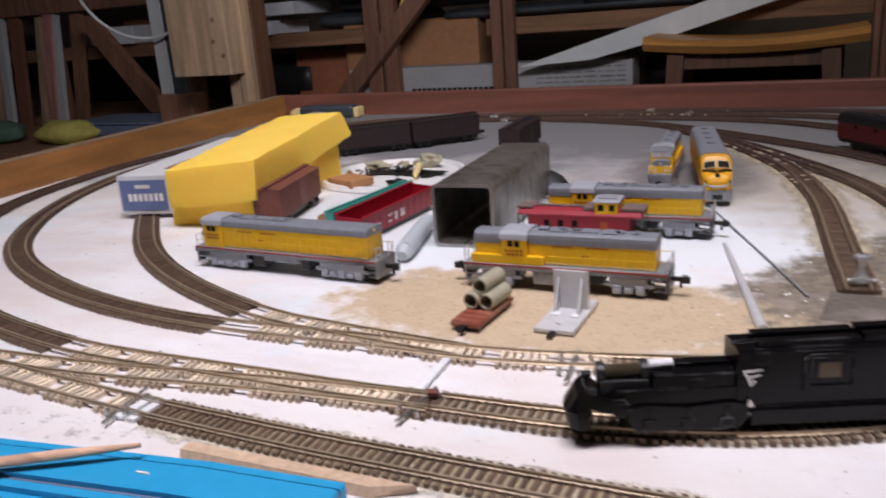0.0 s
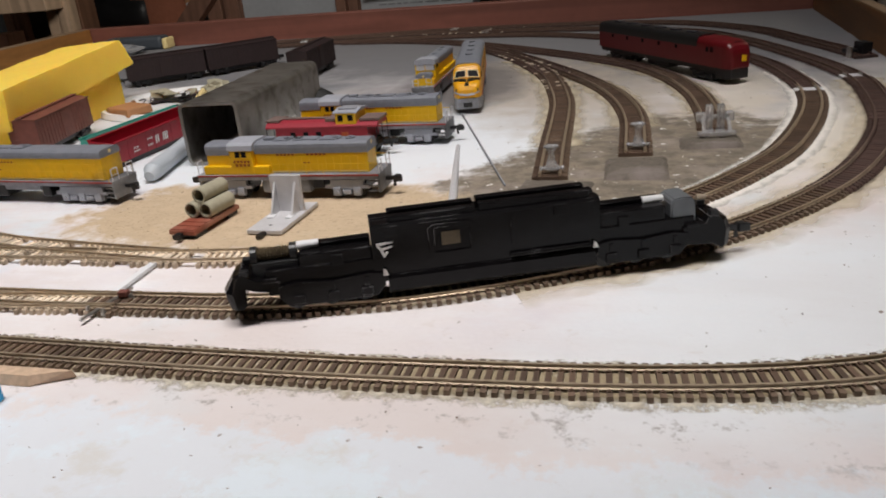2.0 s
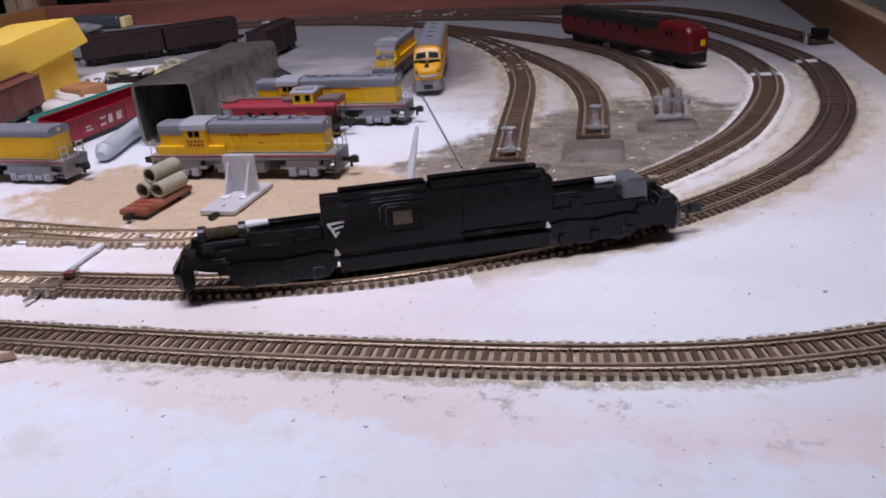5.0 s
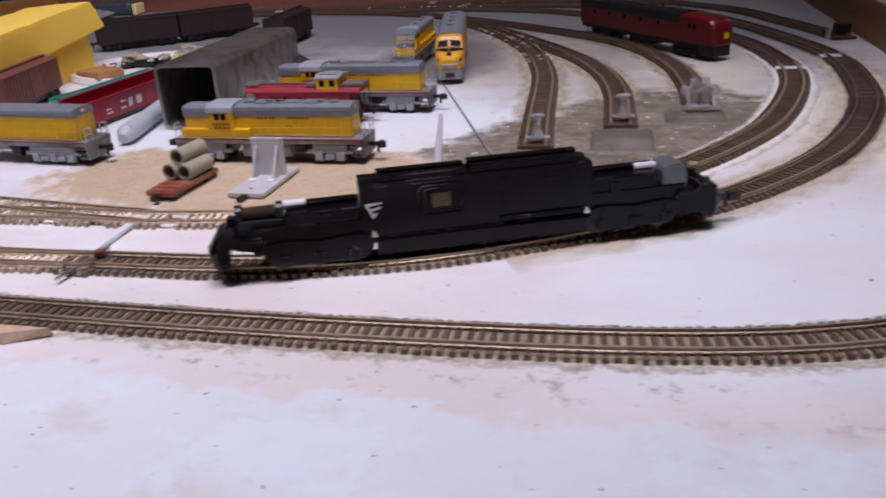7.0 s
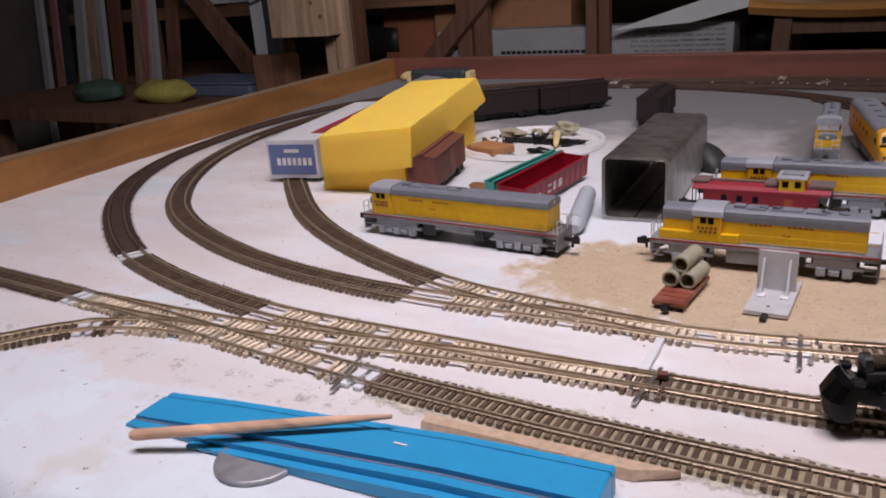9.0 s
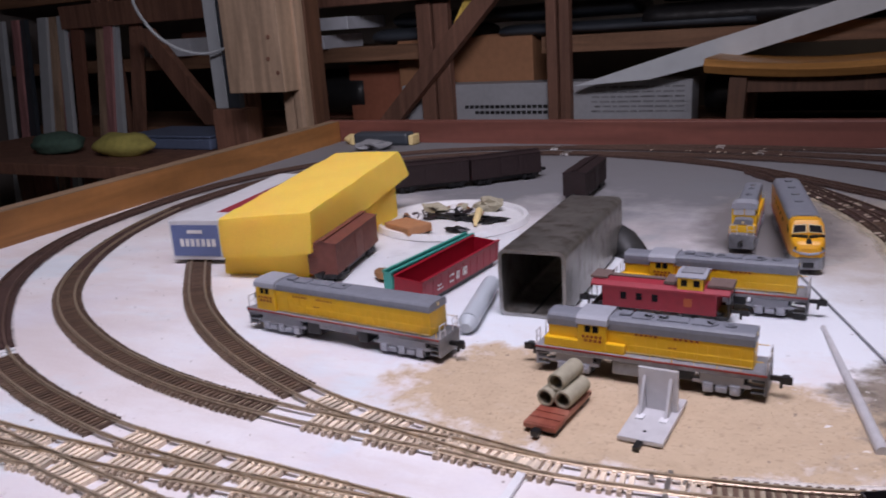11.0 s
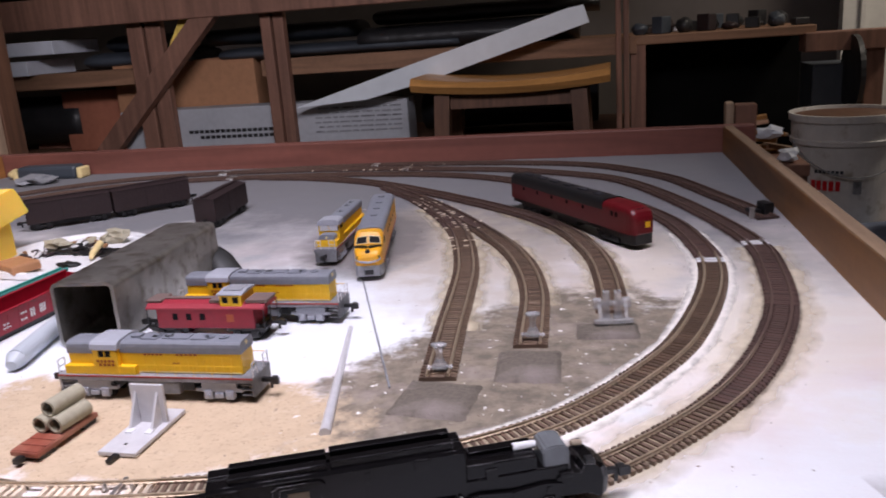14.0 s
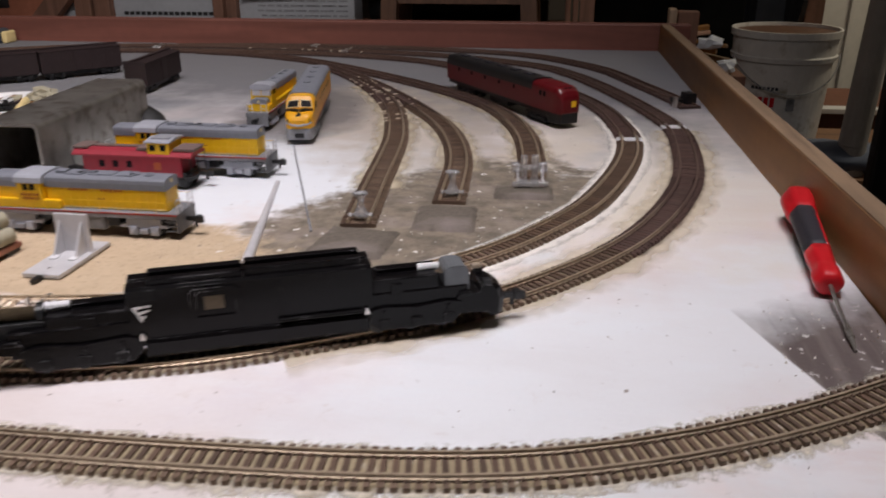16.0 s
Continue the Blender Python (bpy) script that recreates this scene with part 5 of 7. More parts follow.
                part("brake_hanger", boxes((xx - 0.0007, xx + 0.0007, *near(0.0074, 0.0080), 0.0062, 0.0092), bevel=0.0002), M_BLACK, truck_)
        for x0 in (-0.0340, 0.0345):
            mark = bmesh.new()
            loft(mark, [[(x0 + 0.0006, y, 0.0088), (x0 + 0.0024, y, 0.0088), (x0 + 0.0018, y, 0.0106), (x0 + 0.0010, y, 0.0112)] for y in near(0.0074, 0.0081)])
            part("pickup_clip", mark, M_SOLDER, t, "bright metal pickup clip")
        y6, y7 = near(0.0066, 0.0069)
        glyph = bmesh.new()
        for a, b in (((-0.0345, 0.0194), (-0.0292, 0.0199)), ((-0.0340, 0.0190), (-0.0330, 0.0172)), ((-0.0330, 0.0176), (-0.0296, 0.0184)), ((-0.0330, 0.0172), (-0.0322, 0.0148)), ((-0.0312, 0.0166), (-0.0322, 0.0154))):
            d = Vector((b[0] - a[0], b[1] - a[1])).normalized()
            nrm = Vector((-d.y, d.x)) * 0.00042
            q = [(a[0] + nrm.x, a[1] + nrm.y), (b[0] + nrm.x * 0.7, b[1] + nrm.y * 0.7), (b[0] - nrm.x * 0.7, b[1] - nrm.y * 0.7), (a[0] - nrm.x, a[1] - nrm.y)]
            loft(glyph, [[(x, y, z) for x, z in q] for y in (y6, y7)])
        part("paint_mark", glyph, M_WHITEINK, t, "white brush-painted mark")
    worm = bmesh.new()
    for x0, x1, r in ((-0.0742, -0.0722, 0.0033), (-0.0618, -0.0597, 0.0033)):
        rod(worm, (x0, 0, 0.0186), (x1, 0, 0.0186), r, 18)
    box(worm, -0.0740, -0.0596, -0.0036, 0.0036, 0.0120, 0.0170, bevel=0.0004)
    part("worm_housing", worm, M_DARK, t, "dark worm gear housing")
    gear = bmesh.new()
    loft(gear, [[(-0.0722 + 0.00045 * k, (0.0019 + 0.0005 * (k % 2)) * math.cos(j * math.tau / 14), 0.0188 + (0.0019 + 0.0005 * (k % 2)) * math.sin(j * math.tau / 14)) for j in range(14)] for k in range(24)])
    part("worm_gear", gear, M_BRASS, t, "brass worm gear")
    for x0, x1 in ((-0.0595, -0.0525), (0.0540, 0.0612)):
        part("white_shaft", rod(bmesh.new(), (x0, 0.0, 0.0204), (x1, 0.0, 0.0206), 0.0016, 12, 0.0013), M_WHITE, t, "white plastic drive shaft")
    tower = bmesh.new()
    prism_y(tower, [(0.0622, 0.0110), (0.0621, 0.0200), (0.0630, 0.0214), (0.0660, 0.0219), (0.0694, 0.0214), (0.0704, 0.0198), (0.0708, 0.0110)], -0.0056, 0.0056)
    bmesh.ops.bevel(tower, geom=list(tower.edges), offset=0.0005, segments=2, affect="EDGES")
    part("gear_tower", tower, M_TOWER, t, "shiny grey gear tower")
    part("lamp_bulb", rod(bmesh.new(), (0.0720, -0.002, 0.0200), (0.0752, -0.002, 0.0198), 0.0010, 10), M_PALETIE, t, "tiny amber bulb")
    for s in (-1, 1):
        end = bmesh.new()
        prof = [(0.0660, 0.0046), (0.0760, 0.0040), (0.0815, 0.0020), (0.0832, 0.0026), (0.0838, 0.0085), (0.0822, 0.0122), (0.0790, 0.0142), (0.0748, 0.0144), (0.0735, 0.0118), (0.0660, 0.0112)]
        if s < 0:
            prof = [(0.0660, 0.0072), (0.0738, 0.0086), (0.0770, 0.0098), (0.0778, 0.0040), (0.0800, 0.0026), (0.0832, 0.0028), (0.0842, 0.0086), (0.0806, 0.0140), (0.0780, 0.0150), (0.0735, 0.0122), (0.0660, 0.0112)]
        loft(end, [[(s * x - s * k * max(0, x - 0.076), y, z) for x, z in prof] for y, k in ((-0.0070, 0.40), (-0.0050, 0.10), (0.0, 0.0), (0.0050, 0.10), (0.0070, 0.40))])
        part("pilot", end, M_BLACK, t, "curved black end platform")
        for y in (-0.0056, 0.0056):
            part("lamp_clip", boxes((s * 0.0765 - 0.0014, s * 0.0765 + 0.0014, y - 0.0014, y + 0.0014, 0.0142, 0.0162), bevel=0.0003), M_DARK, t, "dark contact clip")
            part("step_lug", boxes((s * 0.0690 - 0.0022, s * 0.0690 + 0.0022, y - 0.0020, y + 0.0020, 0.0110, 0.0128), bevel=0.0005), M_BLACK, t, "black step lug")
        for k in range(3):
            wheelset(t, s * 0.0505 + (k - 1) * 0.0108, 0.0030, M_DARK)
        if s > 0:
            coupler(t, 0.0832, 1, 0.0062)
    return t


black_chassis(pose(0.0935, 0.2410, RAIL_TOP + 0.0002, 0, 0, 22.8) @ Matrix.Diagonal((1.05, 1.0, 1.0, 1.0)))

# ---------------------------------------------------------------- cars on the layout


def caboose(m):
    t = thing("caboose", m, "red model caboose with yellow cupola", "model rail car")
    h, w = 0.0345, 0.0180
    part("body", boxes((-h + 0.006, h - 0.006, -w / 2, w / 2, 0.0070, 0.0185), bevel=0.0003), M_CABOOSE, t, "red caboose body")
    roof = bmesh.new()
    prism_x(roof, [(-w / 2 - 0.0003, 0.0178), (-w / 2 - 0.0003, 0.0186), (-w / 2 + 0.0022, 0.0202), (-w / 5, 0.0210), (0, 0.0213), (w / 5, 0.0210), (w / 2 - 0.0022, 0.0202), (w / 2 + 0.0003, 0.0186), (w / 2 + 0.0003, 0.0178)], -h, h)
    part("roof", roof, M_PINKRED, t, "red roof coloured lighter as if lit from above")
    part("roof_walk", boxes((-h - 0.001, -h + 0.008, -0.0062, 0.0062, 0.0209, 0.0219), (-h + 0.0081, 0.002, -0.0018, 0.0018, 0.0213, 0.0219), (0.0025, 0.0085, -0.0066, 0.0066, 0.0208, 0.0222), (0.0235, h + 0.001, -0.0066, 0.0066, 0.0208, 0.0222)), material("dusty_brown_walk", (0.17, 0.115, 0.10), 0.7, vary=0.2, grain=300), t, "dusty grey brown roof walks")
    cup = boxes((0.0095, 0.0220, -w / 2 + 0.0008, w / 2 - 0.0008, 0.0180, 0.0258), bevel=0.0003)
    cupo = part("cupola", cup, M_YELLOW, t, "yellow cupola")
    cr = bmesh.new()
    prism_x(cr, [(-w / 2, 0.0256), (-w / 2, 0.0262), (0, 0.0274), (w / 2, 0.0262), (w / 2, 0.0256)], 0.0085, 0.0230)
    part("cupola_roof", cr, M_LIGHTGREY, cupo, "light grey cupola roof")
    part("cupola_hatch", boxes((0.0105, 0.0210, -0.0045, 0.0045, 0.0266, 0.0276), bevel=0.0002), M_UNDER, cupo, "grey ridge on the cupola roof")
    for s in (-1, 1):
        y0, y1 = sorted((s * (w / 2 - 0.0009), s * (w / 2 - 0.0006)))
        for x in (0.0112, 0.0172):
            part("window", boxes((x, x + 0.0030, y0, y1, 0.0212, 0.0244)), M_WINDOW, cupo)
        y0, y1 = sorted((s * (w / 2 - 0.0001), s * (w / 2 + 0.0002)))
        for x in (-0.019, -0.011, -0.003):
            part("window", boxes((x, x + 0.0030, y0, y1, 0.0118, 0.0155)), M_WINDOW, t, "dark square window")
        bm = boxes((-h, -h + 0.006, -w / 2, w / 2, 0.0066, 0.0074)) if s < 0 else boxes((h - 0.006, h, -w / 2, w / 2, 0.0066, 0.0074))
        for y in (-w / 2, 0, w / 2):
            rod(bm, (s * (h - 0.0004), y, 0.0070), (s * (h - 0.0004), y, 0.0185), 0.0003, 5)
        part("end_platform", bm, M_DARK, t, "dark end platform with rails")
        truck(t, s * 0.0225, 2, M_DARK, 0.0100)
        coupler(t, s * h, s)
    part("emblem", boxes((0.0128, 0.0168, -w / 2 - 0.0002, -w / 2, 0.0108, 0.0150)), M_INK, t)
    return t


caboose(pose(-0.0385, 0.4140, 0.0, 0, 0, 0.5))


def boxcar(m, label, L, mat):
    t = thing("boxcar", m, label, "model rail car", "boxcars")
    h, w, z0, z1 = L / 2, 0.0195, 0.0065, 0.0262
    b, ribs = boxes((-h, h, -w / 2, w / 2, z0, z1), bevel=0.0003), []
    k = -h + 0.004
    while k < h - 0.003:
        for s in (-1, 1):
            y0, y1 = sorted((s * w / 2, s * (w / 2 + 0.0003)))
            if abs(k) > 0.007:
                ribs.append((k, k + 0.0006, y0, y1, z0 + 0.0005, z1 - 0.0012))
        k += 0.0042
    body = part("body", b, mat, t, "ribbed car body")
    part("underframe", boxes((-h + 0.002, h - 0.002, -0.0070, 0.0070, 0.0030, z0)), M_DARK, t)
    for r in ribs:
        part("rib", boxes(r), mat, body)
    roof = bmesh.new()
    prism_x(roof, [(-w / 2 - 0.0004, z1 - 0.0004), (-w / 2 - 0.0004, z1 + 0.0002), (0, z1 + 0.0018), (w / 2 + 0.0004, z1 + 0.0002), (w / 2 + 0.0004, z1 - 0.0004)], -h - 0.0003, h + 0.0003)
    part("roof", roof, mat, t)
    part("roof_walk", boxes((-h - 0.001, h + 0.001, -0.0018, 0.0018, z1 + 0.0020, z1 + 0.0027)), mat, t, "raised roof walk")
    for s in (-1, 1):
        y0, y1 = sorted((s * w / 2, s * (w / 2 + 0.0006)))
        part("door", boxes((-0.006, 0.006, y0, y1, z0 + 0.0006, z1 - 0.0015), bevel=0.0002), mat, t, "sliding side door")
        lad = bmesh.new()
        for k in range(6):
            rod(lad, (s * (h + 0.0003), 0.0035, z0 + 0.002 + k * 0.003), (s * (h + 0.0003), 0.0085, z0 + 0.002 + k * 0.003), 0.0003, 5)
        part("ladder", lad, mat, t)
        truck(t, s * (h - 0.013), 2, M_DARK, 0.0100)
        coupler(t, s * h, s)
    return t


boxcar(pose(-0.2570, 0.4440, 0.0, 0, 0, 104.0), "reddish brown model boxcar standing beside the foam", 0.078, M_OXIDE)
boxcar(pose(-0.3260, 0.6850, 0.0, 0, 0, 40.0), "dark brown model boxcar by the turntable dish", 0.074, M_DARKOXIDE)
boxcar(pose(-0.2710, 0.7350, 0.0, 0, 0, 48.0), "dark brown model boxcar at the end of a row", 0.074, M_DARKOXIDE)
boxcar(pose(-0.1720, 0.6920, 0.0, 0, 0, 94.0), "single dark brown model boxcar standing alone", 0.076, M_DARKOXIDE)


def gondola(m, label, mat, letter, w=0.0190):
    t = thing("gondola_car", m, label, "model rail car", "gondolas")
    L, z0, z1 = 0.092, 0.0040, 0.0165
    h = L / 2
    b = boxes((-h, h, -w / 2, -w / 2 + 0.0010, z0, z1), (-h, h, w / 2 - 0.0010, w / 2, z0, z1), (-h, -h + 0.0010, -w / 2 + 0.001, w / 2 - 0.001, z0, z1), (h - 0.0010, h, -w / 2 + 0.001, w / 2 - 0.001, z0, z1), (-h + 0.001, h - 0.001, -w / 2 + 0.001, w / 2 - 0.001, z0, z0 + 0.0010))
    for s in (-1, 1):
        for k in range(11):
            x = -h + 0.003 + k * (L - 0.006) / 10
            y0, y1 = sorted((s * w / 2, s * (w / 2 + 0.00025)))
            box(b, x - 0.0003, x + 0.0004, y0, y1, z0, z1 - 0.0012)
        y0, y1 = sorted((s * (w / 2 - 0.0012), s * (w / 2 + 0.0007)))
        box(b, -h, h, y0, y1, z1, z1 + 0.0010)
    part("body", b, mat, t, "open gondola body")
    if letter:
        for s in (-1, 1):
            bars(t, "lettering", [(-0.0165, -0.0112, 0.0072, 0.0084), (-0.0165, -0.0112, 0.0112, 0.0124), (-0.0088, -0.0046, 0.0072, 0.0124), (-0.0011, 0.0042, 0.0072, 0.0124)], s * (w / 2 + 0.0003), M_WHITEINK, "white block lettering")
            bars(t, "small_lettering", [(-0.030, -0.024, 0.0070, 0.0080), (-0.030, -0.025, 0.0092, 0.0102)], s * (w / 2 + 0.0003), M_WHITEINK, "small white lettering")
    part("underframe", boxes((-h + 0.004, h - 0.004, -w / 2 + 0.0015, w / 2 - 0.0015, 0.0, z0)), M_DARK, t)
    return t


gondola(pose(-0.1720, 0.4320, 0.0, 5, 0, 87.0), "bright red open gondola car with white lettering", M_RED, True)
gondola(pose(-0.1880, 0.4400, 0.0, 0, 0, 85.0), "narrow teal green open gondola car beside the red one", M_TEAL, False, 0.0062)

# ---------------------------------------------------------------- loose things on the layout


def steel_tube():
    t = thing("steel_tube", pose(-0.1060, 0.4600, 0.0, 0, 0, 94.0), "square mill-finish steel tube lying on the layout", "steel tube")
    w, k, h = 0.0370, 0.0020, 0.067
    bm = bmesh.new()

    def ring(s, r, n=5):
        out = []
        for cx, cz, a0 in ((1, 1, 0), (-1, 1, 90), (-1, -1, 180), (1, -1, 270)):
            for i in range(n):
                a = radians(a0 + 90 * i / (n - 1))
                out.append((cx * (s / 2 - r) + math.cos(a) * r, w / 2 + cz * (s / 2 - r) + math.sin(a) * r))
        return out

    outer, inner = ring(w, 0.0040), ring(w - 2 * k, 0.0022)
    cols = [[bm.verts.new((x, y, z)) for y, z in prof] for x, prof in ((-h, outer), (h, outer), (h, inner), (-h, inner))]
    n = len(outer)
    for a, b in zip(cols, cols[1:] + cols[:1]):
        for i in range(n):
            bm.faces.new((a[i], a[(i + 1) % n], b[(i + 1) % n], b[i]))
    part("tube_wall", bm, M_STEEL, t, smooth=False)
    part("weld_seam", boxes((-h + 0.0005, h - 0.0005, -0.0006, 0.0006, k - 0.0002, k + 0.0004)), M_DARK, t, "dark inner weld seam")
    lip = bmesh.new()
    cut_ = [[lip.verts.new((x, y, z)) for y, z in prof] for x, prof in ((-h - 0.00015, ring(w - 0.0006, 0.0038)), (-h - 0.00015, ring(w - 2 * k + 0.0006, 0.0025)))]
    for i in range(n):
        lip.faces.new((cut_[0][i], cut_[0][(i + 1) % n], cut_[1][(i + 1) % n], cut_[1][i]))
    part("cut_edge", lip, M_CUT, t, "brighter sawn edge")
    return t


steel_tube()


def foam_block():
    """A thick slab of soft foam leaning from a lower block up over the boxcar."""
    t = thing("foam_packing", pose(-0.300, 0.480, 0.0), "yellow foam packing slab leaning over a box and a boxcar", "foam packing")
    low = [(-0.0205, -0.086, 0.0140), (0.0485, -0.079, 0.0205), (0.0040, 0.118, 0.0320), (-0.0740, 0.130, 0.0270)]
    top = [(-0.0215, -0.085, 0.0405), (0.0480, -0.076, 0.0470), (-0.0010, 0.113, 0.0530), (-0.0770, 0.127, 0.0480)]

    def soft(low, top, seed, nu, nv, nw):
        a = [Vector(p) for p in low]
        b = [Vector(p) for p in top]
        bm = bmesh.new()

        def at(u, v, w):
            p = (a[0] * (1 - u) + a[1] * u) * (1 - v) + (a[3] * (1 - u) + a[2] * u) * v
            q = (b[0] * (1 - u) + b[1] * u) * (1 - v) + (b[3] * (1 - u) + b[2] * u) * v
            return p * (1 - w) + q * w
        verts = {}

        def vert(i, j, k):
            if (i, j, k) not in verts:
                co = at(i / nu, j / nv, k / nw)
                ends = sum(c in (0, n) for c, n in ((i, nu), (j, nv), (k, nw)))
                if ends >= 2:
                    co = co.lerp(at(0.5, 0.5, 0.5), 0.007 if ends == 2 else 0.014)
                verts[i, j, k] = bm.verts.new(co + 0.0006 * noise.noise_vector(co * 40 + Vector((seed, 0, 0))) + 0.0004 * noise.noise_vector(co * 500))
            return verts[i, j, k]

        for i in range(nu):
            for j in range(nv):
                for k in (0, nw):
                    bm.faces.new((vert(i, j, k), vert(i + 1, j, k), vert(i + 1, j + 1, k), vert(i, j + 1, k)))
        for i in range(nu):
            for k in range(nw):
                for j in (0, nv):
                    bm.faces.new((vert(i, j, k), vert(i + 1, j, k), vert(i + 1, j, k + 1), vert(i, j, k + 1)))
        for j in range(nv):
            for k in range(nw):
                for i in (0, nu):
                    bm.faces.new((vert(i, j, k), vert(i, j + 1, k), vert(i, j + 1, k + 1), vert(i, j, k + 1)))
        edge = {v for key, v in verts.items() if sum(c in (0, n) for c, n in zip(key, (nu, nv, nw))) >= 2}
        for e in bm.edges:
            if e.verts[0] in edge and e.verts[1] in edge:
                e.smooth = False
        return bm

    part("slab", soft(low, top, 3, 16, 38, 8), M_FOAM, t, "thick cut yellow foam slab", smooth=True)
    under = [(-0.0300, -0.076, 0.0), (0.0345, -0.066, 0.0), (0.004, 0.095, 0.0), (-0.055, 0.100, 0.0)]
    cap = [(-0.0260, -0.078, 0.0165), (0.0380, -0.070, 0.0220), (0.004, 0.095, 0.0310), (-0.055, 0.100, 0.0290)]
    part("lower_block", soft(under, cap, 8, 14, 30, 6), M_FOAM, t, "lower foam block", smooth=True)
    return t


foam_block()


def card_box():
    t = thing("cardboard_box", pose(-0.3820, 0.4885, RAIL_TOP, 0, 0, 103.0), "long white box with blue end label and red side", "box", "")
    part("carton", boxes((-0.074, 0.100, -0.0205, 0.0205, 0.0, 0.0290), bevel=0.0006), M_CARD, t, "white carton")
    part("end_label", boxes((-0.0744, -0.0740, -0.0185, 0.0185, 0.0030, 0.0255)), M_BLUECARD, t, "blue end label")
    lab = bmesh.new()
    for k in range(7):
        box(lab, -0.0747, -0.0744, -0.0155 + k * 0.0042, -0.0128 + k * 0.0042, 0.0100, 0.0155)
    box(lab, -0.0747, -0.0744, -0.006, 0.006, 0.0195, 0.0220)
    part("label_print", lab, M_WHITEINK, t, "white printed number bars")
    part("side_label", boxes((-0.050, 0.096, -0.0175, -0.005, 0.0290, 0.0293)), M_PINKRED, t, "red printed panel")
    return t


card_box()


def dish():
    t = thing("turntable_dish", pose(-0.2440, 0.5740, 0.0), "white round dish holding brown scrap pieces", "dish")
    bm = bmesh.new()
    prof = [(0.0, 0.0015), (0.0560, 0.0015), (0.0575, 0.0045), (0.0605, 0.0045), (0.0620, 0.0003)]
    n = 56
    rings = [[bm.verts.new((r * math.cos(i * math.tau / n), r * math.sin(i * math.tau / n), z)) for i in range(n)] for r, z in prof[1:]]
    for a, b in zip(rings, rings[1:]):
        for i in range(n):
            bm.faces.new((a[i], a[(i + 1) % n], b[(i + 1) % n], b[i]))
    bm.faces.new(rings[0])
    part("dish_body", bm, M_WHITE, t, "white plastic dish")
    return t


dish()


def lump(name, m, mat, label, cat, sx, sy, sz, seed, group="", jag=0.0):
    bm = bmesh.new()
    bmesh.ops.create_icosphere(bm, subdivisions=2 if jag else 3, radius=1)
    for v in bm.verts:
        k = 1 + 0.22 * noise.noise(v.co * 1.6 + Vector((seed, 0, 0))) + (0.06 + jag) * noise.noise(v.co * (2.7 if jag else 6) + Vector((seed, 4, 0)))
        v.co = Vector((v.co.x * sx * k, v.co.y * sy * k, max(-0.9, v.co.z) * sz * k + sz * 0.9))
    return solo(name, bm, mat, m, label, cat, group, smooth=not jag)


solo("brown_block", boxes((-0.0195, 0.0195, -0.0105, 0.0105, 0.0, 0.0068), bevel=0.0012), M_CLAY, pose(-0.2595, 0.5305, 0.0022, 2, -3, -30), "flat brown clay block lying in the dish", "scrap")
lump("scrap_piece", pose(-0.2670, 0.5860, 0.002), M_PIPE, "tan scrap piece in the dish", "scrap", 0.010, 0.007, 0.005, 2, jag=0.7)
lump("scrap_piece", pose(-0.2470, 0.5740, 0.002), M_DARK, "dark scrap strip in the dish", "scrap", 0.020, 0.004, 0.002, 3, jag=0.7)
lump("scrap_piece", pose(-0.2270, 0.6090, 0.002), M_PIPE, "olive tan scrap piece at the dish rim", "scrap", 0.013, 0.008, 0.006, 5, jag=0.7)
lump("scrap_piece", pose(-0.2130, 0.5760, 0.002), M_DARK, "dark flat scrap piece in the dish", "scrap", 0.016, 0.005, 0.002, 6, jag=0.7)
lump("scrap_piece", pose(-0.2200, 0.5360, 0.002), M_DARK, "small black scrap piece in the dish", "scrap", 0.008, 0.004, 0.0025, 7, jag=0.7)
lump("scrap_piece", pose(-0.214, 0.430, 0.0), M_LEAF, "brown flat scrap piece by the gondola", "scrap", 0.013, 0.009, 0.003, 8, jag=0.7)
random.seed(23)
for k in range(40):
    a, r = random.uniform(-0.3, math.pi * 1.15), random.uniform(0.004, 0.040)
    shard = bmesh.new()
    n = 7
    sx, sy = random.uniform(0.004, 0.011), random.uniform(0.0015, 0.0045)
    outline = [(sx * math.cos(i * math.tau / n) * random.uniform(0.7, 1.2), sy * math.sin(i * math.tau / n) * random.uniform(0.7, 1.3)) for i in range(n)]
    loft(shard, [[(x, y, z + 0.0012 * math.sin(x * 300)) for x, y in outline] for z in (0.0012, 0.0026)])
    solo("scrap_shard", shard, random.choice((M_DARK, M_DARK, M_LEAF, M_PIPE, M_DARKOXIDE, M_WHITE)), pose(-0.244 + r * math.cos(a), 0.574 + r * math.sin(a), 0.0015, 0, 0, random.uniform(0, 180)), "small flat scrap shard lying in the dish", "scrap", "scraps in the dish")
bm = rod(bmesh.new(), (0, -0.014, 0.006), (0, 0.010, 0.008), 0.0024, 12, 0.0030)
rod(bm, (0, -0.020, 0.004), (0, -0.0139, 0.006), 0.0012, 10, 0.0024)
solo("marker_tip", bm, M_CREAM, pose(-0.2200, 0.5720, 0.0, 0, 0, 20), "cream tapered plastic tip lying in the dish", "scrap")

bm = rod(bmesh.new(), (0.0, 0.0, 0.0052), (0.0, 0.062, 0.0052), 0.0052, 20)
rod(bm, (0, -0.0060, 0.0040), (0, 0.0001, 0.0052), 0.0028, 20, 0.0052)
solo("white_tube", bm, M_PVC, pose(-0.1250, 0.3640, 0.0, 0, 0, 14), "pale bluish plastic tube lying beside the steel tube", "tube", smooth=False)

plow = bmesh.new()
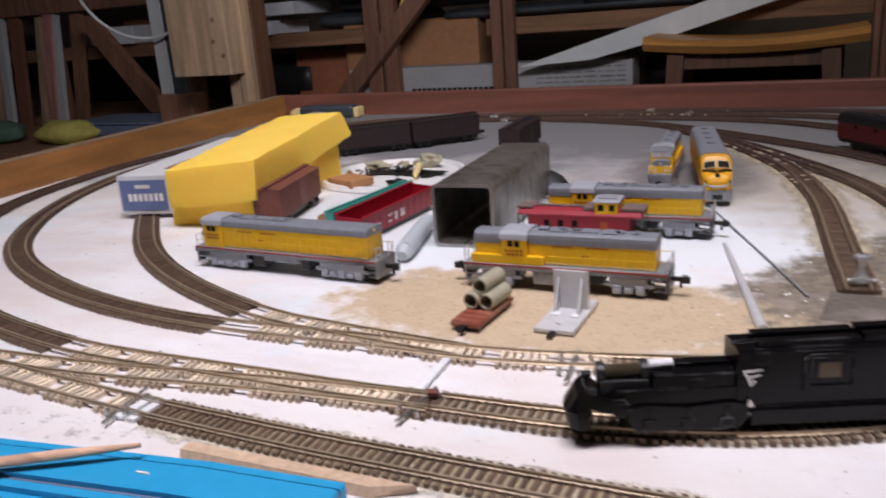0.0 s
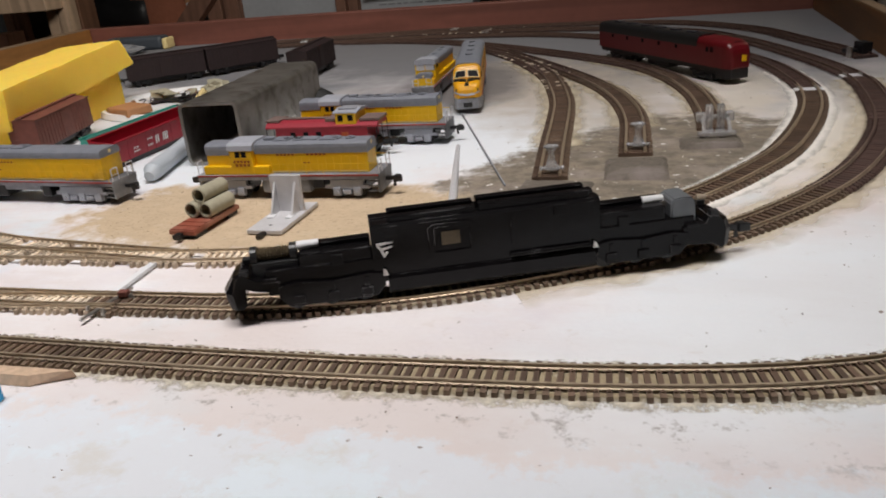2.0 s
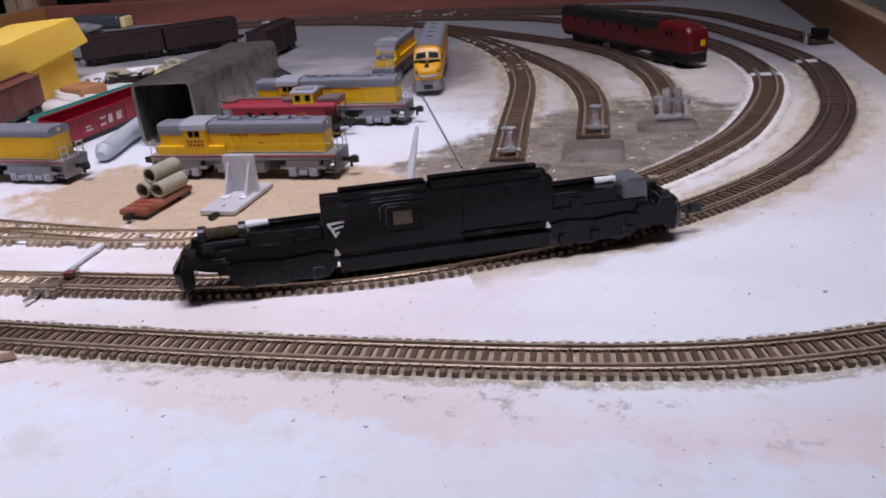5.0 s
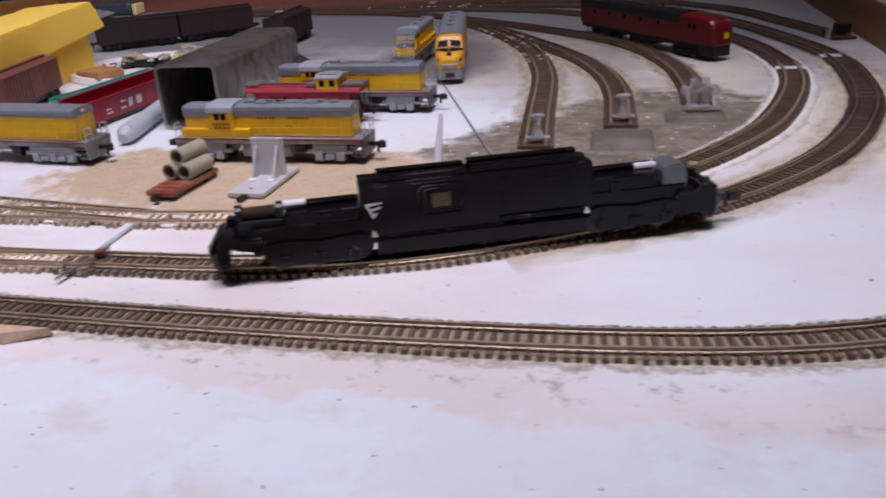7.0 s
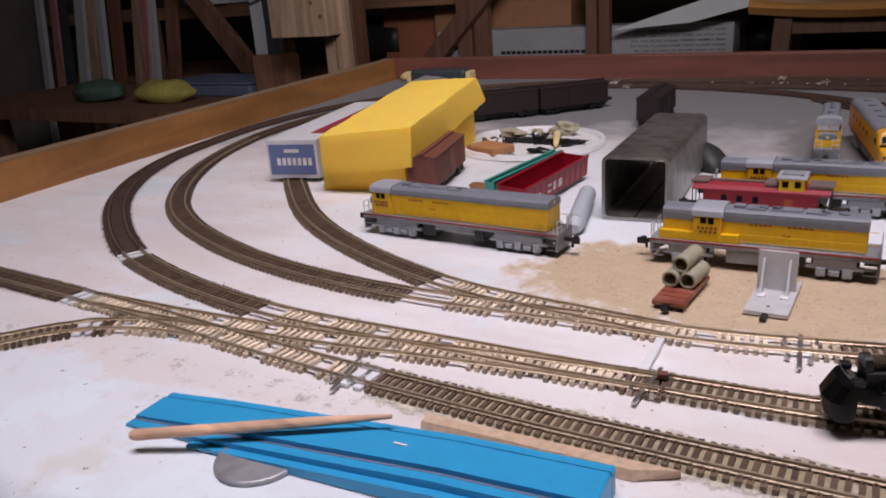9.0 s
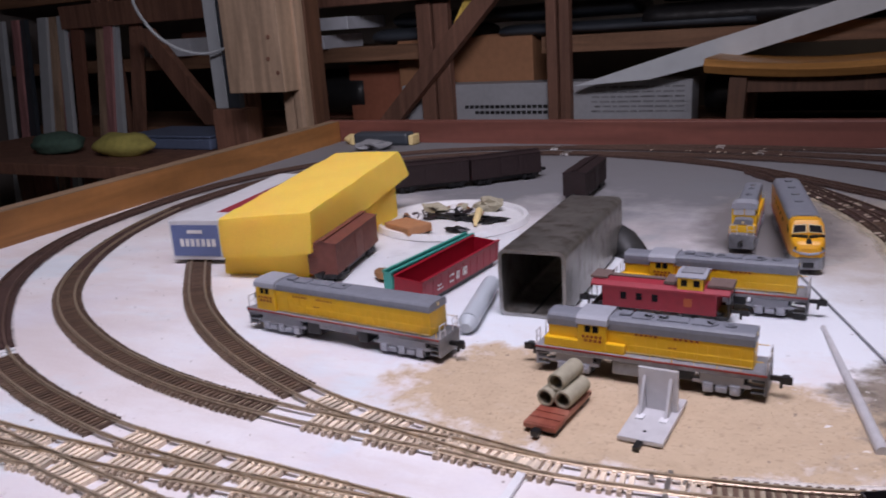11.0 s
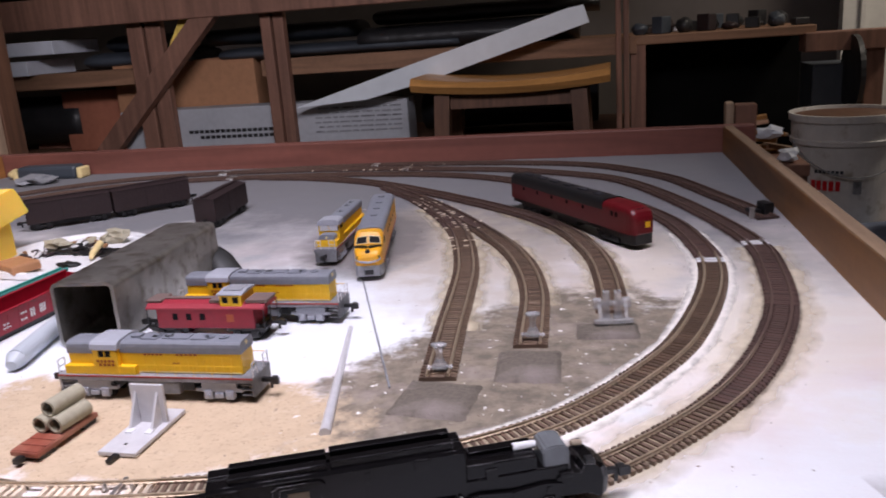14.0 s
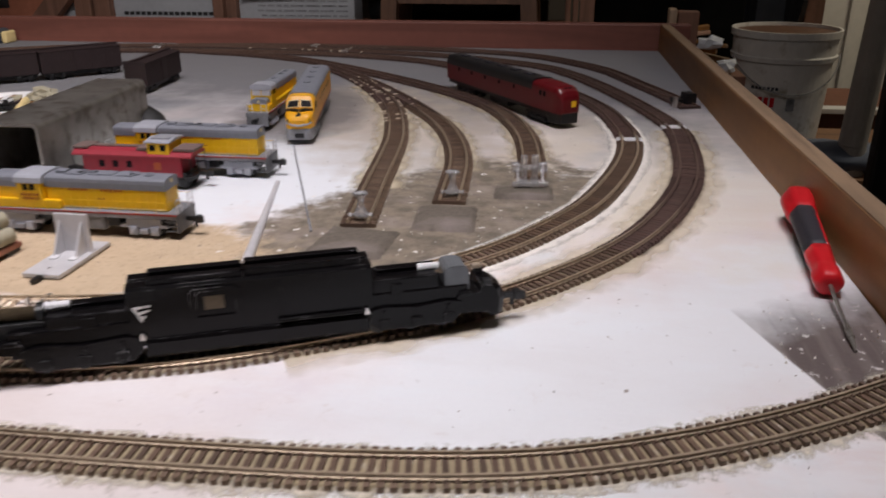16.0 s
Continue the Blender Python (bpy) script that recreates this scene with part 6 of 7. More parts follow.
loft(plow, [[(x, y, z) for y, z in ((-wd, 0.0), (-wd, 0.45 * top), (-0.75 * wd, 0.85 * top), (-0.3 * wd, top), (0.3 * wd, top), (0.75 * wd, 0.85 * top), (wd, 0.45 * top), (wd, 0.0))] for x, wd, top in ((-0.024, 0.0135, 0.0225), (-0.008, 0.0135, 0.0235), (0.010, 0.0130, 0.0195), (0.022, 0.0120, 0.0110), (0.028, 0.0100, 0.0030))])
solo("dark_wedge", plow, material("dark_cast_shell", (0.022, 0.022, 0.022), 0.55, vary=0.3, grain=150), pose(-0.0950, 0.5280, 0.0, 0, 0, -35) @ Matrix.Scale(0.80, 4), "dark rounded shell lying behind the steel tube", "shell", smooth=True)


def flat_load():
    t = thing("flat_car", pose(-0.0510, 0.2960, 0.0, 0, 0, 86), "small red brown flat car carrying three tan pipes", "model rail car")
    part("deck", boxes((-0.018, 0.018, -0.0068, 0.0068, 0.0018, 0.0040), bevel=0.0004), M_RUSTRED, t, "reddish brown deck")
    for k in range(7):
        part("plank", boxes((-0.0174 + 0.0050 * k, -0.0130 + 0.0050 * k, -0.0064, 0.0064, 0.0040, 0.0044), bevel=0.0001), M_RUSTRED, t)
    for x in (-0.012, 0.013):
        part("bolster", boxes((x - 0.004, x + 0.004, -0.0060, 0.0060, 0.0, 0.0018)), M_DARK, t)
    part("coupler_end", boxes((-0.0225, -0.019, -0.0015, 0.0015, 0.0012, 0.0034)), M_DARK, t)
    return t


M_RUSTRED = material("rust_red_plastic", (0.26, 0.062, 0.035), 0.55, vary=0.35, grain=250, dirt=(0.40, 0.22, 0.15), dirt_amount=0.7)
flat_load()
n = 24
for dy, z, dx in ((-0.0036, 0.0083, 0.0), (0.0036, 0.0083, -0.001), (0.0, 0.0146, 0.0015)):
    bm = bmesh.new()
    rings = []
    for x, r in ((-0.0088, 0.0035), (-0.0086, 0.0037), (0.0088, 0.0037), (0.0088, 0.0028), (-0.0088, 0.0028)):
        rings.append([bm.verts.new((x, r * math.cos(i * math.tau / n), r * math.sin(i * math.tau / n))) for i in range(n)])
    for a, b in zip(rings, rings[1:] + rings[:1]):
        for i in range(n):
            bm.faces.new((a[i], a[(i + 1) % n], b[(i + 1) % n], b[i]))
    solo("concrete_pipe", bm, M_PIPE, pose(-0.0505, 0.3020, 0, 0, 0, 83) @ pose(dx, dy, z - 0.0002), "tan model concrete pipe stacked on the flat car", "pipe", "stacked pipes")


def plate_stand():
    t = thing("rerailing_plate", pose(-0.0150, 0.3045, 0.0, 0, 0, 89), "grey plastic plate with upright board on the sand", "plastic plate")
    part("base", boxes((-0.020, 0.018, -0.0085, 0.0085, 0.0003, 0.0022), bevel=0.0003), M_SILVER, t, "flat pale grey base")
    for y in (-0.0045, 0.0045):
        part("tab", boxes((-0.0052, -0.0012, y - 0.0016, y + 0.0016, 0.0021, 0.0029), bevel=0.0002), M_WHITE, t, "small raised pale tab")
    part("screw_hole", rod(bmesh.new(), (-0.0135, 0, 0.0019), (-0.0135, 0, 0.00225), 0.0008, 10), M_DARK, t, "small dark hole")
    part("upright", boxes((0.0050, 0.0065, -0.0078, 0.0078, 0.0022, 0.0195), bevel=0.0003), M_SILVER, t, "upright grey board")
    rib = bmesh.new()
    for y in (-0.0055, 0.0047):
        loft(rib, [[(-0.003, yy, 0.0022), (0.0051, yy, 0.0022), (0.0051, yy, 0.0165)] for yy in (y, y + 0.0010)])
    part("rib", rib, M_SILVER, t, "triangular brace ribs")
    part("coupler_tab", boxes((-0.0255, -0.020, -0.0012, 0.0012, 0.0003, 0.0018)), M_DARK, t)
    return t


plate_stand()


def clear_bumper(m):
    t = thing("track_bumper", m, "pale translucent plastic track bumper on the spur end", "track bumper", "spur bumpers")
    base = bmesh.new()
    for s in (-1, 1):
        rod(base, (-0.0010, s * 0.0030, 0.0048), (-0.0020, s * 0.0064, 0.0042), 0.0008, 8)
        rod(base, (-0.0020, s * 0.0054, 0.0044), (-0.0020, s * 0.0070, 0.0044), 0.0013, 10)
    part("foot", base, M_CLEAR, t, "pale clip legs on the rails")
    turned = bmesh.new()
    loft(turned, [[(r * 0.8 * math.cos(i * math.tau / 18), r * math.sin(i * math.tau / 18), z) for i in range(18)] for r, z in ((0.0046, 0.0030), (0.0046, 0.0040), (0.0034, 0.0062), (0.0022, 0.0088), (0.0018, 0.0118), (0.0022, 0.0140), (0.0034, 0.0160))])
    part("stem", turned, M_CLEAR, t, "flared pale stem", smooth=True)
    head = bmesh.new()
    loft(head, [[(r * 0.6 * math.cos(i * math.tau / 18), r * math.sin(i * math.tau / 18), z) for i in range(18)] for r, z in ((0.0038, 0.0158), (0.0046, 0.0162), (0.0046, 0.0172), (0.0038, 0.0177))])
    part("head", head, M_CLEAR, t, "oval bumper head", smooth=True)
    return t


clear_bumper(pose(0.0990, 0.3675, 0.0010, 0, 0, 97) @ Matrix.Scale(0.84, 4))
clear_bumper(pose(0.1380, 0.4085, 0.0010, 0, 0, 93) @ Matrix.Scale(0.84, 4))


def frame_bumper(m):
    t = thing("track_bumper", m, "grey plastic frame bumper at the long spur", "track bumper", "spur bumpers")
    part("base_bar", boxes((-0.0092, -0.0066, -0.0098, 0.0098, 0.0028, 0.0050), bevel=0.0004), M_CLEAR, t, "low cross bar over the rails")
    for y in (-0.0030, 0.0030):
        for q in (-0.0017, 0.0003):
            part("post", boxes((-0.0030, 0.0014, y + q, y + q + 0.0014, 0.0028, 0.0180), bevel=0.0003), M_CLEAR, t, "upright post")
        part("post_foot", boxes((-0.0038, 0.0024, y - 0.0024, y + 0.0024, 0.0026, 0.0048), bevel=0.0005), M_CLEAR, t, "clip on the rail")
        side_ = math.copysign(1.0, y)
        part("side_clip", boxes((-0.0034, 0.0020, *sorted((side_ * 0.0052, side_ * 0.0096)), 0.0092, 0.0138), bevel=0.0006), M_CLEAR, t, "boxy side clip")
        brace_ = bmesh.new()
        loft(brace_, [[(-0.0086, yy, 0.0048), (-0.0060, yy, 0.0048), (-0.0018, yy, 0.0120), (-0.0018, yy, 0.0140)] for yy in (side_ * 0.0066 - 0.0008, side_ * 0.0066 + 0.0008)])
        part("brace", brace_, M_CLEAR, t, "sloping brace")
    part("cross_beam", boxes((-0.0026, 0.0012, -0.0056, 0.0056, 0.0104, 0.0124), bevel=0.0004), M_CLEAR, t, "cross beam")
    return t


frame_bumper(pose(0.1765, 0.4360, 0.0, 0, 0, 98))
M_PAD = material("ballast_pad_paint", (0.135, 0.113, 0.090), 0.92, vary=0.35, grain=500, bump=0.8, depth=0.001, dirt=(0.26, 0.22, 0.2), dirt_amount=0.4)
for label, x, y, w, d, a in (("dark grey ballast pad before a spur", 0.1385, 0.379, 0.032, 0.036, 3), ("dark grey ballast pad under the frame bumper", 0.1745, 0.4235, 0.033, 0.020, 3), ("low dark grey ballast pad in the yard", 0.1020, 0.342, 0.036, 0.034, -6)):
    bm = bmesh.new()
    g = 18
    rows = [[bm.verts.new(((u / g - 0.5) * w * (1 + 0.05 * noise.noise(Vector((v * 0.4, x * 50, 0)))), (v / g - 0.5) * d * (1 + 0.05 * noise.noise(Vector((u * 0.4, x * 50, 4)))), -0.0015 if u in (0, g) or v in (0, g) else 0.0020 * min(1, min(u, g - u, v * 2.5, g - v) / 2) * (1.0 - 0.35 * v / g) + 0.0005 * noise.noise(Vector((u * 0.6, v * 0.6, x * 40))) + 0.0003)) for u in range(g + 1)] for v in range(g + 1)]
    for v in range(g):
        for u in range(g):
            bm.faces.new((rows[v][u], rows[v][u + 1], rows[v + 1][u + 1], rows[v + 1][u]))
    solo("ballast_pad", bm, M_PAD, pose(x, y, 0.0, 0, 0, a), label, "scenery pad", "ballast pads", smooth=True)
bm = rod(bmesh.new(), (0.0365, 0.425, 0.0003), (0.0630, 0.309, 0.0004), 0.0012, 14, 0.0024)
solo("grey_rod", bm, M_SILVER, Matrix(), "grey tapered plastic rod lying on the white paint", "rod")
bm = rod(bmesh.new(), (0.0140, 0.518, 0.0006), (0.0785, 0.352, 0.0006), 0.00052, 8)
solo("steel_wire", bm, M_UNDER, Matrix(), "thin straight steel wire lying on the layout", "wire")


def lobed(rows, depth=0.05, lobes=6, seg=36):
    """Rings along x whose outline swells into soft flutes."""
    return [[(x, r * (1 + depth * math.cos(lobes * i * math.tau / seg)) * math.cos(i * math.tau / seg), r * (1 + depth * math.cos(lobes * i * math.tau / seg)) * math.sin(i * math.tau / seg)) for i in range(seg)] for x, r in rows]


def screwdriver():
    t = thing("screwdriver", pose(0.3021, 0.3560, 0.0081, 0, 2.9, -95.9), "red and black screwdriver propped against the edge board", "screwdriver")
    rows = [(-0.0232, 0.0058), (-0.019, 0.0059), (-0.008, 0.0057), (0.004, 0.0055), (0.014, 0.0053), (0.0192, 0.0050)]
    part("grip", loft(bmesh.new(), lobed(rows, 0.03)), M_TOOLBLACK, t, "black rubber grip", smooth=True)
    strip = bmesh.new()
    loft(strip, [[(x, 0.0058 * math.cos(a) * k * q, 0.0058 * math.sin(a) * k * q) for a, k in ((0.3, 0.92), (0.3, 1.03), (0.65, 1.05), (1.0, 1.03), (1.0, 0.92))] for x, q in ((-0.0235, 1.0), (-0.012, 1.0), (0.004, 0.95), (0.0190, 0.90))])
    part("grip_strip", strip, M_TOOLRED, t, "red strip let into the grip", smooth=True)
    cap = [(-0.0473, 0.0044), (-0.0466, 0.0059), (-0.0448, 0.0070), (-0.0420, 0.0075), (-0.033, 0.0075), (-0.027, 0.0068), (-0.0236, 0.0061), (-0.0230, 0.0056)]
    part("end_cap", loft(bmesh.new(), lobed(cap, 0.045)), M_TOOLRED, t, "glossy red plastic end cap", smooth=True)
    neck = [(0.0185, 0.0050), (0.0194, 0.0055), (0.026, 0.0053), (0.033, 0.0049), (0.036, 0.0050), (0.0388, 0.0056), (0.0435, 0.0056), (0.0458, 0.0050), (0.0470, 0.0040), (0.0473, 0.0022)]
    part("collar", loft(bmesh.new(), lobed(neck, 0.04)), M_TOOLRED, t, "red plastic collar with a flared ring", smooth=True)
    part("shaft", rod(bmesh.new(), (0.0465, 0, 0), (0.0820, 0.0012, -0.0018), 0.0008, 10), M_STEEL, t, "dark steel shaft")
    part("bit_tip", rod(bmesh.new(), (0.0770, 0.0010, -0.0015), (0.0830, 0.0013, -0.0019), 0.0013, 10, 0.0012), M_STEEL, t, "thicker dark bit")
    part("blade", rod(bmesh.new(), (0.0830, 0.0013, -0.0019), (0.0900, 0.0016, -0.0029), 0.0010, 8, 0.0005), M_STEEL, t)
    return t


screwdriver()


def blue_ramp():
    t = thing("blue_rerailer", pose(-0.1135, 0.1345, 0.0, 0, 0, 3.2), "blue plastic rerailing ramp lying before the tracks", "rerailing ramp")
    L, w = 0.163, 0.0250

    def lane(y0, y1, dz, cut0=0.0):
        top = [(-L / 2 + cut0, 0.0018), (-L / 2 + 0.030, 0.0042), (L / 2 - 0.045, 0.0090), (L / 2 - 0.0006, 0.0094), (L / 2, 0.0088)]
        return prism_y(bmesh.new(), [(-L / 2 + cut0, 0.0002)] + [(x, max(z + dz, 0.0010)) for x, z in top] + [(L / 2, 0.0002)], y0, y1)

    ramp = part("ramp", lane(-w / 2 + 0.0075, w / 2 - 0.0040, 0.0), M_BLUE, t, "blue sloped deck")
    part("groove", lane(w / 2 - 0.00395, w / 2 - 0.0031, -0.0014), M_DULLBLUE, t, "dark flange groove")
    part("outer_guide", lane(w / 2 - 0.0030, w / 2, -0.0004), M_BLUE, t, "blue outer guide")
    part("groove", lane(-w / 2 + 0.0064, -w / 2 + 0.00745, -0.0016), M_DULLBLUE, t, "dark flange groove")
    part("inner_guide", lane(-w / 2 + 0.0030, -w / 2 + 0.0063, -0.0016), M_BLUE, t, "lower blue guide")
    part("foot_strip", lane(-w / 2, -w / 2 + 0.0029, -0.0040, 0.03), M_BLUE, t, "low blue foot strip")
    part("paint_fleck", boxes((0.018, 0.0225, 0.0020, 0.0027, 0.0080, 0.0086)), M_WHITEINK, ramp, "small white fleck")
    return t


blue_ramp()
stick = bmesh.new()
a, b = Vector((-0.1790, 0.1110, 0.0058)), Vector((-0.1010, 0.1455, 0.0118))
for u0, u1, r0, r1 in ((0.0, 0.02, 0.0014, 0.0019), (0.02, 0.72, 0.0019, 0.0017), (0.72, 1.0, 0.0017, 0.0007)):
    rod(stick, a.lerp(b, u0), a.lerp(b, u1), r0, 12, r1)
solo("wooden_stick", stick, M_STICK, Matrix(), "pointed wooden stick resting on the blue ramp", "stick")
washer = bmesh.new()
ring_ = [[washer.verts.new((r * math.cos(i * math.tau / 32), r * math.sin(i * math.tau / 32), z)) for i in range(32)] for r, z in ((0.0030, 0.0), (0.0136, 0.0), (0.0138, 0.0004), (0.0136, 0.0014), (0.0132, 0.0017), (0.0030, 0.0017))]
for p_, q_ in zip(ring_, ring_[1:] + ring_[:1]):
    for i in range(32):
        washer.faces.new((p_[i], p_[(i + 1) % 32], q_[(i + 1) % 32], q_[i]))
solo("metal_washer", washer, material("dull_zinc", (0.34, 0.34, 0.36), 0.5, 0.5, vary=0.3, grain=200, blotch=60), pose(-0.1370, 0.1235, 0.0), "dull grey metal washer half under the blue ramp", "washer")
cork = bmesh.new()
prism_x(cork, [(-0.0036, 0.0), (-0.0026, 0.0032), (0.0022, 0.0032), (0.0034, 0.0)], -0.0405, 0.0405)
for v in cork.verts:
    if v.co.x > 0.04 and v.co.y < 0:
        v.co.x -= 0.012
solo("cork_strip", cork, M_CORK, pose(-0.0590, 0.1620, 0.0, 0, 0, 0.6), "strip of tan cork roadbed before the track", "cork strip")

stub = thing("stub_end_block", pose(0.291, 0.668, 0.0, 0, 0, 20), "dark metal block at the end of the stub track", "track block")
part("block", boxes((-0.004, 0.004, -0.006, 0.006, 0.0, 0.010), bevel=0.0006), M_DARK, stub)
part("step_block", boxes((-0.011, -0.0041, -0.002, 0.010, 0.0, 0.005), bevel=0.0006), M_DARK, stub)
part("pin", rod(bmesh.new(), (-0.014, -0.006, 0), (-0.014, -0.006, 0.008), 0.0020, 12), M_SOLDER, stub, "bright metal pin")

# ---------------------------------------------------------------- workshop behind the layout
BEFORE = set(bpy.data.objects)
Y0 = 2.35


def plank(name, rows, mat, label, cat="shelf", group="", bevel=0.003):
    return solo(name, boxes(*rows, bevel=bevel), mat, Matrix(), label, cat, group)


shelf = thing("storage_rack", Matrix(), "rough lumber storage rack full of boxes and tubes", "storage rack")
for z, x0, x1 in ((0.108, -3.4, -1.20), (0.108, -0.845, 0.26), (0.40, -3.4, 0.26), (-0.16, -3.4, 0.26), (-0.55, -3.4, 0.26)):
    part("shelf_board", boxes((x0, x1, Y0 + 0.05, Y0 + 0.55, z - 0.02, z), bevel=0.002), M_LUMBERX, shelf, "rough shelf board")
    part("shelf_rail", boxes((x0, x1, Y0 + 0.003, Y0 + 0.0495, z - 0.045, z + (0.0 if z < 0 else 0.004)), bevel=0.002), M_LUMBERX, shelf, "shelf front rail")
for x0, x1 in ((-2.75, -2.66), (-2.05, -1.96), (-1.252, -1.142), (-0.815, -0.745), (0.205, 0.240)):
    xm = (x0 + x1) / 2
    part("post", boxes((x0, xm - 0.003, Y0 - 0.036, Y0, -0.95, 0.75), bevel=0.003), M_LUMBER, shelf, "upright lumber post")
    part("post", boxes((xm + 0.003, x1, Y0 - 0.030, Y0, -0.95, 0.75), bevel=0.003), M_LUMBER, shelf, "upright lumber post")
brace = bmesh.new()
loft(brace, [[(-1.432, y, -0.16), (-1.352, y, -0.16), (-0.852, y, 0.33), (-0.932, y, 0.33)] for y in (Y0 - 0.075, Y0 - 0.038)])
part("brace", brace, M_LUMBER, shelf, "diagonal lumber brace")
part("top_beam", boxes((-2.9, 0.30, Y0 - 0.08, Y0 - 0.038, 0.245, 0.335), bevel=0.003), M_LUMBER, shelf, "dark top beam")
bm = bmesh.new()
loft(bm, [[(-1.150, y, 0.12), (-1.082, y, 0.155), (-0.998, y, 0.255), (-1.070, y, 0.255)] for y in (Y0 - 0.030, Y0 - 0.012)])
M_YELLOWSTRIP = wood("yellow_painted_strip", (0.80, 0.58, 0.12), 0.6, 2, 8)
solo("yellow_strip", bm, M_YELLOWSTRIP, Matrix(), "yellow strip of wood leaning on the rack", "wood strip")


def carton(x0, x1, y0, y1, z0, z1, mat, label, turn=0):
    t = thing("storage_box", pose((x0 + x1) / 2, (y0 + y1) / 2, z0, 0, 0, turn), label, "box", "boxes on the rack")
    a, b, c = (x1 - x0) / 2, (y1 - y0) / 2, z1 - z0
    part("carton", boxes((-a, a, -b, b, 0, c), bevel=0.003), mat, t)
    part("lid_flap", boxes((-a - 0.001, a + 0.001, -b - 0.001, -0.002, c, c + 0.003), (-a - 0.001, a + 0.001, 0.002, b + 0.001, c, c + 0.003)), mat, t, "folded carton flaps")
    return t


carton(-1.415, -0.915, Y0 + 0.105, Y0 + 0.35, -0.1585, 0.122, M_BOXCARD, "large brown cardboard box on the rack")
carton(-1.66, -1.43, Y0 + 0.15, Y0 + 0.40, -0.1585, 0.042, M_BOXRED, "reddish brown cardboard box on the rack")
carton(-1.86, -1.70, Y0 + 0.24, Y0 + 0.50, -0.1585, 0.0, M_BOXDARK, "dark cardboard box low on the rack")
carton(-2.42, -2.22, Y0 + 0.10, Y0 + 0.36, 0.1085, 0.20, M_BOXDARK, "dark cardboard box on the shelf")


def stack(name, rows, mat, label, cat):
    for x0, x1, z0, z1, y in rows:
        b = bmesh.new()
        steps = 14
        rings = []
        for i in range(steps + 1):
            x = x0 + (x1 - x0) * i / steps
            s = 1 + 0.12 * noise.noise(Vector((x * 6, z0 * 9, 1)))
            zc, hh = (z0 + z1) / 2, (z1 - z0) / 2 * s
            rings.append([(x, y + 0.12 * math.cos(k * math.tau / 12), zc + hh * math.sin(k * math.tau / 12)) for k in range(12)])
        loft(b, rings)
        solo(name, b, mat, Matrix(), label, cat, smooth=True)


stack("wrapped_roll", [(-1.50, -1.12, 0.110, 0.165, Y0 + 0.2), (-1.44, -0.60, 0.160, 0.215, Y0 + 0.25), (-1.02, -0.25, 0.110, 0.150, Y0 + 0.2)], M_BAGBLUE, "dark wrapped roll lying on the shelf", "roll")
stack("wrapped_roll", [(-0.56, 0.10, 0.110, 0.185, Y0 + 0.2), (-0.52, 0.16, 0.187, 0.235, Y0 + 0.25), (-2.0, -1.6, -0.14, 0.03, Y0 + 0.25), (-0.4, 0.15, -0.15, -0.02, Y0 + 0.3)], M_BAG, "black wrapped roll lying on the shelf", "roll")
for x0, x1, z0, z1 in ((-1.80, -1.52, 0.172, 0.214), (-1.80, -1.625, 0.110, 0.156)):
    plank("paper_ream", [(x0, x1, Y0 - 0.03, Y0 + 0.21, z0, z1)], M_PAPER, "pale bundle of sheets on the shelf", "paper bundle")
plank("paper_ream", [(-2.47, -2.25, Y0 - 0.03, Y0 + 0.21, 0.113, 0.178)], M_PAPER, "pale bluish bundle of sheets on the shelf", "paper bundle")
bm = bmesh.new()
loft(bm, [[(-0.72, y, -0.030), (-0.36, y, 0.075), (0.08, y, 0.196), (0.122, y, 0.202), (0.136, y, 0.156), (-0.31, y, 0.028), (-0.50, y, -0.016)] for y in (Y0 - 0.072, Y0 - 0.042)])
solo("pale_panel_strip", bm, material("white_panel", (0.74, 0.79, 0.84), 0.5, vary=0.08, grain=30), Matrix(), "long pale panel strip leaning across the rack", "panel strip")


def long_carton():
    random.seed(37)
    t = thing("long_carton", pose(-0.399, 2.354, -0.1598, 0, 0, 180.0), "long white carton lying on the rack", "box")
    part("carton", boxes((0.0, 0.95, -0.098, 0.0, 0.0, 0.137), bevel=0.004), M_CARTON, t, "white carton")
    p = bmesh.new()
    for row in range(6):
        x = 0.02
        while x < 0.285:
            word = random.uniform(0.012, 0.045)
            box(p, x, min(x + word, 0.30), 0.0, 0.002, 0.116 - row * 0.014, 0.121 - row * 0.014)
            x += word + 0.006
    part("fine_print", p, M_UNDER, t, "rows of small printed bars")
    q = bmesh.new()
    for row in range(2):
        for i in range(20 - 2 * row):
            box(q, 0.36 + i * 0.018, 0.3735 + i * 0.018, 0.0, 0.002, 0.060 - row * 0.018, 0.070 - row * 0.018)
    part("bold_print", q, M_BAG, t, "bold dark printed bars")
    return t


M_CARTON = material("grey_white_card", (0.44, 0.455, 0.49), 0.6, vary=0.1, grain=60)
long_carton()

# Dark brown stool wood; it also colours the shaded side of the post.
M_STOOLWOOD = wood("dark_leg_and_shade_wood", (0.13, 0.062, 0.036), 0.55, 2, 8)


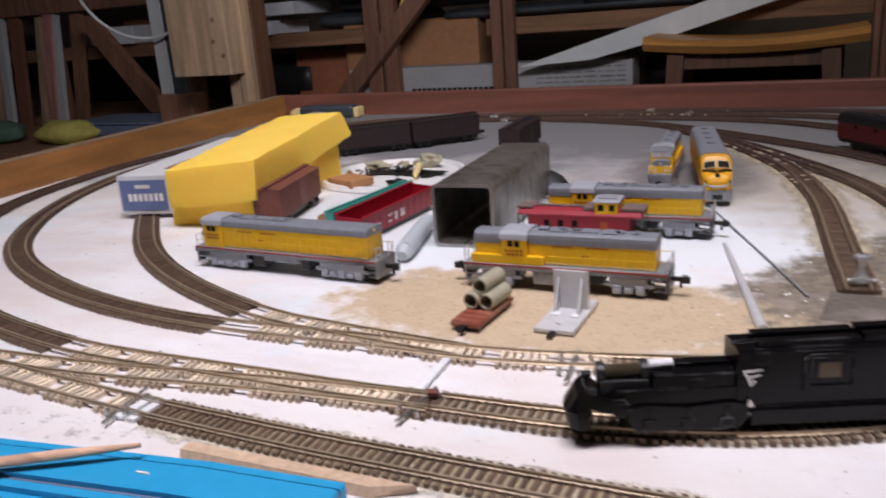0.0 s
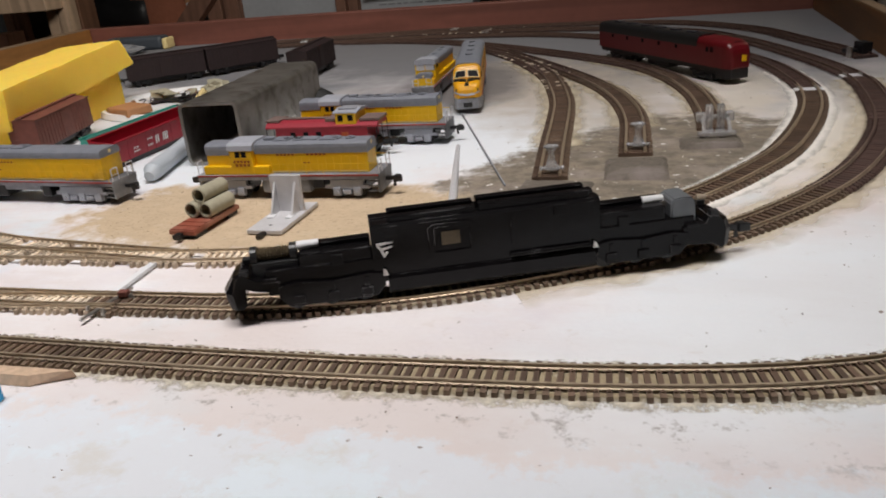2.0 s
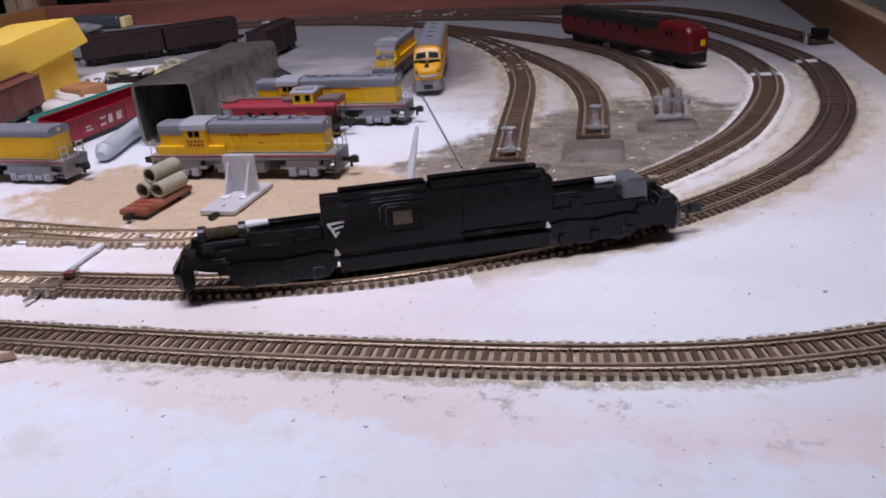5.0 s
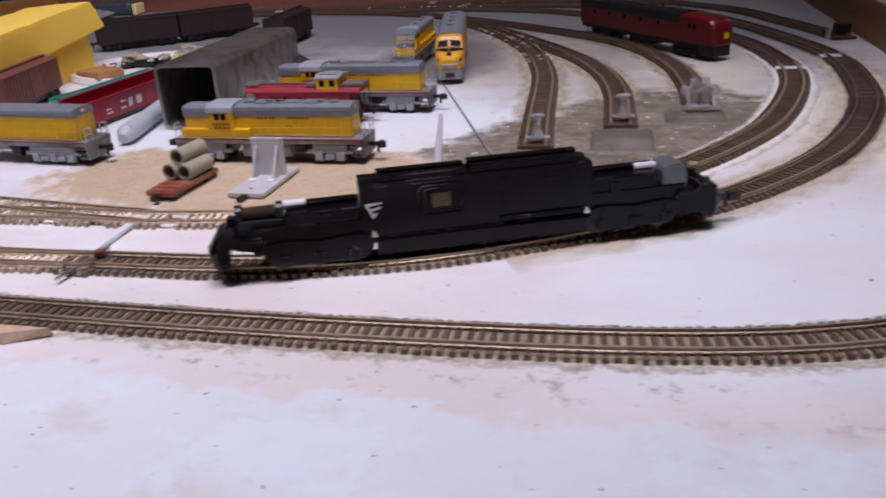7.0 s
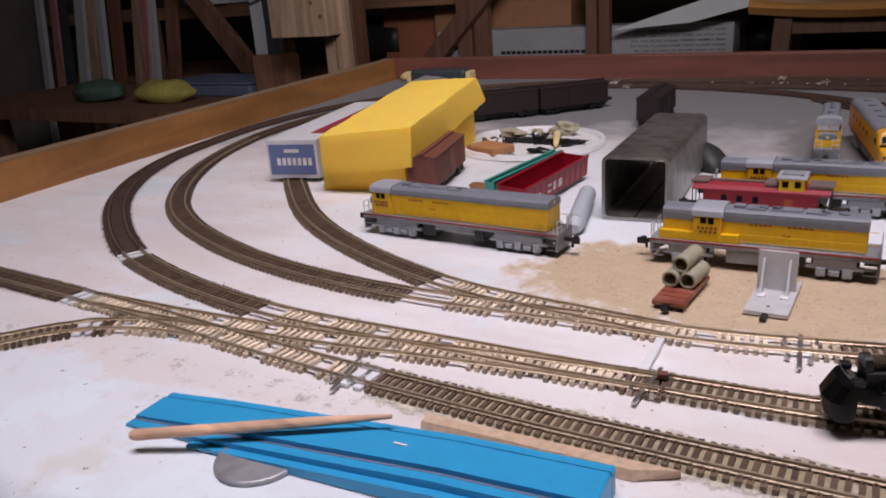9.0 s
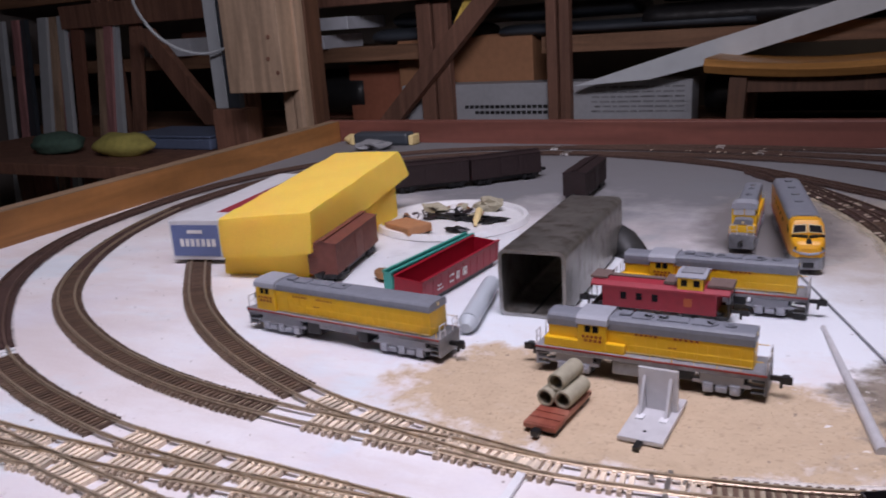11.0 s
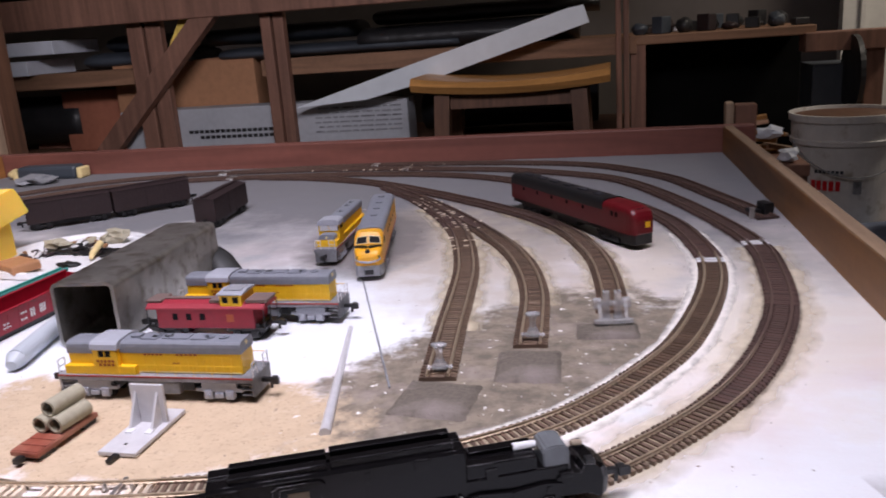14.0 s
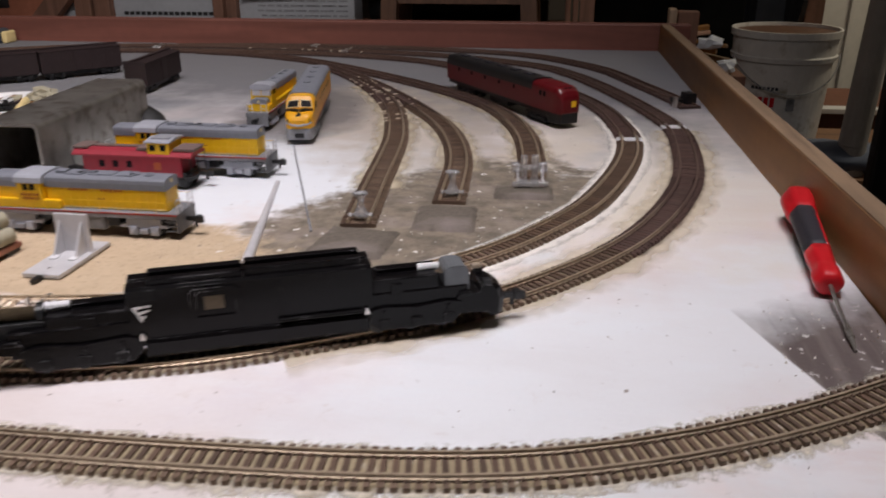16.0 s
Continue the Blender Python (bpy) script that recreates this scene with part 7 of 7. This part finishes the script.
def stool():
    t = thing("wooden_stool", pose(-0.062, 2.20, -0.60), "honey coloured wooden stool with curved seat", "stool")
    seat = bmesh.new()
    rings = []
    for i in range(15):
        u = -1 + 2 * i / 14
        x, dip = 0.252 * u, 0.016 * (u * u)
        rings.append([(x, -0.13, 0.598 + dip), (x, 0.13, 0.598 + dip), (x, 0.14, 0.615 + dip), (x, 0.125, 0.628 + dip * 1.2), (x, -0.125, 0.628 + dip * 1.2), (x, -0.14, 0.615 + dip)])
    loft(seat, rings)
    part("seat", seat, M_SEAT, t, "curved honey oak seat")
    for sx in (-1, 1):
        for sy in (-1, 1):
            leg = bmesh.new()
            loft(leg, [[(sx * a + dx, sy * b + dy, z) for dx, dy in ((-0.02, -0.02), (0.02, -0.02), (0.02, 0.02), (-0.02, 0.02))] for a, b, z in ((0.225, 0.115, -0.35), (0.175, 0.095, 0.60))])
            part("leg", leg, M_STOOLWOOD, t, "square tapered leg")
    part("apron", boxes((-0.165, 0.165, -0.098, -0.082, 0.562, 0.597), (-0.165, 0.165, 0.082, 0.098, 0.562, 0.597)), M_STOOLWOOD, t)
    part("stretcher", boxes((-0.19, 0.19, -0.102, -0.084, 0.28, 0.31)), M_STOOLWOOD, t)
    return t


stool()


def post_with_box():
    t = thing("support_post", pose(-1.21, 1.60, 0), "pine post with a light wooden box fixed to it", "post")
    part("upright", boxes((-0.020, 0.010, -0.004, 0.03, -0.95, 1.49), bevel=0.002), M_PINE, t, "pine upright")
    part("upright", boxes((0.014, 0.042, -0.004, 0.03, -0.95, 1.49), bevel=0.002), M_PINE, t, "pine upright")
    # Shade on the post's right side is put into this board's colour.
    part("side_board", boxes((-0.020, 0.046, 0.031, 0.090, -0.95, 1.49), bevel=0.002), M_STOOLWOOD, t, "side board coloured dark as the shaded side")
    part("wooden_box", boxes((-0.140, 0.034, -0.060, -0.0045, 0.036, 0.75), bevel=0.002), M_PINE, t, "light pine box")
    for x, z in ((0.020, 0.082), (-0.005, 0.115), (0.002, 0.165)):
        part("knot", rod(bmesh.new(), (x, -0.0625, z), (x, -0.0595, z), 0.005, 10), M_LUMBER, t, "dark screw hole")
    return t


post_with_box()
for x, z0, z1, mat, lab, dx in ((-1.553, -0.02, 0.50, M_PVC, "white painted trim board leaning upright", 0.0), (-1.507, 0.0, 0.50, M_BAGBLUE, "dark blue trim board leaning upright", 0.0)):
    bm = boxes((x - 0.024, x + 0.020, 1.72, 1.74, -0.0203, z1), bevel=0.002)
    solo("leaning_board", bm, mat, Matrix(), lab, "board", "leaning boards")
random.seed(4)
M_PINKBOARD = wood("pink_painted_board", (0.46, 0.22, 0.22), 0.6, 2, 8)
for k, mat in enumerate((M_PVC, M_PINKBOARD, M_BAGBLUE, M_PVC, M_PINE, M_PINKBOARD, M_PVC, M_BOXDARK, M_PINE, M_PINKBOARD, M_PVC, M_LUMBER)):
    x = -3.36 + k * 0.068
    lean = random.uniform(0.02, 0.14)
    w = random.uniform(0.018, 0.030)
    y0 = 2.18 + 0.012 * (k % 3)
    bm = bmesh.new()
    loft(bm, [[(x - w, y + dy, -0.95), (x + w, y + dy, -0.95), (x + w + lean, y + 0.10 + dy, 0.30), (x - w + lean, y + 0.10 + dy, 0.30)] for y, dy in ((y0, 0.0), (y0, 0.02))])
    solo("upright_board", bm, mat, Matrix(), "narrow painted board stored upright against the rack", "board", "upright boards")
bm = bmesh.new()
loft(bm, [[(-2.32, y, 0.22), (-2.24, y, 0.22), (-1.93, y, -0.12), (-2.03, y, -0.12)] for y in (2.12, 2.15)])
solo("diagonal_brace", bm, M_LUMBER, Matrix(), "dark diagonal lumber brace of the rack", "brace")
bench = thing("side_bench", Matrix(), "dark side bench beyond the layout", "bench")
part("bench_top", boxes((-2.75, -1.32, 1.45, 1.95, -0.175, -0.14), bevel=0.003), M_LUMBER, bench)
for x0 in (-2.7, -1.45):
    for y0 in (1.50, 1.82):
        part("leg", boxes((x0, x0 + 0.09, y0, y0 + 0.09, -0.95, -0.1755)), M_LUMBER, bench, "dark lumber leg")
lump("yellow_rag", pose(-1.86, 1.62, -0.141), material("yellow_cloth", (0.42, 0.38, 0.10), 0.9, vary=0.3, grain=60, bump=0.5), "crumpled yellow green cloth on the side bench", "cloth", 0.11, 0.06, 0.035, 12)
lump("green_rag", pose(-2.16, 1.62, -0.141), material("green_cloth", (0.07, 0.13, 0.10), 0.9, vary=0.3, grain=60, bump=0.5), "crumpled dark green cloth on the side bench", "cloth", 0.10, 0.06, 0.035, 15)
crate = thing("blue_tray", Matrix(), "dull blue plastic tray on the side bench", "tray")
part("tray_body", boxes((-1.98, -1.62, 1.72, 1.92, -0.1395, -0.105), bevel=0.006), M_DULLBLUE, crate)
part("tray_rim", boxes((-1.985, -1.615, 1.715, 1.925, -0.105, -0.098), bevel=0.003), M_DULLBLUE, crate, "blue rim")
plank("wood_block", [(-1.575, -1.455, 1.700, 1.76, -0.1395, -0.0205)], M_LUMBER, "dark wooden block on the side bench", "wood block")
cable = bmesh.new()
pts = [(-1.690, 1.60, 1.50), (-1.698, 1.60, 0.42)] + [(-1.555 - 0.150 * math.cos(a * 0.15), 1.60 + 0.008 * a, 0.275 - 0.143 * math.sin(a * 0.15)) for a in range(0, 16)] + [(-1.40, 1.725, 0.30), (-1.395, 1.725, 1.50)]
for a, b in zip(pts, pts[1:]):
    rod(cable, a, b, 0.0042, 8)
solo("hanging_cable", cable, M_PVC, Matrix(), "pale cable hanging in a loop from the ceiling", "cable")


def bucket():
    t = thing("plastic_bucket", pose(0.737, 2.10, -0.385) @ Matrix.Scale(0.80, 4), "dirty white plastic bucket with red and dark print", "bucket")
    n = 48
    prof = [(0.122, 0.0), (0.127, 0.004), (0.143, 0.284), (0.151, 0.287), (0.153, 0.300), (0.148, 0.303), (0.150, 0.352), (0.157, 0.354), (0.158, 0.374), (0.150, 0.374), (0.142, 0.30)]
    bm = bmesh.new()
    rings = [[bm.verts.new((r * math.cos(i * math.tau / n), r * math.sin(i * math.tau / n), z)) for i in range(n)] for r, z in prof]
    for a, b in zip(rings, rings[1:]):
        for i in range(n):
            bm.faces.new((a[i], a[(i + 1) % n], b[(i + 1) % n], b[i]))
    bm.faces.new(rings[0][::-1])
    part("shell", bm, M_BUCKET, t, "ribbed bucket shell", smooth=False)
    part("filling", rod(bmesh.new(), (0, 0, 0.30), (0, 0, 0.364), 0.1475, 32), M_STOOLWOOD, t, "dark filling")
    h = bmesh.new()
    pts = [(0.158 * math.cos(a), -0.158 * math.sin(a), 0.30 - 0.10 * math.sin((a - 0.2) * 1.15)) for a in [0.2 + 0.1 * i for i in range(28)]]
    for a, b in zip(pts, pts[1:]):
        rod(h, a, b, 0.0022, 6)
    part("handle", h, M_UNDER, t, "thin wire handle")

    def printed(name, a0, a1, z0, z1, mat, label, cuts):
        q = bmesh.new()
        for i in range(cuts):
            u, v = a0 + (a1 - a0) * i / cuts, a0 + (a1 - a0) * (i + 0.7) / cuts
            r = 0.1370
            loft(q, [[((r + d) * math.cos(radians(a)), (r + d) * math.sin(radians(a)), z) for a, z in ((u, z0), (v, z0), (v, z1), (u, z1))] for d in (-0.004, 0.0035)])
        part(name, q, mat, t, label)

    printed("red_print", -140, -104, 0.158, 0.186, M_TOOLRED, "bold red lettering as bars", 5)
    printed("dark_print", -136, -102, 0.208, 0.217, M_BAGBLUE, "small dark lettering as bars", 7)
    printed("label_square", -92, -79, 0.150, 0.185, M_UNDER, "dark square label", 1)
    return t


bucket()
stand = thing("bucket_stand", Matrix(), "low wooden stand under the bucket", "stand")
part("stand_top", boxes((0.50, 1.15, 1.84, 2.35, -0.42, -0.3852), bevel=0.003), M_LUMBERX, stand)
for x0 in (0.52, 1.05):
    for y0 in (1.88, 2.24):
        part("leg", boxes((x0, x0 + 0.07, y0, y0 + 0.07, -0.95, -0.4205)), M_LUMBER, stand, "rough lumber leg")
bm = rod(bmesh.new(), (0.866, 1.90, -0.32), (0.905, 1.93, 0.45), 0.030, 24)
rod(bm, (0.866, 1.90, -0.385), (0.866, 1.90, -0.3199), 0.034, 24, 0.030)
solo("white_pipe", bm, M_GALV, Matrix(), "white painted pipe standing beside the bucket", "pipe", smooth=False)
bm = bmesh.new()
pts = [(0.848 + 0.018 * math.sin(k / 3.0), 1.90, 0.30 - 0.02 * k) for k in range(16)]
for a, b in zip(pts, pts[1:]):
    rod(bm, a, b, 0.004, 6)
solo("black_cable", bm, M_BAG, Matrix(), "black cable hanging by the white pipe", "cable")
lump("blue_bag", pose(0.84, 1.93, -0.385), material("faded_blue_cloth", (0.15, 0.18, 0.26), 0.8, vary=0.2, grain=40, blotch=8, bump=0.5, depth=0.004), "dull blue folded bag on the stand", "bag", 0.16, 0.08, 0.035, 21)
plank("red_cabinet", [(0.93, 1.35, 2.45, 2.75, -0.95, -0.345)], M_BOXDARK, "dark red brown cabinet by the wall", "cabinet")
tagged(mesh_object("wall_panel", boxes((0.93, 2.45, 2.95, 3.0, -0.95, 1.49)), M_WALL), "pale painted wall panel in the corner", "wall", kind="structure")
for k in range(6):
    plank("wall_batten", [(0.98 + 0.16 * k, 0.995 + 0.16 * k, 2.935, 2.949, -0.9, 1.45)], M_WALL, "narrow batten on the pale wall panel", "batten", "wall battens", 0.001)


M_BEDCRUMB = material("plaster_crumb", (0.72, 0.68, 0.62), 0.9, each=0.3)
M_DARKCRUMB = material("dark_grain", (0.16, 0.11, 0.08), 0.9, each=0.5)
M_SANDGRAIN = material("sand_grain", (0.48, 0.36, 0.24), 0.9, each=0.5)
# Near-black colour that imitates the deep shade under the work stand.
M_UNDERSHADE = material("under_stand_shade", (0.005, 0.005, 0.005), 0.95, vary=0.4, grain=20, spec=0.1)


# White strip put here in place of a glowing line by the wall.
tagged(mesh_object("glow_line_strip", boxes((0.93, 1.36, 2.40, 2.447, -0.356, -0.341), bevel=0.002), M_WHITE), "white strip standing in for a bright glowing line", "ledge", kind="structure")


def work_table():
    t = thing("work_stand", Matrix(), "rough wooden stand with cluttered dark top", "stand")
    part("top", boxes((0.245, 0.72, 2.36, 2.80, 0.085, 0.110), bevel=0.003), M_LUMBERX, t, "rough plank top")
    part("upright", boxes((0.245, 0.285, 2.36, 2.40, -0.95, 0.085)), M_LUMBER, t)
    part("upright", boxes((0.845, 0.890, 2.36, 2.40, -0.95, 0.075)), M_LUMBER, t)
    part("side_board", boxes((0.690, 0.905, 2.34, 2.42, 0.04, 0.090), bevel=0.003), M_LUMBER, t, "rough end board")
    return t


STAND = work_table()
# Added panel: only shade lies here under the stand.
plank("shade_backing", [(0.28, 0.74, 2.62, 2.66, -0.6, 0.08)], M_UNDERSHADE, "black panel put in for the shade under the stand", "sheet")
random.seed(9)
for k in range(22):
    x, y = 0.27 + 0.020 * k, 2.42 + 0.09 * (k % 3)
    mat = random.choice((M_BAG, M_DARK, M_DARKOXIDE, M_BAGBLUE, M_DARKOXIDE, M_PAPER if k % 5 == 0 else M_BAG))
    if k % 2:
        solo("tool_clutter", boxes((-0.018, 0.018, -0.02, 0.02, 0.0, random.uniform(0.015, 0.05)), bevel=0.003), mat, pose(x, y, 0.1105, 0, 0, random.uniform(-50, 50)), "small dark box among the clutter on the stand", "clutter", "clutter on the stand")
    else:
        lump("tool_clutter", pose(x, y, 0.1105), mat, "dark small clutter on the stand top", "clutter", 0.022, 0.03, random.uniform(0.008, 0.022), 30 + k, "clutter on the stand")
part("wheel", rod(bmesh.new(), (0.800, 2.33, -0.02), (0.812, 2.33, -0.02), 0.10, 30), M_BAG, STAND, "black rubber wheel")
carton(0.725, 0.84, 2.40, 2.55, -0.14, 0.0, M_BAGBLUE, "dull grey plastic box by the stand")
plank("wood_offcut", [(0.388, 0.402, 1.50, 1.53, -0.95, 0.010)], M_PINE, "pale upright wood offcut behind the edge board", "wood offcut")
plank("wood_offcut", [(0.404, 0.440, 1.505, 1.53, -0.95, 0.006)], M_LUMBER, "dark upright wood offcut behind the edge board", "wood offcut")
random.seed(58)
for k in range(9):
    long_, tall = random.uniform(0.02, 0.045), random.uniform(0.004, 0.010)
    solo("wood_scrap", boxes((-long_, long_, -0.007, 0.007, 0.0, tall), bevel=0.001), (M_SEAT, M_WORNEDGE, M_SEAT, M_STICK)[k % 4], pose(random.uniform(0.46, 0.52), random.uniform(1.64, 1.76), -0.1198 + 0.008 * k, random.uniform(-6, 6), random.uniform(-10, 10), random.uniform(-40, 40)), "yellowish wood scrap heaped on the side table", "wood scrap", "scraps on the side table")
lump("paper_scrap", pose(0.49, 1.66, -0.080), M_PAPER, "crumpled white paper among the wood scraps", "paper", 0.022, 0.02, 0.014, 51, jag=0.6)
lump("paper_scrap", pose(0.52, 1.63, -0.1198), M_PAPER, "crumpled white paper by the wood scraps", "paper", 0.020, 0.02, 0.014, 53, jag=0.6)
side = thing("side_table", Matrix(), "small wooden side table behind the layout", "side table")
part("tabletop", boxes((0.43, 0.552, 1.60, 1.80, -0.143, -0.1202), bevel=0.002), M_LUMBER, side)
for x0, y0 in ((0.435, 1.61), (0.510, 1.61), (0.435, 1.75), (0.510, 1.75)):
    part("leg", boxes((x0, x0 + 0.04, y0, y0 + 0.04, -0.95, -0.1432)), M_LUMBER, side)
monitor = thing("dark_screen", Matrix(), "black switched-off screen standing beside the layout", "screen")
part("housing", boxes((0.800, 1.35, 1.58, 1.62, -0.36, 0.42), bevel=0.006), M_BAG, monitor, "black screen housing")
part("foot", boxes((1.0, 1.2, 1.52, 1.68, -0.95, -0.3605)), M_BAG, monitor)

# the whole workshop stands a little lower and further to the left
for ob in bpy.data.objects:
    if ob not in BEFORE and not ob.parent:
        ob.location += Vector((-0.020, 0.0, -0.014))

# small wrapped bundles in the far left corner of the layout
pack = thing("parts_package", pose(-0.545, 0.945, 0.0, 0, 0, 3), "dull blue-grey package with yellow ends by the edge board", "package")
part("wrapper", boxes((-0.040, 0.044, -0.012, 0.012, 0.0, 0.017), bevel=0.004), M_BAGBLUE, pack, "dull blue-grey wrapper")
part("end_cap", boxes((-0.0475, -0.0402, -0.011, 0.011, 0.0, 0.014), bevel=0.002), M_CREAM, pack, "yellow end cap")
part("end_cap", boxes((0.0442, 0.0510, -0.011, 0.011, 0.0, 0.014), bevel=0.002), M_CREAM, pack, "yellow end cap")
lump("yellow_scrap", pose(-0.600, 0.950, 0.0), M_CREAM, "yellow scrap in the far corner", "scrap", 0.010, 0.010, 0.007, 61)
lump("clear_wrap", pose(-0.535, 0.905, 0.0), M_UNDER, "crumpled dull plastic wrap", "plastic wrap", 0.022, 0.018, 0.006, 63, jag=0.8)


def crumbs(name, count, zones, lo, hi, mat, label, seed):
    """Many tiny loose bits scattered over stretches (x0, x1, y0, y1) of the table."""
    random.seed(seed)
    bm = bmesh.new()
    for _ in range(count):
        x0, x1, y0, y1 = random.choice(zones)
        x, y, r = random.uniform(x0, x1), random.uniform(y0, y1), random.uniform(lo, hi)
        turn, flat = random.uniform(0, math.tau), random.uniform(0.4, 0.9)
        ring = [(x + r * random.uniform(0.6, 1.1) * math.cos(turn + i * math.tau / 5), y + r * random.uniform(0.5, 1.1) * math.sin(turn + i * math.tau / 5)) for i in range(5)]
        base = [bm.verts.new((px, py, -0.0008)) for px, py in ring]
        tip = bm.verts.new((x, y, r * flat))
        for i in range(5):
            bm.faces.new((base[i], base[(i + 1) % 5], tip))
    return tagged(mesh_object(name, bm, mat), label, "crumbs", kind="stuff")


YARD = [(0.07, 0.20, 0.31, 0.45), (0.06, 0.16, 0.31, 0.40), (0.27, 0.31, 0.24, 0.30)]
OPEN = [(-0.25, 0.30, 0.10, 0.17), (-0.2, 0.15, 0.185, 0.26), (0.0, 0.28, 0.19, 0.36), (-0.35, 0.05, 0.26, 0.60), (0.0, 0.28, 0.42, 0.75), (-0.5, -0.3, 0.25, 0.6)]
crumbs("pale_crumbs", 90, YARD, 0.0003, 0.0010, M_BEDCRUMB, "pale plaster crumbs in the ballast", 5)
crumbs("dark_crumbs", 300, OPEN + YARD, 0.0002, 0.0006, M_DARKCRUMB, "small dark grains scattered over the paint", 6)
crumbs("sand_grains", 350, [(-0.12, 0.06, 0.268, 0.355)], 0.0002, 0.0005, M_SANDGRAIN, "loose sand grains in the yard", 7)
